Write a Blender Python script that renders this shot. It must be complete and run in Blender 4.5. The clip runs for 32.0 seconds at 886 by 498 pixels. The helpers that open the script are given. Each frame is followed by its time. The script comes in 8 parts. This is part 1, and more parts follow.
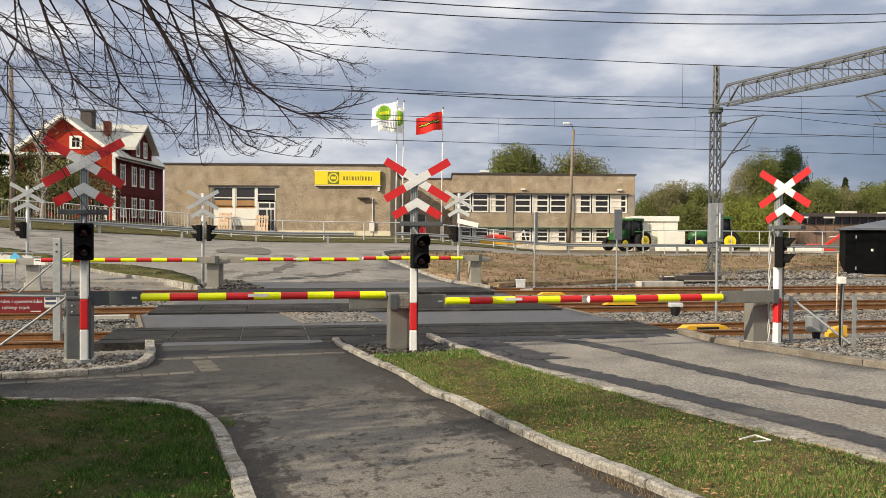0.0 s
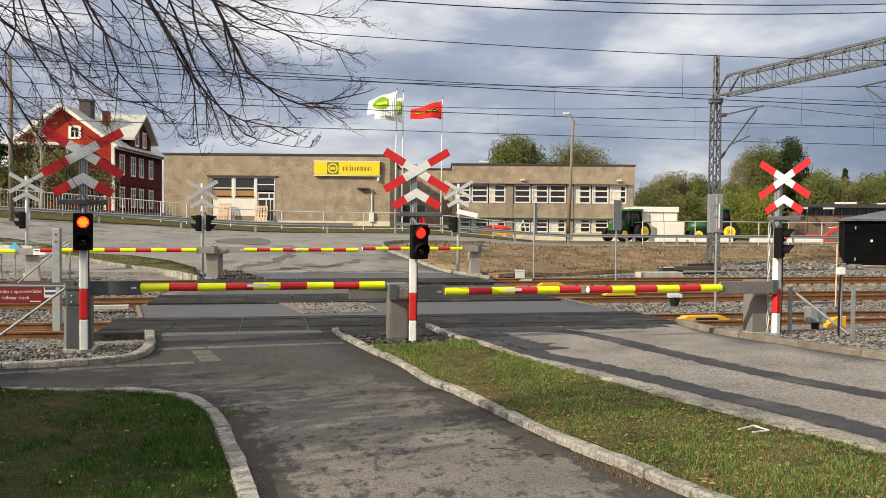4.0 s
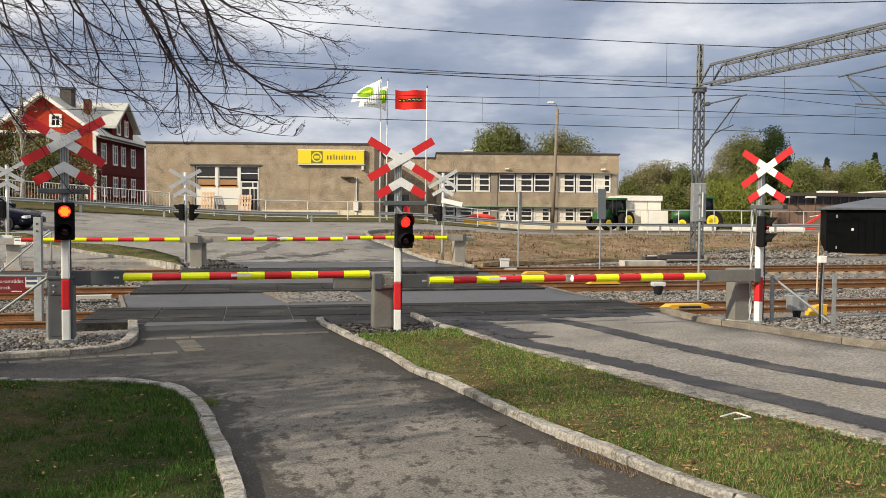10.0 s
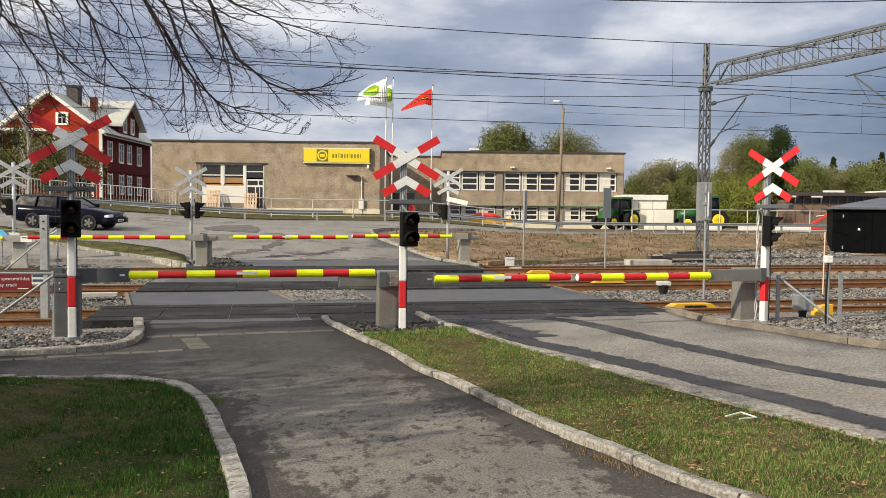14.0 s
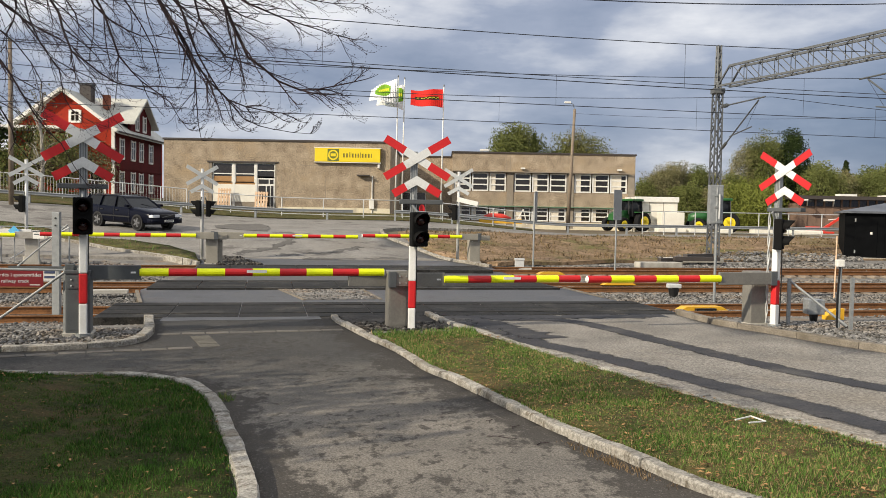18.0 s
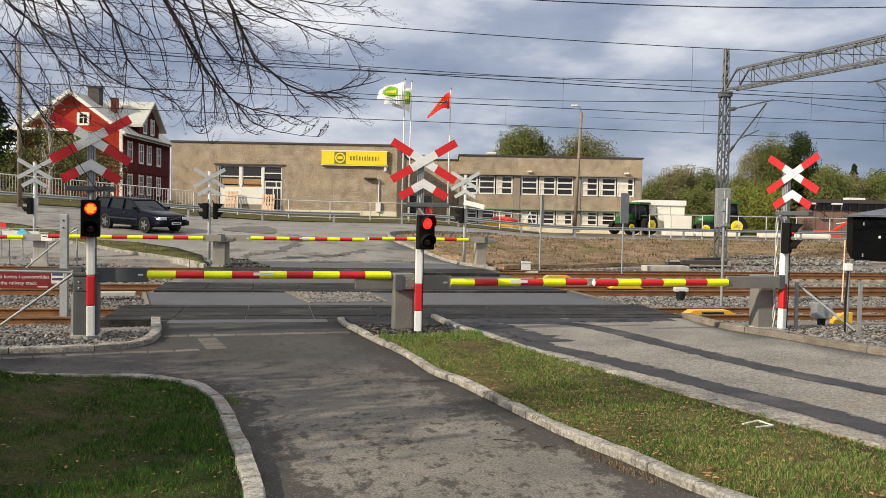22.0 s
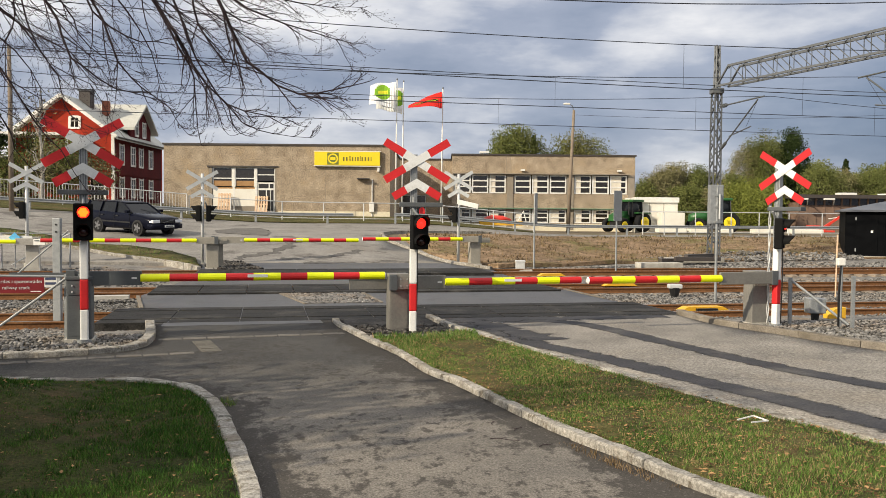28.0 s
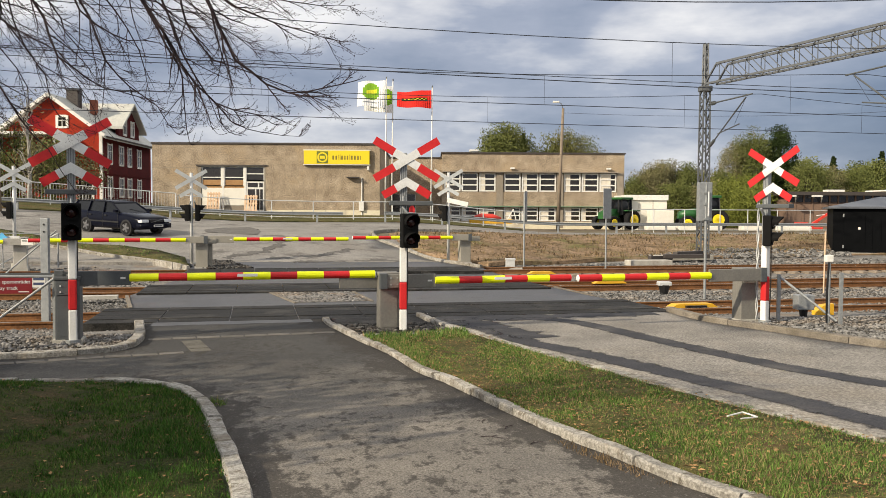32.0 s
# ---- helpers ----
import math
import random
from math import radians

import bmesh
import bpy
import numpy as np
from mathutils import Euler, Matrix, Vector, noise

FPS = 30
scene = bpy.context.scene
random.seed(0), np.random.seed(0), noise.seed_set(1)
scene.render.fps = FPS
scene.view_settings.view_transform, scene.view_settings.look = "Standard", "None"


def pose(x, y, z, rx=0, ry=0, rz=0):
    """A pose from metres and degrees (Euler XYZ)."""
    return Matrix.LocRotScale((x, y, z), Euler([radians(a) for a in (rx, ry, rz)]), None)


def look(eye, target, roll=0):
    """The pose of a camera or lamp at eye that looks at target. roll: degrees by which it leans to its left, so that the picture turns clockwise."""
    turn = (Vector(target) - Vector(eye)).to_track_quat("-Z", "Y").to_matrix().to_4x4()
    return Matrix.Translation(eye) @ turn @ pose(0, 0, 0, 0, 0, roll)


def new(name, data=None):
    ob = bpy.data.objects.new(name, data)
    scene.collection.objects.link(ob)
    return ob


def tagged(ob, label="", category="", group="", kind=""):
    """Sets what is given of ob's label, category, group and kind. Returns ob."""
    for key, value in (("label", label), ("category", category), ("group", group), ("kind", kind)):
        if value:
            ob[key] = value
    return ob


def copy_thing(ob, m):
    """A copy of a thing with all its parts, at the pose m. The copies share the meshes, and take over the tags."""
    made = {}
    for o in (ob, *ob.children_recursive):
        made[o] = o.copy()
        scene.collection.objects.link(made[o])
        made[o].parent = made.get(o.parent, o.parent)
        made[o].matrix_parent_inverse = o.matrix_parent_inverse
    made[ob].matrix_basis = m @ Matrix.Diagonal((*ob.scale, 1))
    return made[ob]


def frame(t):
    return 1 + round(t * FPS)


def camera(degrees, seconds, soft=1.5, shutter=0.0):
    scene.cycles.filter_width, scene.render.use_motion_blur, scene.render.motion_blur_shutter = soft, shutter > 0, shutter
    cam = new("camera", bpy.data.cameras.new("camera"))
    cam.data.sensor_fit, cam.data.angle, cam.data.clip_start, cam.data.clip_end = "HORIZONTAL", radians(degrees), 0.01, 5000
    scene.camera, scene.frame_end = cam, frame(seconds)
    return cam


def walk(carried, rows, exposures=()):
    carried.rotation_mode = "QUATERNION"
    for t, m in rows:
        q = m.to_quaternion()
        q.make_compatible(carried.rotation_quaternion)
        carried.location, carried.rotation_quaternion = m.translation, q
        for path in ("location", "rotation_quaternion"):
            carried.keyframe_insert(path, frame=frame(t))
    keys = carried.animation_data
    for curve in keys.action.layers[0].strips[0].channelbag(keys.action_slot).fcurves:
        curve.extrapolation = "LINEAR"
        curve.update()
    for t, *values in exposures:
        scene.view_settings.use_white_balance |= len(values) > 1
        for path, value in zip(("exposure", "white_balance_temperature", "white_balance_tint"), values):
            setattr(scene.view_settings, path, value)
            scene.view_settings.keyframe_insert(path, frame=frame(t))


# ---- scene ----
# Plan: x to the right, y away from the viewer, z up; z = 0 is the road at the crossing.
# The tracks run along u, at 11.75 degrees to x; v is the distance across them.
cam = camera(55.18, 32.0, soft=0.75)
EYE = (0.0, 0.0, 2.1)
PATH = [
    (0, 89.045, -0.400, 0.007), (0.5, 88.931, -0.513, -0.150), (1, 88.524, -0.489, -0.236), (1.5, 88.311, -0.402, -0.155), (2, 88.270, -0.391, -0.076),
    (2.5, 88.303, -0.465, 0.004), (3, 88.390, -0.513, 0.008), (3.5, 88.424, -0.445, 0.054), (5.5, 88.245, -0.547, -0.447), (6, 88.232, -0.443, -0.397),
    (6.5, 88.347, -0.459, -0.291), (7, 88.801, -0.351, -0.099), (7.5, 88.696, -0.423, -0.520), (8, 88.126, -0.493, -1.257), (8.5, 87.854, -0.509, -1.353),
    (9, 87.772, -0.428, -1.277), (9.5, 87.714, -0.428, -1.222), (10, 87.666, -0.408, -1.067), (10.5, 87.699, -0.174, -0.660), (11, 87.842, -0.245, -0.346),
    (11.5, 87.835, -0.456, -0.607), (12, 87.774, -0.485, -0.898), (12.5, 87.713, -0.445, -1.094), (13, 87.656, -0.426, -1.223), (13.5, 87.602, -0.486, -1.018),
    (14, 87.571, -0.557, -0.714), (14.5, 87.661, -0.640, -0.500), (16.5, 87.723, -0.893, -0.018), (17, 87.749, -0.893, 0.032), (17.5, 87.626, -0.971, 0.020),
    (18, 87.585, -1.060, -0.030), (18.5, 87.600, -1.129, 0.139), (19, 87.707, -1.157, 0.193), (19.5, 87.811, -1.103, 0.114), (20, 87.892, -1.117, -0.054),
    (20.5, 87.912, -1.151, -0.065), (21, 87.953, -1.199, 0.124), (21.5, 87.885, -1.172, 0.428), (22, 87.777, -1.163, 0.418), (22.5, 87.899, -1.128, 0.374),
    (23, 87.957, -1.116, 0.141), (23.5, 87.922, -0.972, -0.177), (24, 87.960, -0.788, -0.165), (24.5, 88.013, -0.615, -0.073), (25, 88.060, -0.693, -0.414),
    (25.5, 87.979, -0.779, -0.445), (27.5, 87.778, -0.500, -0.158), (28, 87.757, -0.502, -0.014), (28.5, 87.598, -0.451, -0.163), (29, 87.480, -0.389, -0.397),
    (29.5, 87.582, -0.495, -0.404), (30, 87.498, -0.641, -0.551), (30.5, 87.555, -0.539, -0.589), (31, 87.626, -0.481, -0.703), (31.5, 87.649, -0.415, -0.757),
    (32, 87.653, -0.282, -0.695),
]
walk(cam, [(t, pose(*EYE, rx, ry, rz)) for t, rx, ry, rz in PATH], exposures=[(0.0, 0.14, 6750, 10), (6.0, 0.12, 6650, 10), (12.0, 0.1, 6550, 10), (18.0, 0.07, 6500, 10), (24.0, 0.1, 6550, 10), (30.0, 0.16, 6750, 10), (32.0, 0.16, 6750, 10)])

# ---- world, sun ----
SUN_FROM = Vector((-0.76, -0.52, 0.50)).normalized()
world = bpy.data.worlds.new("world")
scene.world = world
world.use_nodes = True


CLOUDS = (((0.27, 0.945, 0.17), 7, 0.06), ((-0.06, 0.972, 0.28), 14, 0.07), ((0.45, 0.875, 0.22), 16, -0.12), ((-0.246, 0.962, 0.12), 11, -0.09), ((-0.08, 0.986, 0.12), 7, -0.02), ((0.18, 0.98, 0.09), 11, 0.045), ((-0.42, 0.88, 0.2), 12, 0.02))


def build_sky():
    nt = world.node_tree
    nt.nodes.clear()
    N, L = nt.nodes.new, nt.links.new
    out, bg = N("ShaderNodeOutputWorld"), N("ShaderNodeBackground")
    sky = N("ShaderNodeTexSky")
    sky.sky_type, sky.sun_disc = "NISHITA", False
    sky.sun_elevation = math.asin(SUN_FROM.z)
    sky.sun_rotation = math.atan2(SUN_FROM.x, SUN_FROM.y)
    sky.air_density, sky.dust_density = 1.0, 1.2
    tc, mp = N("ShaderNodeTexCoord"), N("ShaderNodeMapping")
    mp.inputs["Scale"].default_value = (1.5, 1.5, 4.6)
    mp.inputs["Location"].default_value = (2.35, 0.2, 0.85)
    n1, n2 = N("ShaderNodeTexNoise"), N("ShaderNodeTexNoise")
    n1.inputs["Scale"].default_value, n1.inputs["Detail"].default_value, n1.inputs["Roughness"].default_value = 1.15, 7, 0.5
    n2.inputs["Scale"].default_value, n2.inputs["Detail"].default_value, n2.inputs["Roughness"].default_value = 3.2, 9, 0.55
    L(tc.outputs["Generated"], mp.inputs["Vector"])
    L(mp.outputs["Vector"], n1.inputs["Vector"])
    L(mp.outputs["Vector"], n2.inputs["Vector"])
    add = N("ShaderNodeMath")
    add.operation = "MULTIPLY_ADD"
    add.inputs[1].default_value = 0.45
    L(n2.outputs["Fac"], add.inputs[0])
    L(n1.outputs["Fac"], add.inputs[2])
    ramp = N("ShaderNodeValToRGB")
    e = ramp.color_ramp.elements
    e[0].position, e[0].color = 0.515, (1.6, 2.3, 3.9, 1)
    e[1].position, e[1].color = 0.92, (12.5, 12.6, 13.0, 1)
    m = e.new(0.655)
    m.color = (2.9, 3.7, 5.4, 1)
    m = e.new(0.785)
    m.color = (5.2, 5.9, 7.6, 1)
    # brighter cloud towards the sun's side and higher up
    sep, sx, sz = N("ShaderNodeSeparateXYZ"), N("ShaderNodeMath"), N("ShaderNodeMath")
    L(tc.outputs["Generated"], sep.inputs[0])
    # away from the sun the low sky is a darker slate blue
    low = N("ShaderNodeMath")
    for node, k in ((sx, 0.0), (sz, 0.56), (low, 1.05)):
        node.operation = "MULTIPLY_ADD"
        node.inputs[1].default_value = k
    low.inputs[2].default_value = -0.37
    L(sep.outputs["Z"], low.inputs[0])
    L(low.outputs[0], sx.inputs[1])
    L(sep.outputs["X"], sx.inputs[0])
    L(add.outputs[0], sx.inputs[2])
    L(sep.outputs["Z"], sz.inputs[0])
    L(sx.outputs[0], sz.inputs[2])
    # cloud banks and gaps: a direction, how wide in degrees, how much lighter or darker
    fac = sz.outputs[0]
    for way, wide, amount in CLOUDS:
        dot, mr, more = N("ShaderNodeVectorMath"), N("ShaderNodeMapRange"), N("ShaderNodeMath")
        dot.operation, mr.interpolation_type, more.operation = "DOT_PRODUCT", "SMOOTHSTEP", "ADD"
        dot.inputs[1].default_value = Vector(way).normalized()
        mr.inputs["From Min"].default_value, mr.inputs["From Max"].default_value = math.cos(radians(wide)), 1.0
        mr.inputs["To Max"].default_value = amount
        L(tc.outputs["Generated"], dot.inputs[0])
        L(dot.outputs["Value"], mr.inputs["Value"])
        L(mr.outputs["Result"], more.inputs[0])
        L(fac, more.inputs[1])
        fac = more.outputs[0]
    L(fac, ramp.inputs["Fac"])
    mix = N("ShaderNodeMixRGB")
    mix.inputs["Fac"].default_value = 0.86
    L(sky.outputs["Color"], mix.inputs["Color1"])
    L(ramp.outputs["Color"], mix.inputs["Color2"])
    bg.inputs["Strength"].default_value = 0.072
    L(mix.outputs["Color"], bg.inputs["Color"])
    L(bg.outputs["Background"], out.inputs["Surface"])


build_sky()
sun = new("sun", bpy.data.lights.new("sun", "SUN"))
sun.data.energy, sun.data.angle, sun.data.color = 4.8, radians(1.1), (1.0, 0.885, 0.7)
sun.matrix_world = look(SUN_FROM * 60, (0, 0, 0))

# ---- materials ----
def mat(name, a, b=None, rough=0.8, metal=0.0, scale=6.0, fine=60.0, bump=0.15, depth=0.01, spread=0.38, c=None, vary=0.0, spec=0.5, world_space=False, speck=0.0, blot=None, blot_scale=1.5):
    """Two colours mixed by broad and fine noise, with relief; c: broad stains; blot: smaller sharp stains; speck: grain; vary: change of brightness from piece to piece."""
    m = bpy.data.materials.new(name)
    if rough >= 0.7:
        spec = min(spec, 0.12)
    m.use_nodes = True
    nt = m.node_tree
    N, L = nt.nodes.new, nt.links.new
    p = nt.nodes["Principled BSDF"]
    p.inputs["Metallic"].default_value = metal
    p.inputs["Specular IOR Level"].default_value = spec
    b = b or tuple(0.72 * x for x in a)
    if world_space:
        vec = N("ShaderNodeNewGeometry").outputs["Position"]
    else:
        vec = N("ShaderNodeTexCoord").outputs["Object"]
    n1, n2 = N("ShaderNodeTexNoise"), N("ShaderNodeTexNoise")
    for n, s, d in ((n1, scale, 6), (n2, fine, 4)):
        n.inputs["Scale"].default_value, n.inputs["Detail"].default_value = s, d
        n.inputs["Roughness"].default_value = 0.62
        L(vec, n.inputs["Vector"])
    mixf = N("ShaderNodeMath")
    mixf.operation = "MULTIPLY_ADD"
    mixf.inputs[1].default_value = 0.5
    L(n2.outputs["Fac"], mixf.inputs[0])
    half = N("ShaderNodeMath")
    half.operation = "MULTIPLY"
    half.inputs[1].default_value = 0.5
    L(n1.outputs["Fac"], half.inputs[0])
    L(half.outputs[0], mixf.inputs[2])
    ramp = N("ShaderNodeValToRGB")
    e = ramp.color_ramp.elements
    e[0].position, e[0].color = 0.5 - 0.28 * spread, (*b, 1)
    e[1].position, e[1].color = 0.5 + 0.28 * spread, (*a, 1)
    L(mixf.outputs[0], ramp.inputs["Fac"])
    col = ramp.outputs["Color"]
    if c:
        n3, r3, mx = N("ShaderNodeTexNoise"), N("ShaderNodeValToRGB"), N("ShaderNodeMixRGB")
        n3.inputs["Scale"].default_value, n3.inputs["Detail"].default_value = scale * 0.37, 8
        n3.inputs["Roughness"].default_value = 0.68
        L(vec, n3.inputs["Vector"])
        r3.color_ramp.elements[0].position, r3.color_ramp.elements[1].position = 0.52, 0.68
        L(n3.outputs["Fac"], r3.inputs["Fac"])
        L(r3.outputs["Color"], mx.inputs["Fac"])
        L(col, mx.inputs["Color1"])
        mx.inputs["Color2"].default_value = (*c, 1)
        col = mx.outputs["Color"]
    if blot:
        n4, r4, mx4, st = N("ShaderNodeTexNoise"), N("ShaderNodeValToRGB"), N("ShaderNodeMixRGB"), N("ShaderNodeMapping")
        n4.inputs["Scale"].default_value, n4.inputs["Detail"].default_value, n4.inputs["Roughness"].default_value = blot_scale, 10, 0.72
        st.inputs["Scale"].default_value = (1.0, 1.6, 1.0)
        L(vec, st.inputs["Vector"])
        L(st.outputs["Vector"], n4.inputs["Vector"])
        r4.color_ramp.elements[0].position, r4.color_ramp.elements[1].position = 0.545, 0.6
        L(n4.outputs["Fac"], r4.inputs["Fac"])
        L(r4.outputs["Color"], mx4.inputs["Fac"])
        L(col, mx4.inputs["Color1"])
        mx4.inputs["Color2"].default_value = (*blot, 1)
        col = mx4.outputs["Color"]
    if speck:
        n5, m5, h5 = N("ShaderNodeTexNoise"), N("ShaderNodeMapRange"), N("ShaderNodeHueSaturation")
        n5.inputs["Scale"].default_value, n5.inputs["Detail"].default_value, n5.inputs["Roughness"].default_value = fine * 0.8, 3, 0.8
        m5.inputs["From Min"].default_value, m5.inputs["From Max"].default_value = 0.33, 0.67
        m5.inputs["To Min"].default_value, m5.inputs["To Max"].default_value = 1 - speck, 1 + speck
        L(vec, n5.inputs["Vector"])
        L(n5.outputs["Fac"], m5.inputs["Value"])
        L(m5.outputs["Result"], h5.inputs["Value"])
        L(col, h5.inputs["Color"])
        col = h5.outputs["Color"]
    if vary:
        oi, mr, hs = N("ShaderNodeObjectInfo"), N("ShaderNodeMapRange"), N("ShaderNodeHueSaturation")
        mr.inputs["To Min"].default_value, mr.inputs["To Max"].default_value = 1 - vary, 1 + vary
        L(oi.outputs["Random"], mr.inputs["Value"])
        L(mr.outputs["Result"], hs.inputs["Value"])
        L(col, hs.inputs["Color"])
        col = hs.outputs["Color"]
    L(col, p.inputs["Base Color"])
    rr = N("ShaderNodeMapRange")
    rr.inputs["To Min"].default_value, rr.inputs["To Max"].default_value = max(0.03, rough - 0.1), min(1, rough + 0.1)
    L(n1.outputs["Fac"], rr.inputs["Value"])
    L(rr.outputs["Result"], p.inputs["Roughness"])
    if bump:
        bp = N("ShaderNodeBump")
        bp.inputs["Strength"].default_value, bp.inputs["Distance"].default_value = bump, depth
        L(n2.outputs["Fac"], bp.inputs["Height"])
        L(bp.outputs["Normal"], p.inputs["Normal"])
    return m


def glow(name, colour, strength):
    m = mat(name, colour, rough=0.3, bump=0)
    p = m.node_tree.nodes["Principled BSDF"]
    p.inputs["Emission Color"].default_value, p.inputs["Emission Strength"].default_value = (*colour, 1), strength
    return m


def glass(name, tint=(0.02, 0.025, 0.03), rough=0.05):
    return mat(name, tint, tuple(0.6 * x for x in tint), rough=rough, bump=0.0, spec=0.8)


# broad soft patches paint in the tree's dappled shade beside the asphalt's own tone
ASPHALT = mat("asphalt", (0.235, 0.213, 0.182), (0.14, 0.128, 0.112), 0.85, scale=0.6, fine=70, bump=0.7, depth=0.007, c=(0.125, 0.116, 0.104), world_space=True, speck=0.55)
ASPHALT_NEW = mat("asphalt_dark", (0.086, 0.086, 0.09), (0.024, 0.024, 0.026), 0.47, scale=1.0, fine=40, bump=0.5, depth=0.006, c=(0.06, 0.058, 0.055), world_space=True, speck=0.35, blot=(0.035, 0.034, 0.033), blot_scale=1.6)
ASPHALT_PALE = mat("asphalt_pale", (0.29, 0.27, 0.24), (0.155, 0.145, 0.13), 0.85, scale=0.9, fine=32, bump=0.6, depth=0.008, c=(0.24, 0.215, 0.18), world_space=True, speck=0.5)
ASPHALT_FAR = mat("asphalt_far", (0.29, 0.275, 0.25), (0.17, 0.162, 0.15), 0.85, scale=0.5, fine=16, bump=0.4, depth=0.01, c=(0.19, 0.175, 0.155), world_space=True, speck=0.16, blot=(0.13, 0.12, 0.11), blot_scale=0.45)


def shade_beyond(m, y0, y1, tint):
    """Tree shade and damp put into the colour beyond a ragged line across the path."""
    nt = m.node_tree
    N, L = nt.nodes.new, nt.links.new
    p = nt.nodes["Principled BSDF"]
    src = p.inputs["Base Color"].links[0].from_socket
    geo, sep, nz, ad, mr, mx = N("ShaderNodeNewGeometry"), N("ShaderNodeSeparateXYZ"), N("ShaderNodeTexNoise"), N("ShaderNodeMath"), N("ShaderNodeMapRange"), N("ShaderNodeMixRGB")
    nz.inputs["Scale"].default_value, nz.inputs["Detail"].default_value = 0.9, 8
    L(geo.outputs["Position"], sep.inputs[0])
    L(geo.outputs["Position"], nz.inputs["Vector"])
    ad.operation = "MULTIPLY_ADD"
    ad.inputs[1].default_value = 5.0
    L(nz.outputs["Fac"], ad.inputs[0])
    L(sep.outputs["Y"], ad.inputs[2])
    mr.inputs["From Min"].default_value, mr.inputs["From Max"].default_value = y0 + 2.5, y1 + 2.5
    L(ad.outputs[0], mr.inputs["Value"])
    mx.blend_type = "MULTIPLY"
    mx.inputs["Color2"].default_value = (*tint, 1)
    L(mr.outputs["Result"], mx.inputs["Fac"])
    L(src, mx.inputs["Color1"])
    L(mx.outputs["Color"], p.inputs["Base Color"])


# footway near the crossing: shade painted in as a darker, bluer tint
shade_beyond(ASPHALT, 7.4, 12.2, (0.34, 0.365, 0.405))


def grimed(m, grime):
    """Ragged dark grime: flecks gathered in patches, and thicker where the surface's own dirt value is high."""
    nt = m.node_tree
    N, L = nt.nodes.new, nt.links.new
    p = nt.nodes["Principled BSDF"]
    src = p.inputs["Base Color"].links[0].from_socket
    geo, st, at = N("ShaderNodeNewGeometry"), N("ShaderNodeMapping"), N("ShaderNodeAttribute")
    at.attribute_name = "dirt"
    st.inputs["Scale"].default_value = (1.0, 0.62, 1.0)
    L(geo.outputs["Position"], st.inputs["Vector"])
    noises = []
    for scale, detail, rough in ((0.8, 3, 0.5), (8.5, 7, 0.68), (1.9, 10, 0.7), (46.0, 3, 0.6)):
        n = N("ShaderNodeTexNoise")
        n.inputs["Scale"].default_value, n.inputs["Detail"].default_value, n.inputs["Roughness"].default_value = scale, detail, rough
        L(st.outputs["Vector"], n.inputs["Vector"])
        noises.append(n.outputs["Fac"])

    def calc(op, a, b, c=0.0):
        node = N("ShaderNodeMath")
        node.operation = op
        for k, v in enumerate((a, b, c)):
            if isinstance(v, (int, float)):
                node.inputs[k].default_value = v
            else:
                L(v, node.inputs[k])
        return node.outputs[0]

    def step(v, lo, hi):
        r = N("ShaderNodeMapRange")
        r.interpolation_type = "SMOOTHSTEP"
        r.inputs["From Min"].default_value, r.inputs["From Max"].default_value = lo, hi
        L(v, r.inputs["Value"])
        return r.outputs["Result"]

    flecks = step(calc("MULTIPLY_ADD", noises[0], 0.7, calc("MULTIPLY", noises[1], 1.3)), 1.04, 1.17)
    edge = step(calc("MULTIPLY_ADD", at.outputs["Fac"], 0.5, calc("MULTIPLY_ADD", noises[2], 0.9, calc("MULTIPLY", noises[1], 0.7))), 0.99, 1.12)
    both = calc("MAXIMUM", calc("MULTIPLY", flecks, 0.78), calc("MULTIPLY", edge, 0.82))
    mx = N("ShaderNodeMixRGB")
    mx.inputs["Color2"].default_value = (*grime, 1)
    L(both, mx.inputs["Fac"])
    L(src, mx.inputs["Color1"])
    # pale grit between the darker stones
    grit = N("ShaderNodeMixRGB")
    grit.inputs["Color2"].default_value = (0.36, 0.335, 0.3, 1)
    L(calc("MULTIPLY", step(noises[3], 0.58, 0.72), 0.32), grit.inputs["Fac"])
    L(mx.outputs["Color"], grit.inputs["Color1"])
    L(grit.outputs["Color"], p.inputs["Base Color"])


grimed(ASPHALT, (0.042, 0.038, 0.034))


def ragged_rim(m, lo, hi, scale=5.0):
    """A thin coat that breaks up into the surface under it towards its rim."""
    nt = m.node_tree
    N, L = nt.nodes.new, nt.links.new
    geo, at, nz, ad, mr, tr, mx = N("ShaderNodeNewGeometry"), N("ShaderNodeAttribute"), N("ShaderNodeTexNoise"), N("ShaderNodeMath"), N("ShaderNodeMapRange"), N("ShaderNodeBsdfTransparent"), N("ShaderNodeMixShader")
    at.attribute_name = "rim"
    nz.inputs["Scale"].default_value, nz.inputs["Detail"].default_value, nz.inputs["Roughness"].default_value = scale, 9, 0.7
    L(geo.outputs["Position"], nz.inputs["Vector"])
    ad.operation = "ADD"
    L(at.outputs["Fac"], ad.inputs[0])
    L(nz.outputs["Fac"], ad.inputs[1])
    mr.inputs["From Min"].default_value, mr.inputs["From Max"].default_value = lo, hi
    L(ad.outputs[0], mr.inputs["Value"])
    L(mr.outputs["Result"], mx.inputs["Fac"])
    L(nt.nodes["Principled BSDF"].outputs[0], mx.inputs[1])
    L(tr.outputs[0], mx.inputs[2])
    L(mx.outputs[0], nt.nodes["Material Output"].inputs["Surface"])
    return m


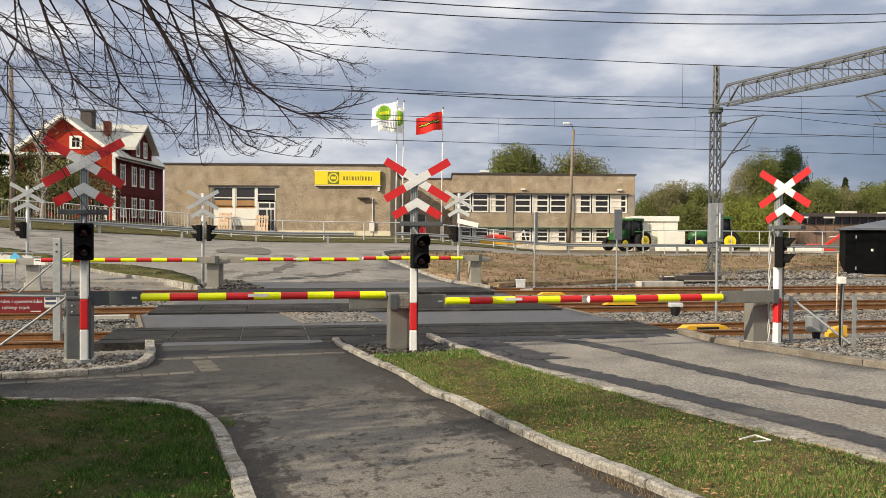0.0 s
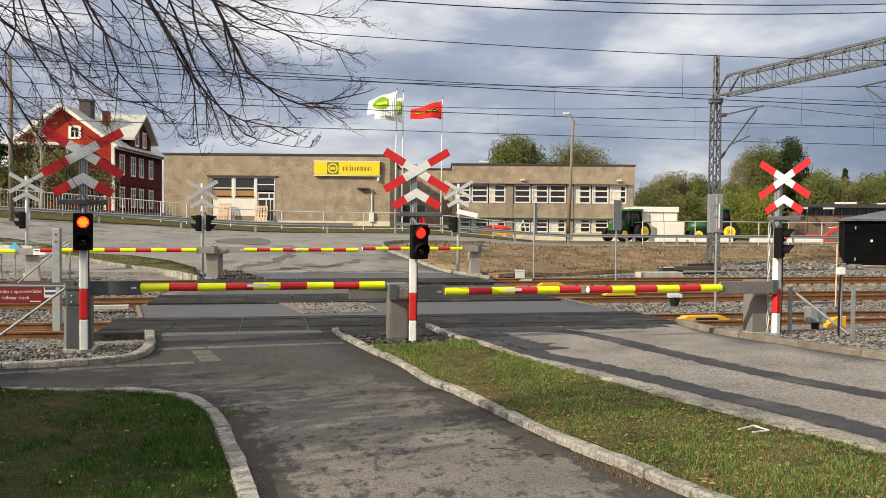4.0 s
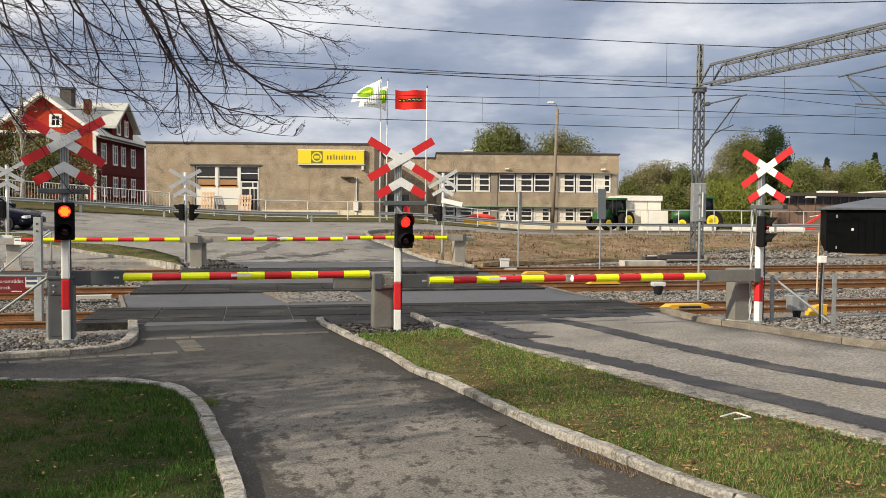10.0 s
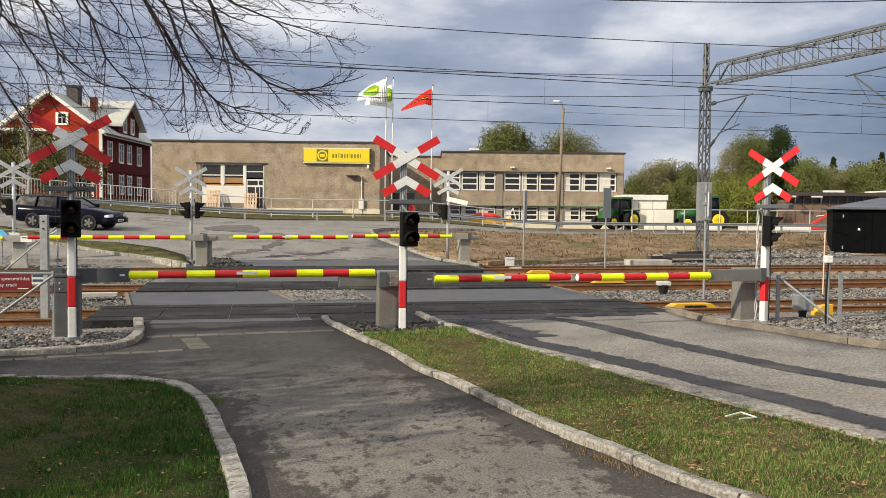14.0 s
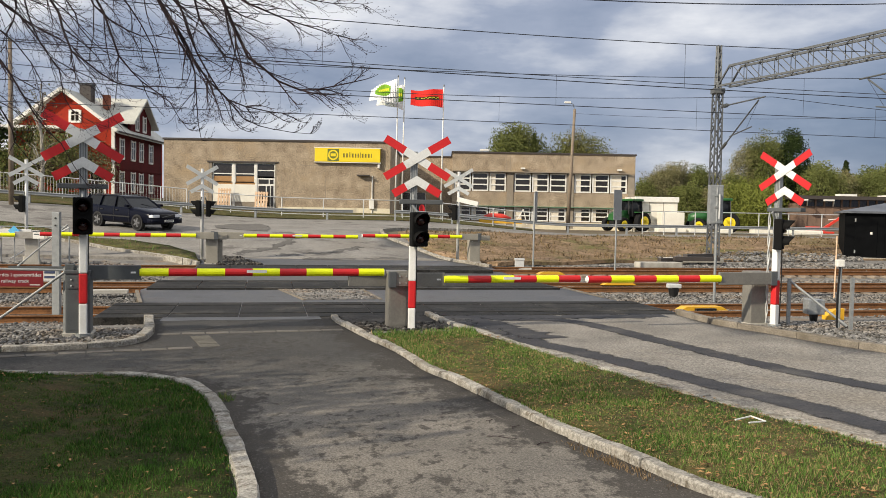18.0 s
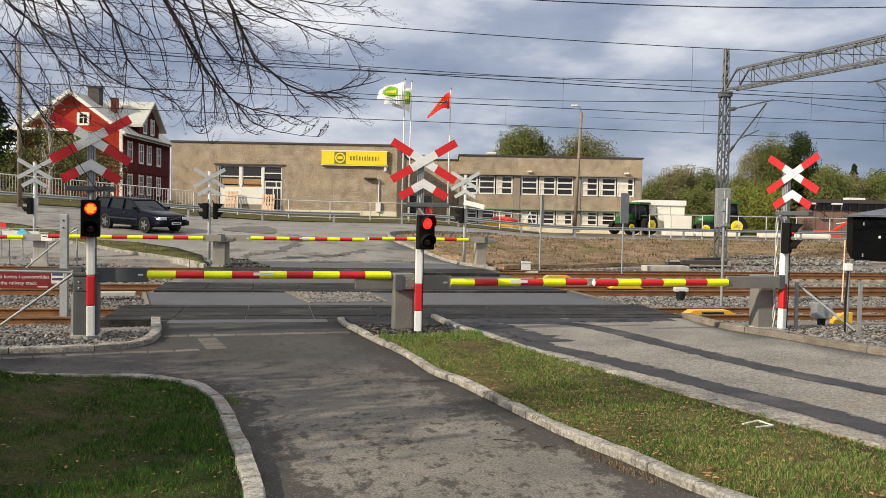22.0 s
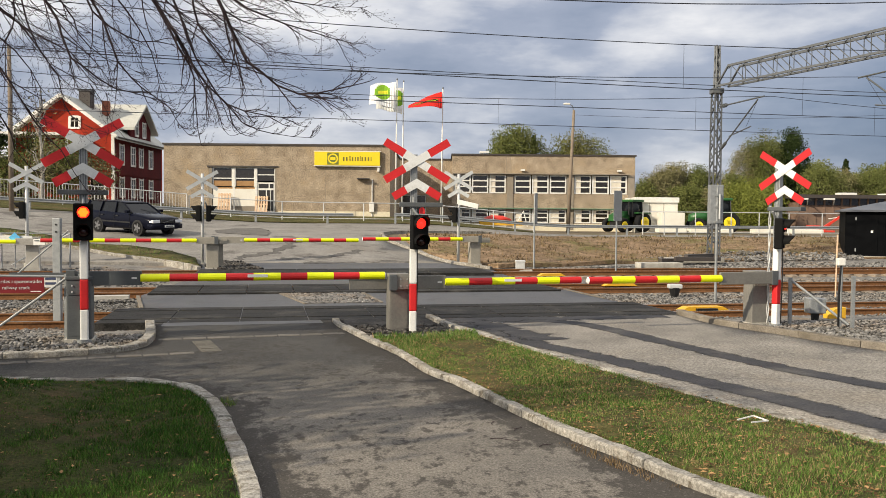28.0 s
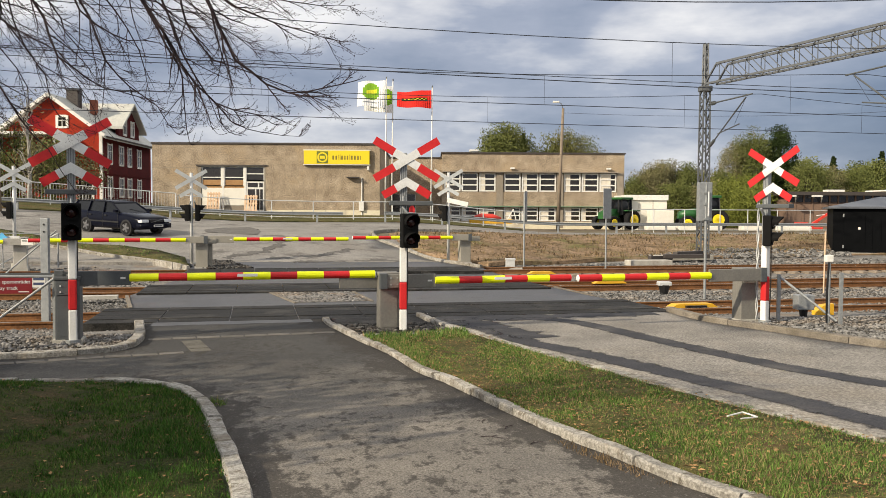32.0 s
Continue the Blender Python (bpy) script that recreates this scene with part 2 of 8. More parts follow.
ASPHALT_OLD = mat("asphalt_patch", (0.17, 0.16, 0.145), (0.1, 0.095, 0.088), 0.85, scale=0.8, fine=18, bump=0.4, depth=0.01, world_space=True, speck=0.25)
TAR = mat("tar_strip", (0.06, 0.06, 0.066), (0.03, 0.03, 0.033), 0.7, scale=1.5, fine=40, bump=0.4, depth=0.005, world_space=True, speck=0.3, c=(0.1, 0.095, 0.09))
ragged_rim(TAR, 1.12, 1.42)
STREAK = ragged_rim(mat("road_streak", (0.15, 0.14, 0.13), (0.09, 0.086, 0.08), 0.85, scale=0.8, fine=18, bump=0.3, world_space=True, speck=0.2), 0.85, 1.2)
GRANITE = mat("granite", (0.44, 0.42, 0.375), (0.22, 0.205, 0.18), 0.85, scale=5, fine=40, bump=0.9, depth=0.02, c=(0.22, 0.19, 0.15), vary=0.14, world_space=True, speck=0.3, blot=(0.16, 0.14, 0.11), blot_scale=4)
SETT = mat("sett_stone", (0.18, 0.165, 0.145), (0.1, 0.093, 0.083), 0.8, scale=7, fine=80, bump=0.4, vary=0.15, world_space=True)
GRASS = mat("grass", (0.13, 0.115, 0.048), (0.045, 0.05, 0.017), 0.95, scale=2.2, fine=34, bump=0.9, depth=0.04, c=(0.13, 0.086, 0.045), world_space=True, spec=0.1, speck=0.4)
BLADE = mat("grass_blade", (0.165, 0.26, 0.062), (0.08, 0.165, 0.03), 0.8, scale=1.1, fine=5, bump=0, world_space=True, spec=0.1)
# lawn grass: lusher green, with the tree's shade partly put into the colour
LAWN_BLADE = mat("lush_shaded_blade", (0.105, 0.21, 0.037), (0.036, 0.105, 0.016), 0.8, scale=1.3, fine=5, bump=0, world_space=True, spec=0.1)
# lawn soil: mossy, and darkened for that same shade
SHADED_MOSS = mat("mossy_shaded_soil", (0.075, 0.078, 0.026), (0.024, 0.031, 0.01), 0.95, scale=2.2, fine=34, bump=0.9, depth=0.04, c=(0.1, 0.07, 0.038), world_space=True, spec=0.1, speck=0.4)
DRYGRASS = mat("dry_grass", (0.34, 0.24, 0.155), (0.14, 0.095, 0.055), 0.95, scale=0.9, fine=8, bump=0.9, depth=0.08, c=(0.13, 0.13, 0.045), world_space=True, spec=0.1, speck=0.3, blot=(0.12, 0.085, 0.05), blot_scale=0.9)
EARTH = mat("earth", (0.2, 0.16, 0.115), (0.12, 0.1, 0.07), 0.95, scale=0.4, fine=7, bump=0.6, depth=0.05, c=(0.11, 0.12, 0.05), world_space=True)
BALLAST = mat("ballast", (0.33, 0.315, 0.29), (0.1, 0.095, 0.09), 0.9, scale=2.0, fine=17, bump=1.0, depth=0.06, c=(0.26, 0.2, 0.14), spread=0.7, world_space=True)
PANEL = mat("crossing_rubber", (0.034, 0.033, 0.031), (0.014, 0.014, 0.014), 0.7, scale=2.5, fine=36, bump=0.6, c=(0.07, 0.066, 0.06), vary=0.15, world_space=True, speck=0.5)
RUST = mat("rail_rust", (0.24, 0.115, 0.05), (0.12, 0.06, 0.03), 0.8, scale=2, fine=25, bump=0.3)
RAILTOP = mat("rail_top", (0.45, 0.42, 0.38), (0.3, 0.25, 0.2), 0.35, metal=0.9, scale=3, bump=0.1)
SLEEPER = mat("sleeper", (0.3, 0.25, 0.2), (0.18, 0.15, 0.12), 0.9, scale=3, fine=30, bump=0.4, vary=0.15)
CONCRETE = mat("concrete", (0.5, 0.48, 0.43), (0.36, 0.34, 0.3), 0.9, scale=3, fine=50, bump=0.3, c=(0.3, 0.28, 0.24))
GALV = mat("galvanised", (0.34, 0.355, 0.36), (0.24, 0.255, 0.26), 0.5, metal=0.4, scale=9, fine=60, bump=0.05)
GALV_DARK = mat("dark_galvanised", (0.15, 0.16, 0.17), (0.1, 0.108, 0.115), 0.6, metal=0.3, scale=9, fine=60, bump=0.05)
GALV_PALE = mat("galvanised_pale", (0.62, 0.63, 0.62), (0.5, 0.51, 0.51), 0.55, metal=0.25, scale=8, bump=0.05)
STEEL_GREY = mat("grey_cabinet", (0.215, 0.205, 0.182), (0.165, 0.158, 0.142), 0.6, metal=0.15, scale=3, fine=30, bump=0.06, c=(0.145, 0.138, 0.124))
BEIGE_STEEL = mat("beige_cabinet", (0.36, 0.335, 0.28), (0.28, 0.26, 0.215), 0.6, metal=0.1, scale=3, fine=30, bump=0.06)
DARK_BED = mat("dark_gravel_bed", (0.1, 0.095, 0.09), (0.04, 0.038, 0.036), 0.9, scale=2.5, fine=22, bump=1.0, depth=0.05, world_space=True)
DARKGREY = mat("dark_grey_paint", (0.09, 0.1, 0.105), (0.065, 0.07, 0.075), 0.55, scale=4, bump=0.05)
WHITE = mat("white_paint", (0.8, 0.8, 0.78), (0.68, 0.68, 0.65), 0.5, scale=3, bump=0.05, c=(0.58, 0.56, 0.5))
RED = mat("red_paint", (0.6, 0.012, 0.015), (0.5, 0.009, 0.012), 0.55, scale=5, bump=0.04)
YELLOW = mat("yellow_paint", (0.86, 0.93, 0.0), (0.78, 0.84, 0.0), 0.45, scale=5, bump=0.04)
YELLOW_WARM = mat("signal_yellow", (0.75, 0.42, 0.02), (0.6, 0.32, 0.02), 0.55, scale=3, bump=0.1, c=(0.4, 0.22, 0.05))
SIGNWHITE = mat("sign_white", (0.74, 0.75, 0.74), (0.62, 0.63, 0.63), 0.45, scale=4, bump=0.03, c=(0.5, 0.5, 0.48))
SIGNBACK = mat("sign_back", (0.56, 0.58, 0.58), (0.44, 0.46, 0.46), 0.5, metal=0.4, scale=5, bump=0.03)
BLACK = mat("black_plastic", (0.012, 0.012, 0.013), (0.008, 0.008, 0.008), 0.45, scale=4, bump=0.05)
LENS_DARK = mat("lens_dark", (0.03, 0.006, 0.006), rough=0.25, bump=0)
LENS_LIT = glow("lens_lit", (1.0, 0.02, 0.012), 2.2)
LENS_FULL = glow("lens_lit_full", (1.0, 0.12, 0.01), 3.4)
WIRE = mat("wire", (0.035, 0.04, 0.05), rough=0.6, metal=0.3, bump=0)

# ---- building blocks ----
def smooth(a, b, x):
    t = min(1.0, max(0.0, (x - a) / (b - a)))
    return t * t * (3 - 2 * t)


def v_of(x, y):
    return (y - 0.208 * x) * 0.979


def uv(u, v):
    """The plan's x, y from metres along (u) and across (v) the tracks."""
    return 0.979 * u - 0.2036 * v, 0.2036 * u + 0.979 * v


def ground(x, y):
    v = v_of(x, y)
    near = 0.45 * (1 - smooth(-3, 13.5, v))
    far = 0.2 * smooth(27, 33, v)
    left = 1.0 * smooth(32, 41, v) + 0.8 * smooth(41, 62, v)
    right = 0.75 * smooth(37, 46, v)
    w = smooth(-3, 9, x)
    return near + far + left * (1 - w) + right * w + 1.2 * smooth(8, 30, -x) * smooth(37, 52, v)


def corridor(x, y):
    """How deep the railway's bed lies under the road's level."""
    v = v_of(x, y)
    return 0.13 * smooth(15.4, 16.6, v) * (1 - smooth(33, 36, v))


def mesh_of(bm, name, material, smooth_faces=False):
    me = bpy.data.meshes.new(name)
    bmesh.ops.recalc_face_normals(bm, faces=bm.faces[:])
    bm.to_mesh(me)
    bm.free()
    for m in material if isinstance(material, (list, tuple)) else [material]:
        me.materials.append(m)
    if smooth_faces:
        for p in me.polygons:
            p.use_smooth = True
    return me


def part(name, bm, material, parent=None, label="", m=None, soft=False):
    ob = new(name, mesh_of(bm, name, material, soft))
    if parent:
        ob.parent = parent
    if m is not None:
        ob.matrix_basis = m
    return tagged(ob, label)


def thing(name, m, label, category, group="", kind=""):
    ob = new(name)
    ob.empty_display_size = 0.2
    ob.matrix_basis = m
    return tagged(ob, label, category, group, kind)


def box(x0, x1, y0, y1, z0, z1, bevel=0.0, bm=None):
    bm = bm or bmesh.new()
    vs = [bm.verts.new((x, y, z)) for z in (z0, z1) for x, y in ((x0, y0), (x1, y0), (x1, y1), (x0, y1))]
    fs = [bm.faces.new([vs[i] for i in f]) for f in ((3, 2, 1, 0), (4, 5, 6, 7), (0, 1, 5, 4), (1, 2, 6, 5), (2, 3, 7, 6), (3, 0, 4, 7))]
    if bevel:
        es = list({e for f in fs for e in f.edges})
        bmesh.ops.bevel(bm, geom=es, offset=bevel, segments=2, affect="EDGES", profile=0.6)
    return bm


def rod(p, q, r0, r1=None, seg=10, bm=None, caps=True, spin=0.0):
    """A round bar from p to q."""
    bm = bm or bmesh.new()
    p, q = Vector(p), Vector(q)
    r1 = r0 if r1 is None else r1
    w = (q - p).normalized()
    a = w.orthogonal().normalized()
    b = w.cross(a)
    rings = []
    for c, r in ((p, r0), (q, r1)):
        rings.append([bm.verts.new(c + r * (a * math.cos(spin + 2 * math.pi * i / seg) + b * math.sin(spin + 2 * math.pi * i / seg))) for i in range(seg)])
    for i in range(seg):
        j = (i + 1) % seg
        bm.faces.new((rings[0][i], rings[0][j], rings[1][j], rings[1][i]))
    if caps:
        bm.faces.new(rings[0][::-1])
        bm.faces.new(rings[1])
    return bm


def bar(p, q, w, h, bm=None):
    """A square bar from p to q, w wide and h high."""
    bm = bm or bmesh.new()
    p, q = Vector(p), Vector(q)
    d = (q - p).normalized()
    side = d.cross(Vector((0, 0, 1)))
    side = side.normalized() if side.length > 0.01 else Vector((1, 0, 0))
    up = side.cross(d).normalized()
    vs = [bm.verts.new(c + s * side * w / 2 + t * up * h / 2) for c in (p, q) for s, t in ((-1, -1), (1, -1), (1, 1), (-1, 1))]
    for f in ((3, 2, 1, 0), (4, 5, 6, 7), (0, 1, 5, 4), (1, 2, 6, 5), (2, 3, 7, 6), (3, 0, 4, 7)):
        bm.faces.new([vs[i] for i in f])
    return bm


def pipe(points, r, seg=6, bm=None, taper=1.0):
    bm = bm or bmesh.new()
    pts = [Vector(p) for p in points]
    rings = []
    for i, p in enumerate(pts):
        w = (pts[min(i + 1, len(pts) - 1)] - pts[max(i - 1, 0)]).normalized()
        a = w.cross(Vector((0.31, 0.17, 0.93))).normalized()
        b = w.cross(a)
        rr = r * (1 + (taper - 1) * i / max(1, len(pts) - 1))
        rings.append([bm.verts.new(p + rr * (a * math.cos(2 * math.pi * k / seg) + b * math.sin(2 * math.pi * k / seg))) for k in range(seg)])
    for s, t in zip(rings, rings[1:]):
        for k in range(seg):
            j = (k + 1) % seg
            bm.faces.new((s[k], s[j], t[j], t[k]))
    bm.faces.new(rings[0][::-1])
    bm.faces.new(rings[-1])
    return bm


def spline(points, step=0.4):
    """A smooth line through plan points, in even steps."""
    pts = [Vector((*p, 0)) if len(p) == 2 else Vector(p) for p in points]
    out = []
    for i in range(len(pts) - 1):
        p0, p1, p2, p3 = pts[max(i - 1, 0)], pts[i], pts[i + 1], pts[min(i + 2, len(pts) - 1)]
        n = max(1, round((p2 - p1).length / step))
        for k in range(n):
            t = k / n
            out.append(0.5 * (2 * p1 + (p2 - p0) * t + (2 * p0 - 5 * p1 + 4 * p2 - p3) * t * t + (3 * p1 - p0 - 3 * p2 + p3) * t ** 3))
    return out + [pts[-1]]


def patch_mesh(poly, lift, step=1.0, skirt=0.2, extra=None):
    """A surface over a plan polygon that follows the ground, with a skirt down its edge."""
    bm = bmesh.new()
    f = bm.faces.new([bm.verts.new((p[0], p[1], 0)) for p in poly])
    if f.calc_area() and f.normal.z < 0:
        f.normal_flip()
    xs, ys = [p[0] for p in poly], [p[1] for p in poly]
    for axis, lo, hi in ((0, min(xs), max(xs)), (1, min(ys), max(ys))):
        c = math.floor(lo / step) * step + step
        while c < hi:
            co, no = [0, 0, 0], [0, 0, 0]
            co[axis], no[axis] = c, 1
            bmesh.ops.bisect_plane(bm, geom=bm.verts[:] + bm.edges[:] + bm.faces[:], plane_co=co, plane_no=no)
            c += step
    bmesh.ops.triangulate(bm, faces=[f for f in bm.faces if len(f.verts) > 4])
    for v in bm.verts:
        v.co.z = ground(v.co.x, v.co.y) + lift + (extra(v.co.x, v.co.y) if extra else 0)
    if skirt:
        rim = [e for e in bm.edges if len(e.link_faces) == 1]
        ext = bmesh.ops.extrude_edge_only(bm, edges=rim)
        for v in ext["geom"]:
            if isinstance(v, bmesh.types.BMVert):
                v.co.z -= skirt
    for f in bm.faces:
        f.smooth = abs(f.normal.z) > 0.5
    return bm


def patch(name, poly, lift, material, label, category="road", step=1.0, skirt=0.2, extra=None):
    return tagged(part(name, patch_mesh(poly, lift, step, skirt, extra), material), label, category, kind="structure")

# ---- ground, roads, kerbs ----
def ground_sheet():
    xs = [-900, -500, -300, -180, -110, -75, -55] + [x * 1.25 - 45 for x in range(80)] + [60, 75, 100, 150, 230, 400, 900]
    ys = [-300, -120, -60, -30] + [y * 1.25 - 18 for y in range(82)] + [90, 100, 115, 140, 180, 250, 400, 800, 1800]
    bm = bmesh.new()
    rows = [[bm.verts.new((x, y, ground(x, y) - 0.06 - corridor(x, y))) for x in xs] for y in ys]
    for a, b in zip(rows, rows[1:]):
        for i in range(len(xs) - 1):
            bm.faces.new((a[i], a[i + 1], b[i + 1], b[i])).smooth = True
    return tagged(part("ground", bm, EARTH), "bare brown earth with thin spring grass", "ground", kind="structure")


ground_sheet()
LAWN_EDGE = [(-16, 8.6), (-11, 9.6), (-7.5, 9.9), (-5.6, 10.05), (-4.5, 10.09), (-3.9, 10.1), (-3.54, 10.01), (-3.11, 9.81), (-2.79, 9.49), (-2.51, 9.02), (-2.28, 8.52), (-2.02, 7.83), (-1.7, 6.91), (-1.44, 6.12), (-1.2, 5.33), (-1.05, 4.3), (-1.0, 3), (-1.2, 0), (-1.6, -6)]
MEDIAN_LEFT = [(-2.1, 16.75), (-1.91, 15.96), (-1.22, 14.15), (-0.54, 12.47), (-0.13, 11.06), (0.21, 10.29), (0.72, 8.72), (1.13, 7.5), (1.47, 6.73), (1.61, 6.35), (1.72, 6.0), (1.95, 5.54), (2.6, 4.4), (3.9, 2.0), (6.1, -2), (8.3, -6)]
MEDIAN_RIGHT = [(-0.27, 17.3), (0.22, 15.57), (0.85, 14.14), (1.39, 12.73), (2.04, 11.22), (2.48, 10.03), (2.71, 9.4), (3.03, 8.57), (3.42, 7.5), (3.67, 6.87), (4.6, 4.6), (6.5, 0.4), (9.5, -6)]
ROAD_RIGHT = [(5.18, 18.4), (5.33, 17.37), (5.57, 16.49), (6.08, 15.58), (6.57, 14.55), (7.12, 13.47), (8.45, 11.1), (10.3, 7.5), (13.1, 2), (17, -6)]
GRAVEL_LEFT = [(-12, 10.7), (-9, 11.5), (-5.89, 12.24), (-5.33, 12.48), (-4.81, 12.88), (-4.73, 13.38), (-4.86, 14.09), (-5.12, 14.86), (-5.5, 15.95)]
FAR_ISLAND = [(-8.55, 29.74), (-9.31, 30.86), (-10.3, 31.77), (-11.42, 32.37), (-12.74, 32.91), (-13.88, 33.55), (-15.56, 34.26), (-20, 36.4), (-26, 38.6)]
FAR_RIGHT = [(1.83, 31.5), (0.37, 33.59), (-0.56, 35.34), (-1.57, 36.98), (-2.39, 38.14), (-2.9, 40.5), (-2.2, 43.5), (1, 46.2), (8, 49), (30, 55), (60, 61)]


def plan(points, step=0.5):
    return [(p.x, p.y) for p in spline(points, step)]


left_edge = plan(LAWN_EDGE)
med_l, med_r, road_r, grav_l = plan(MEDIAN_LEFT), plan(MEDIAN_RIGHT), plan(ROAD_RIGHT), plan(GRAVEL_LEFT)
far_r = plan(FAR_RIGHT, 1.0)
# railway bed first, then what lies on it
bed = [uv(-70, 15.6), uv(110, 15.6), uv(110, 38.5), uv(-70, 38.5)]
patch("railway_bed", bed, -0.035, BALLAST, "grey crushed-stone ballast between rusty rails", "ballast", 2.5, 0.0, lambda x, y: -corridor(x, y))
footway = patch("footway", left_edge[:] + med_l[::-1] + [(-2.4, 17.1), (-5.55, 16.35)] + grav_l[::-1][1:], 0.0, ASPHALT, "worn grey-brown asphalt footway with dark patches and painted tree shade", step=0.2)


def lay_dirt(ob, edges):
    """How much dirt has gathered at each place: it lies along the kerbs, thinning out over the given width."""
    co = np.array([v.co[:2] for v in ob.data.vertices])
    near = np.zeros(len(co))
    for line, wide in edges:
        p = np.array(line)
        a, b = p[:-1], p[1:]
        ab = b - a
        k = np.clip(((co[:, None] - a) * ab).sum(2) / (ab * ab).sum(1), 0, 1)
        d = np.linalg.norm(co[:, None] - (a + k[..., None] * ab), axis=2).min(1)
        near = np.maximum(near, np.exp(-np.maximum(0, d - 0.07) / wide))
    ob.data.attributes.new("dirt", "FLOAT", "POINT").data.foreach_set("value", near)


lay_dirt(footway, ((left_edge, 0.62), (med_l, 0.66), (grav_l, 0.2)))
patch("road", med_r + road_r[::-1] + [(5.1, 18.42)], 0.0, ASPHALT_PALE, "pale worn asphalt road with dark tar strips")
patch("crossing_deck", [(-5.6, 16.1), (-0.27, 17.32), (5.15, 18.5), (4.09, 22.14), (3.37, 25.05), (2.5, 28.6), (1.83, 31.5), (0.3, 33.6), (-9.3, 32.0), (-8.66, 30.65), (-8.0, 26), (-7.7, 21.6), (-6.6, 18.5)], -0.004, ASPHALT_NEW, "dark asphalt laid between the rails of the crossing", "road")
patch("far_road", [(0.3, 33.5)] + far_r[1:] + [(60, 66), (20, 57.5), (6, 54.5), (-2, 52.2), (-6.5, 51.3), (-11.4, 49.9), (-16, 48.8), (-20, 46.6), (-24, 45.2), (-40, 42), (-70, 36), (-70, 22), (-40, 26.2), (-25, 29.5), (-16, 31.2), (-9.3, 31.9)], -0.008, ASPHALT_FAR, "pale dusty asphalt road climbing to a junction", "road", 1.5)
patch("verge", [(-70, 36.5), (-40, 42.1), (-24, 45.3), (-20, 46.7), (-16, 48.9), (-11.4, 50), (-6.5, 51.4), (-2, 52.3), (6, 54.6), (6, 58), (-3, 60.4), (-20, 60), (-30, 60), (-70, 52)], 0.03, GRASS, "short green grass verge under the guardrail", "grass", 1.5)
patch("bank", [(2.2, 33.2), (0.6, 34.4), (-0.4, 36.0), (-1.5, 38.2), (-2.1, 40.5), (-1.5, 43.2), (1.5, 45.7), (8, 48.6), (30, 54.6), (60, 60.5), (90, 60), (90, 56), (40, 46), (20, 41.5), (8, 36.5)], 0.02, DRYGRASS, "dry brown grass bank with bare earth", "bank", 1.2, 0.15, lambda x, y: 0.12 * noise.noise((x * 0.5, y * 0.5, 3)))


def island_rise(x, y):
    return 0.25 * smooth(3.2, 6.5, -x) * smooth(0.4, 2.0, 10.1 - y) + 0.17 * smooth(3.6, 5.2, -x) * smooth(0.1, 1.2, 10.1 - y)


patch("lawn", [(x - 0.12, y - 0.02) for x, y in left_edge] + [(-14, -6)], 0.06, SHADED_MOSS, "patchy lawn with moss and fallen leaves", "grass", 0.5, 0.1, island_rise)
k_l = [p for p in med_l if p[1] < 13.9]
k_r = [p for p in med_r if p[1] < 14.6]
patch("median", [(x + 0.1, y) for x, y in k_l] + [(x - 0.1, y) for x, y in k_r[::-1]], 0.075, GRASS, "narrow strip of rough grass between the kerbs", "grass", 0.6)
patch("median_gravel", [(x + 0.1, y) for x, y in med_l if y >= 13.8][:] + [(-0.3, 17.25)][:0] + [(x - 0.1, y) for x, y in med_r[::-1] if y >= 14.4], 0.03, DARK_BED, "dark gravel bed round the barrier stand", "gravel", 0.6)
far_island = plan(FAR_ISLAND, 0.8)
patch("far_island", [(x, y + 0.1) for x, y in far_island] + [(-26, 40.2), (-19, 37.4), (-14.33, 34.59), (-12.71, 34.56), (-10.88, 33.88), (-9.49, 32.61)], 0.1, GRASS, "green grass island inside a stone kerb", "grass", 0.8)


KERBGREY = mat("kerb_concrete", (0.25, 0.22, 0.18), (0.13, 0.115, 0.095), 0.9, scale=3, fine=40, bump=0.5, depth=0.012, c=(0.14, 0.12, 0.09), vary=0.12, world_space=True)


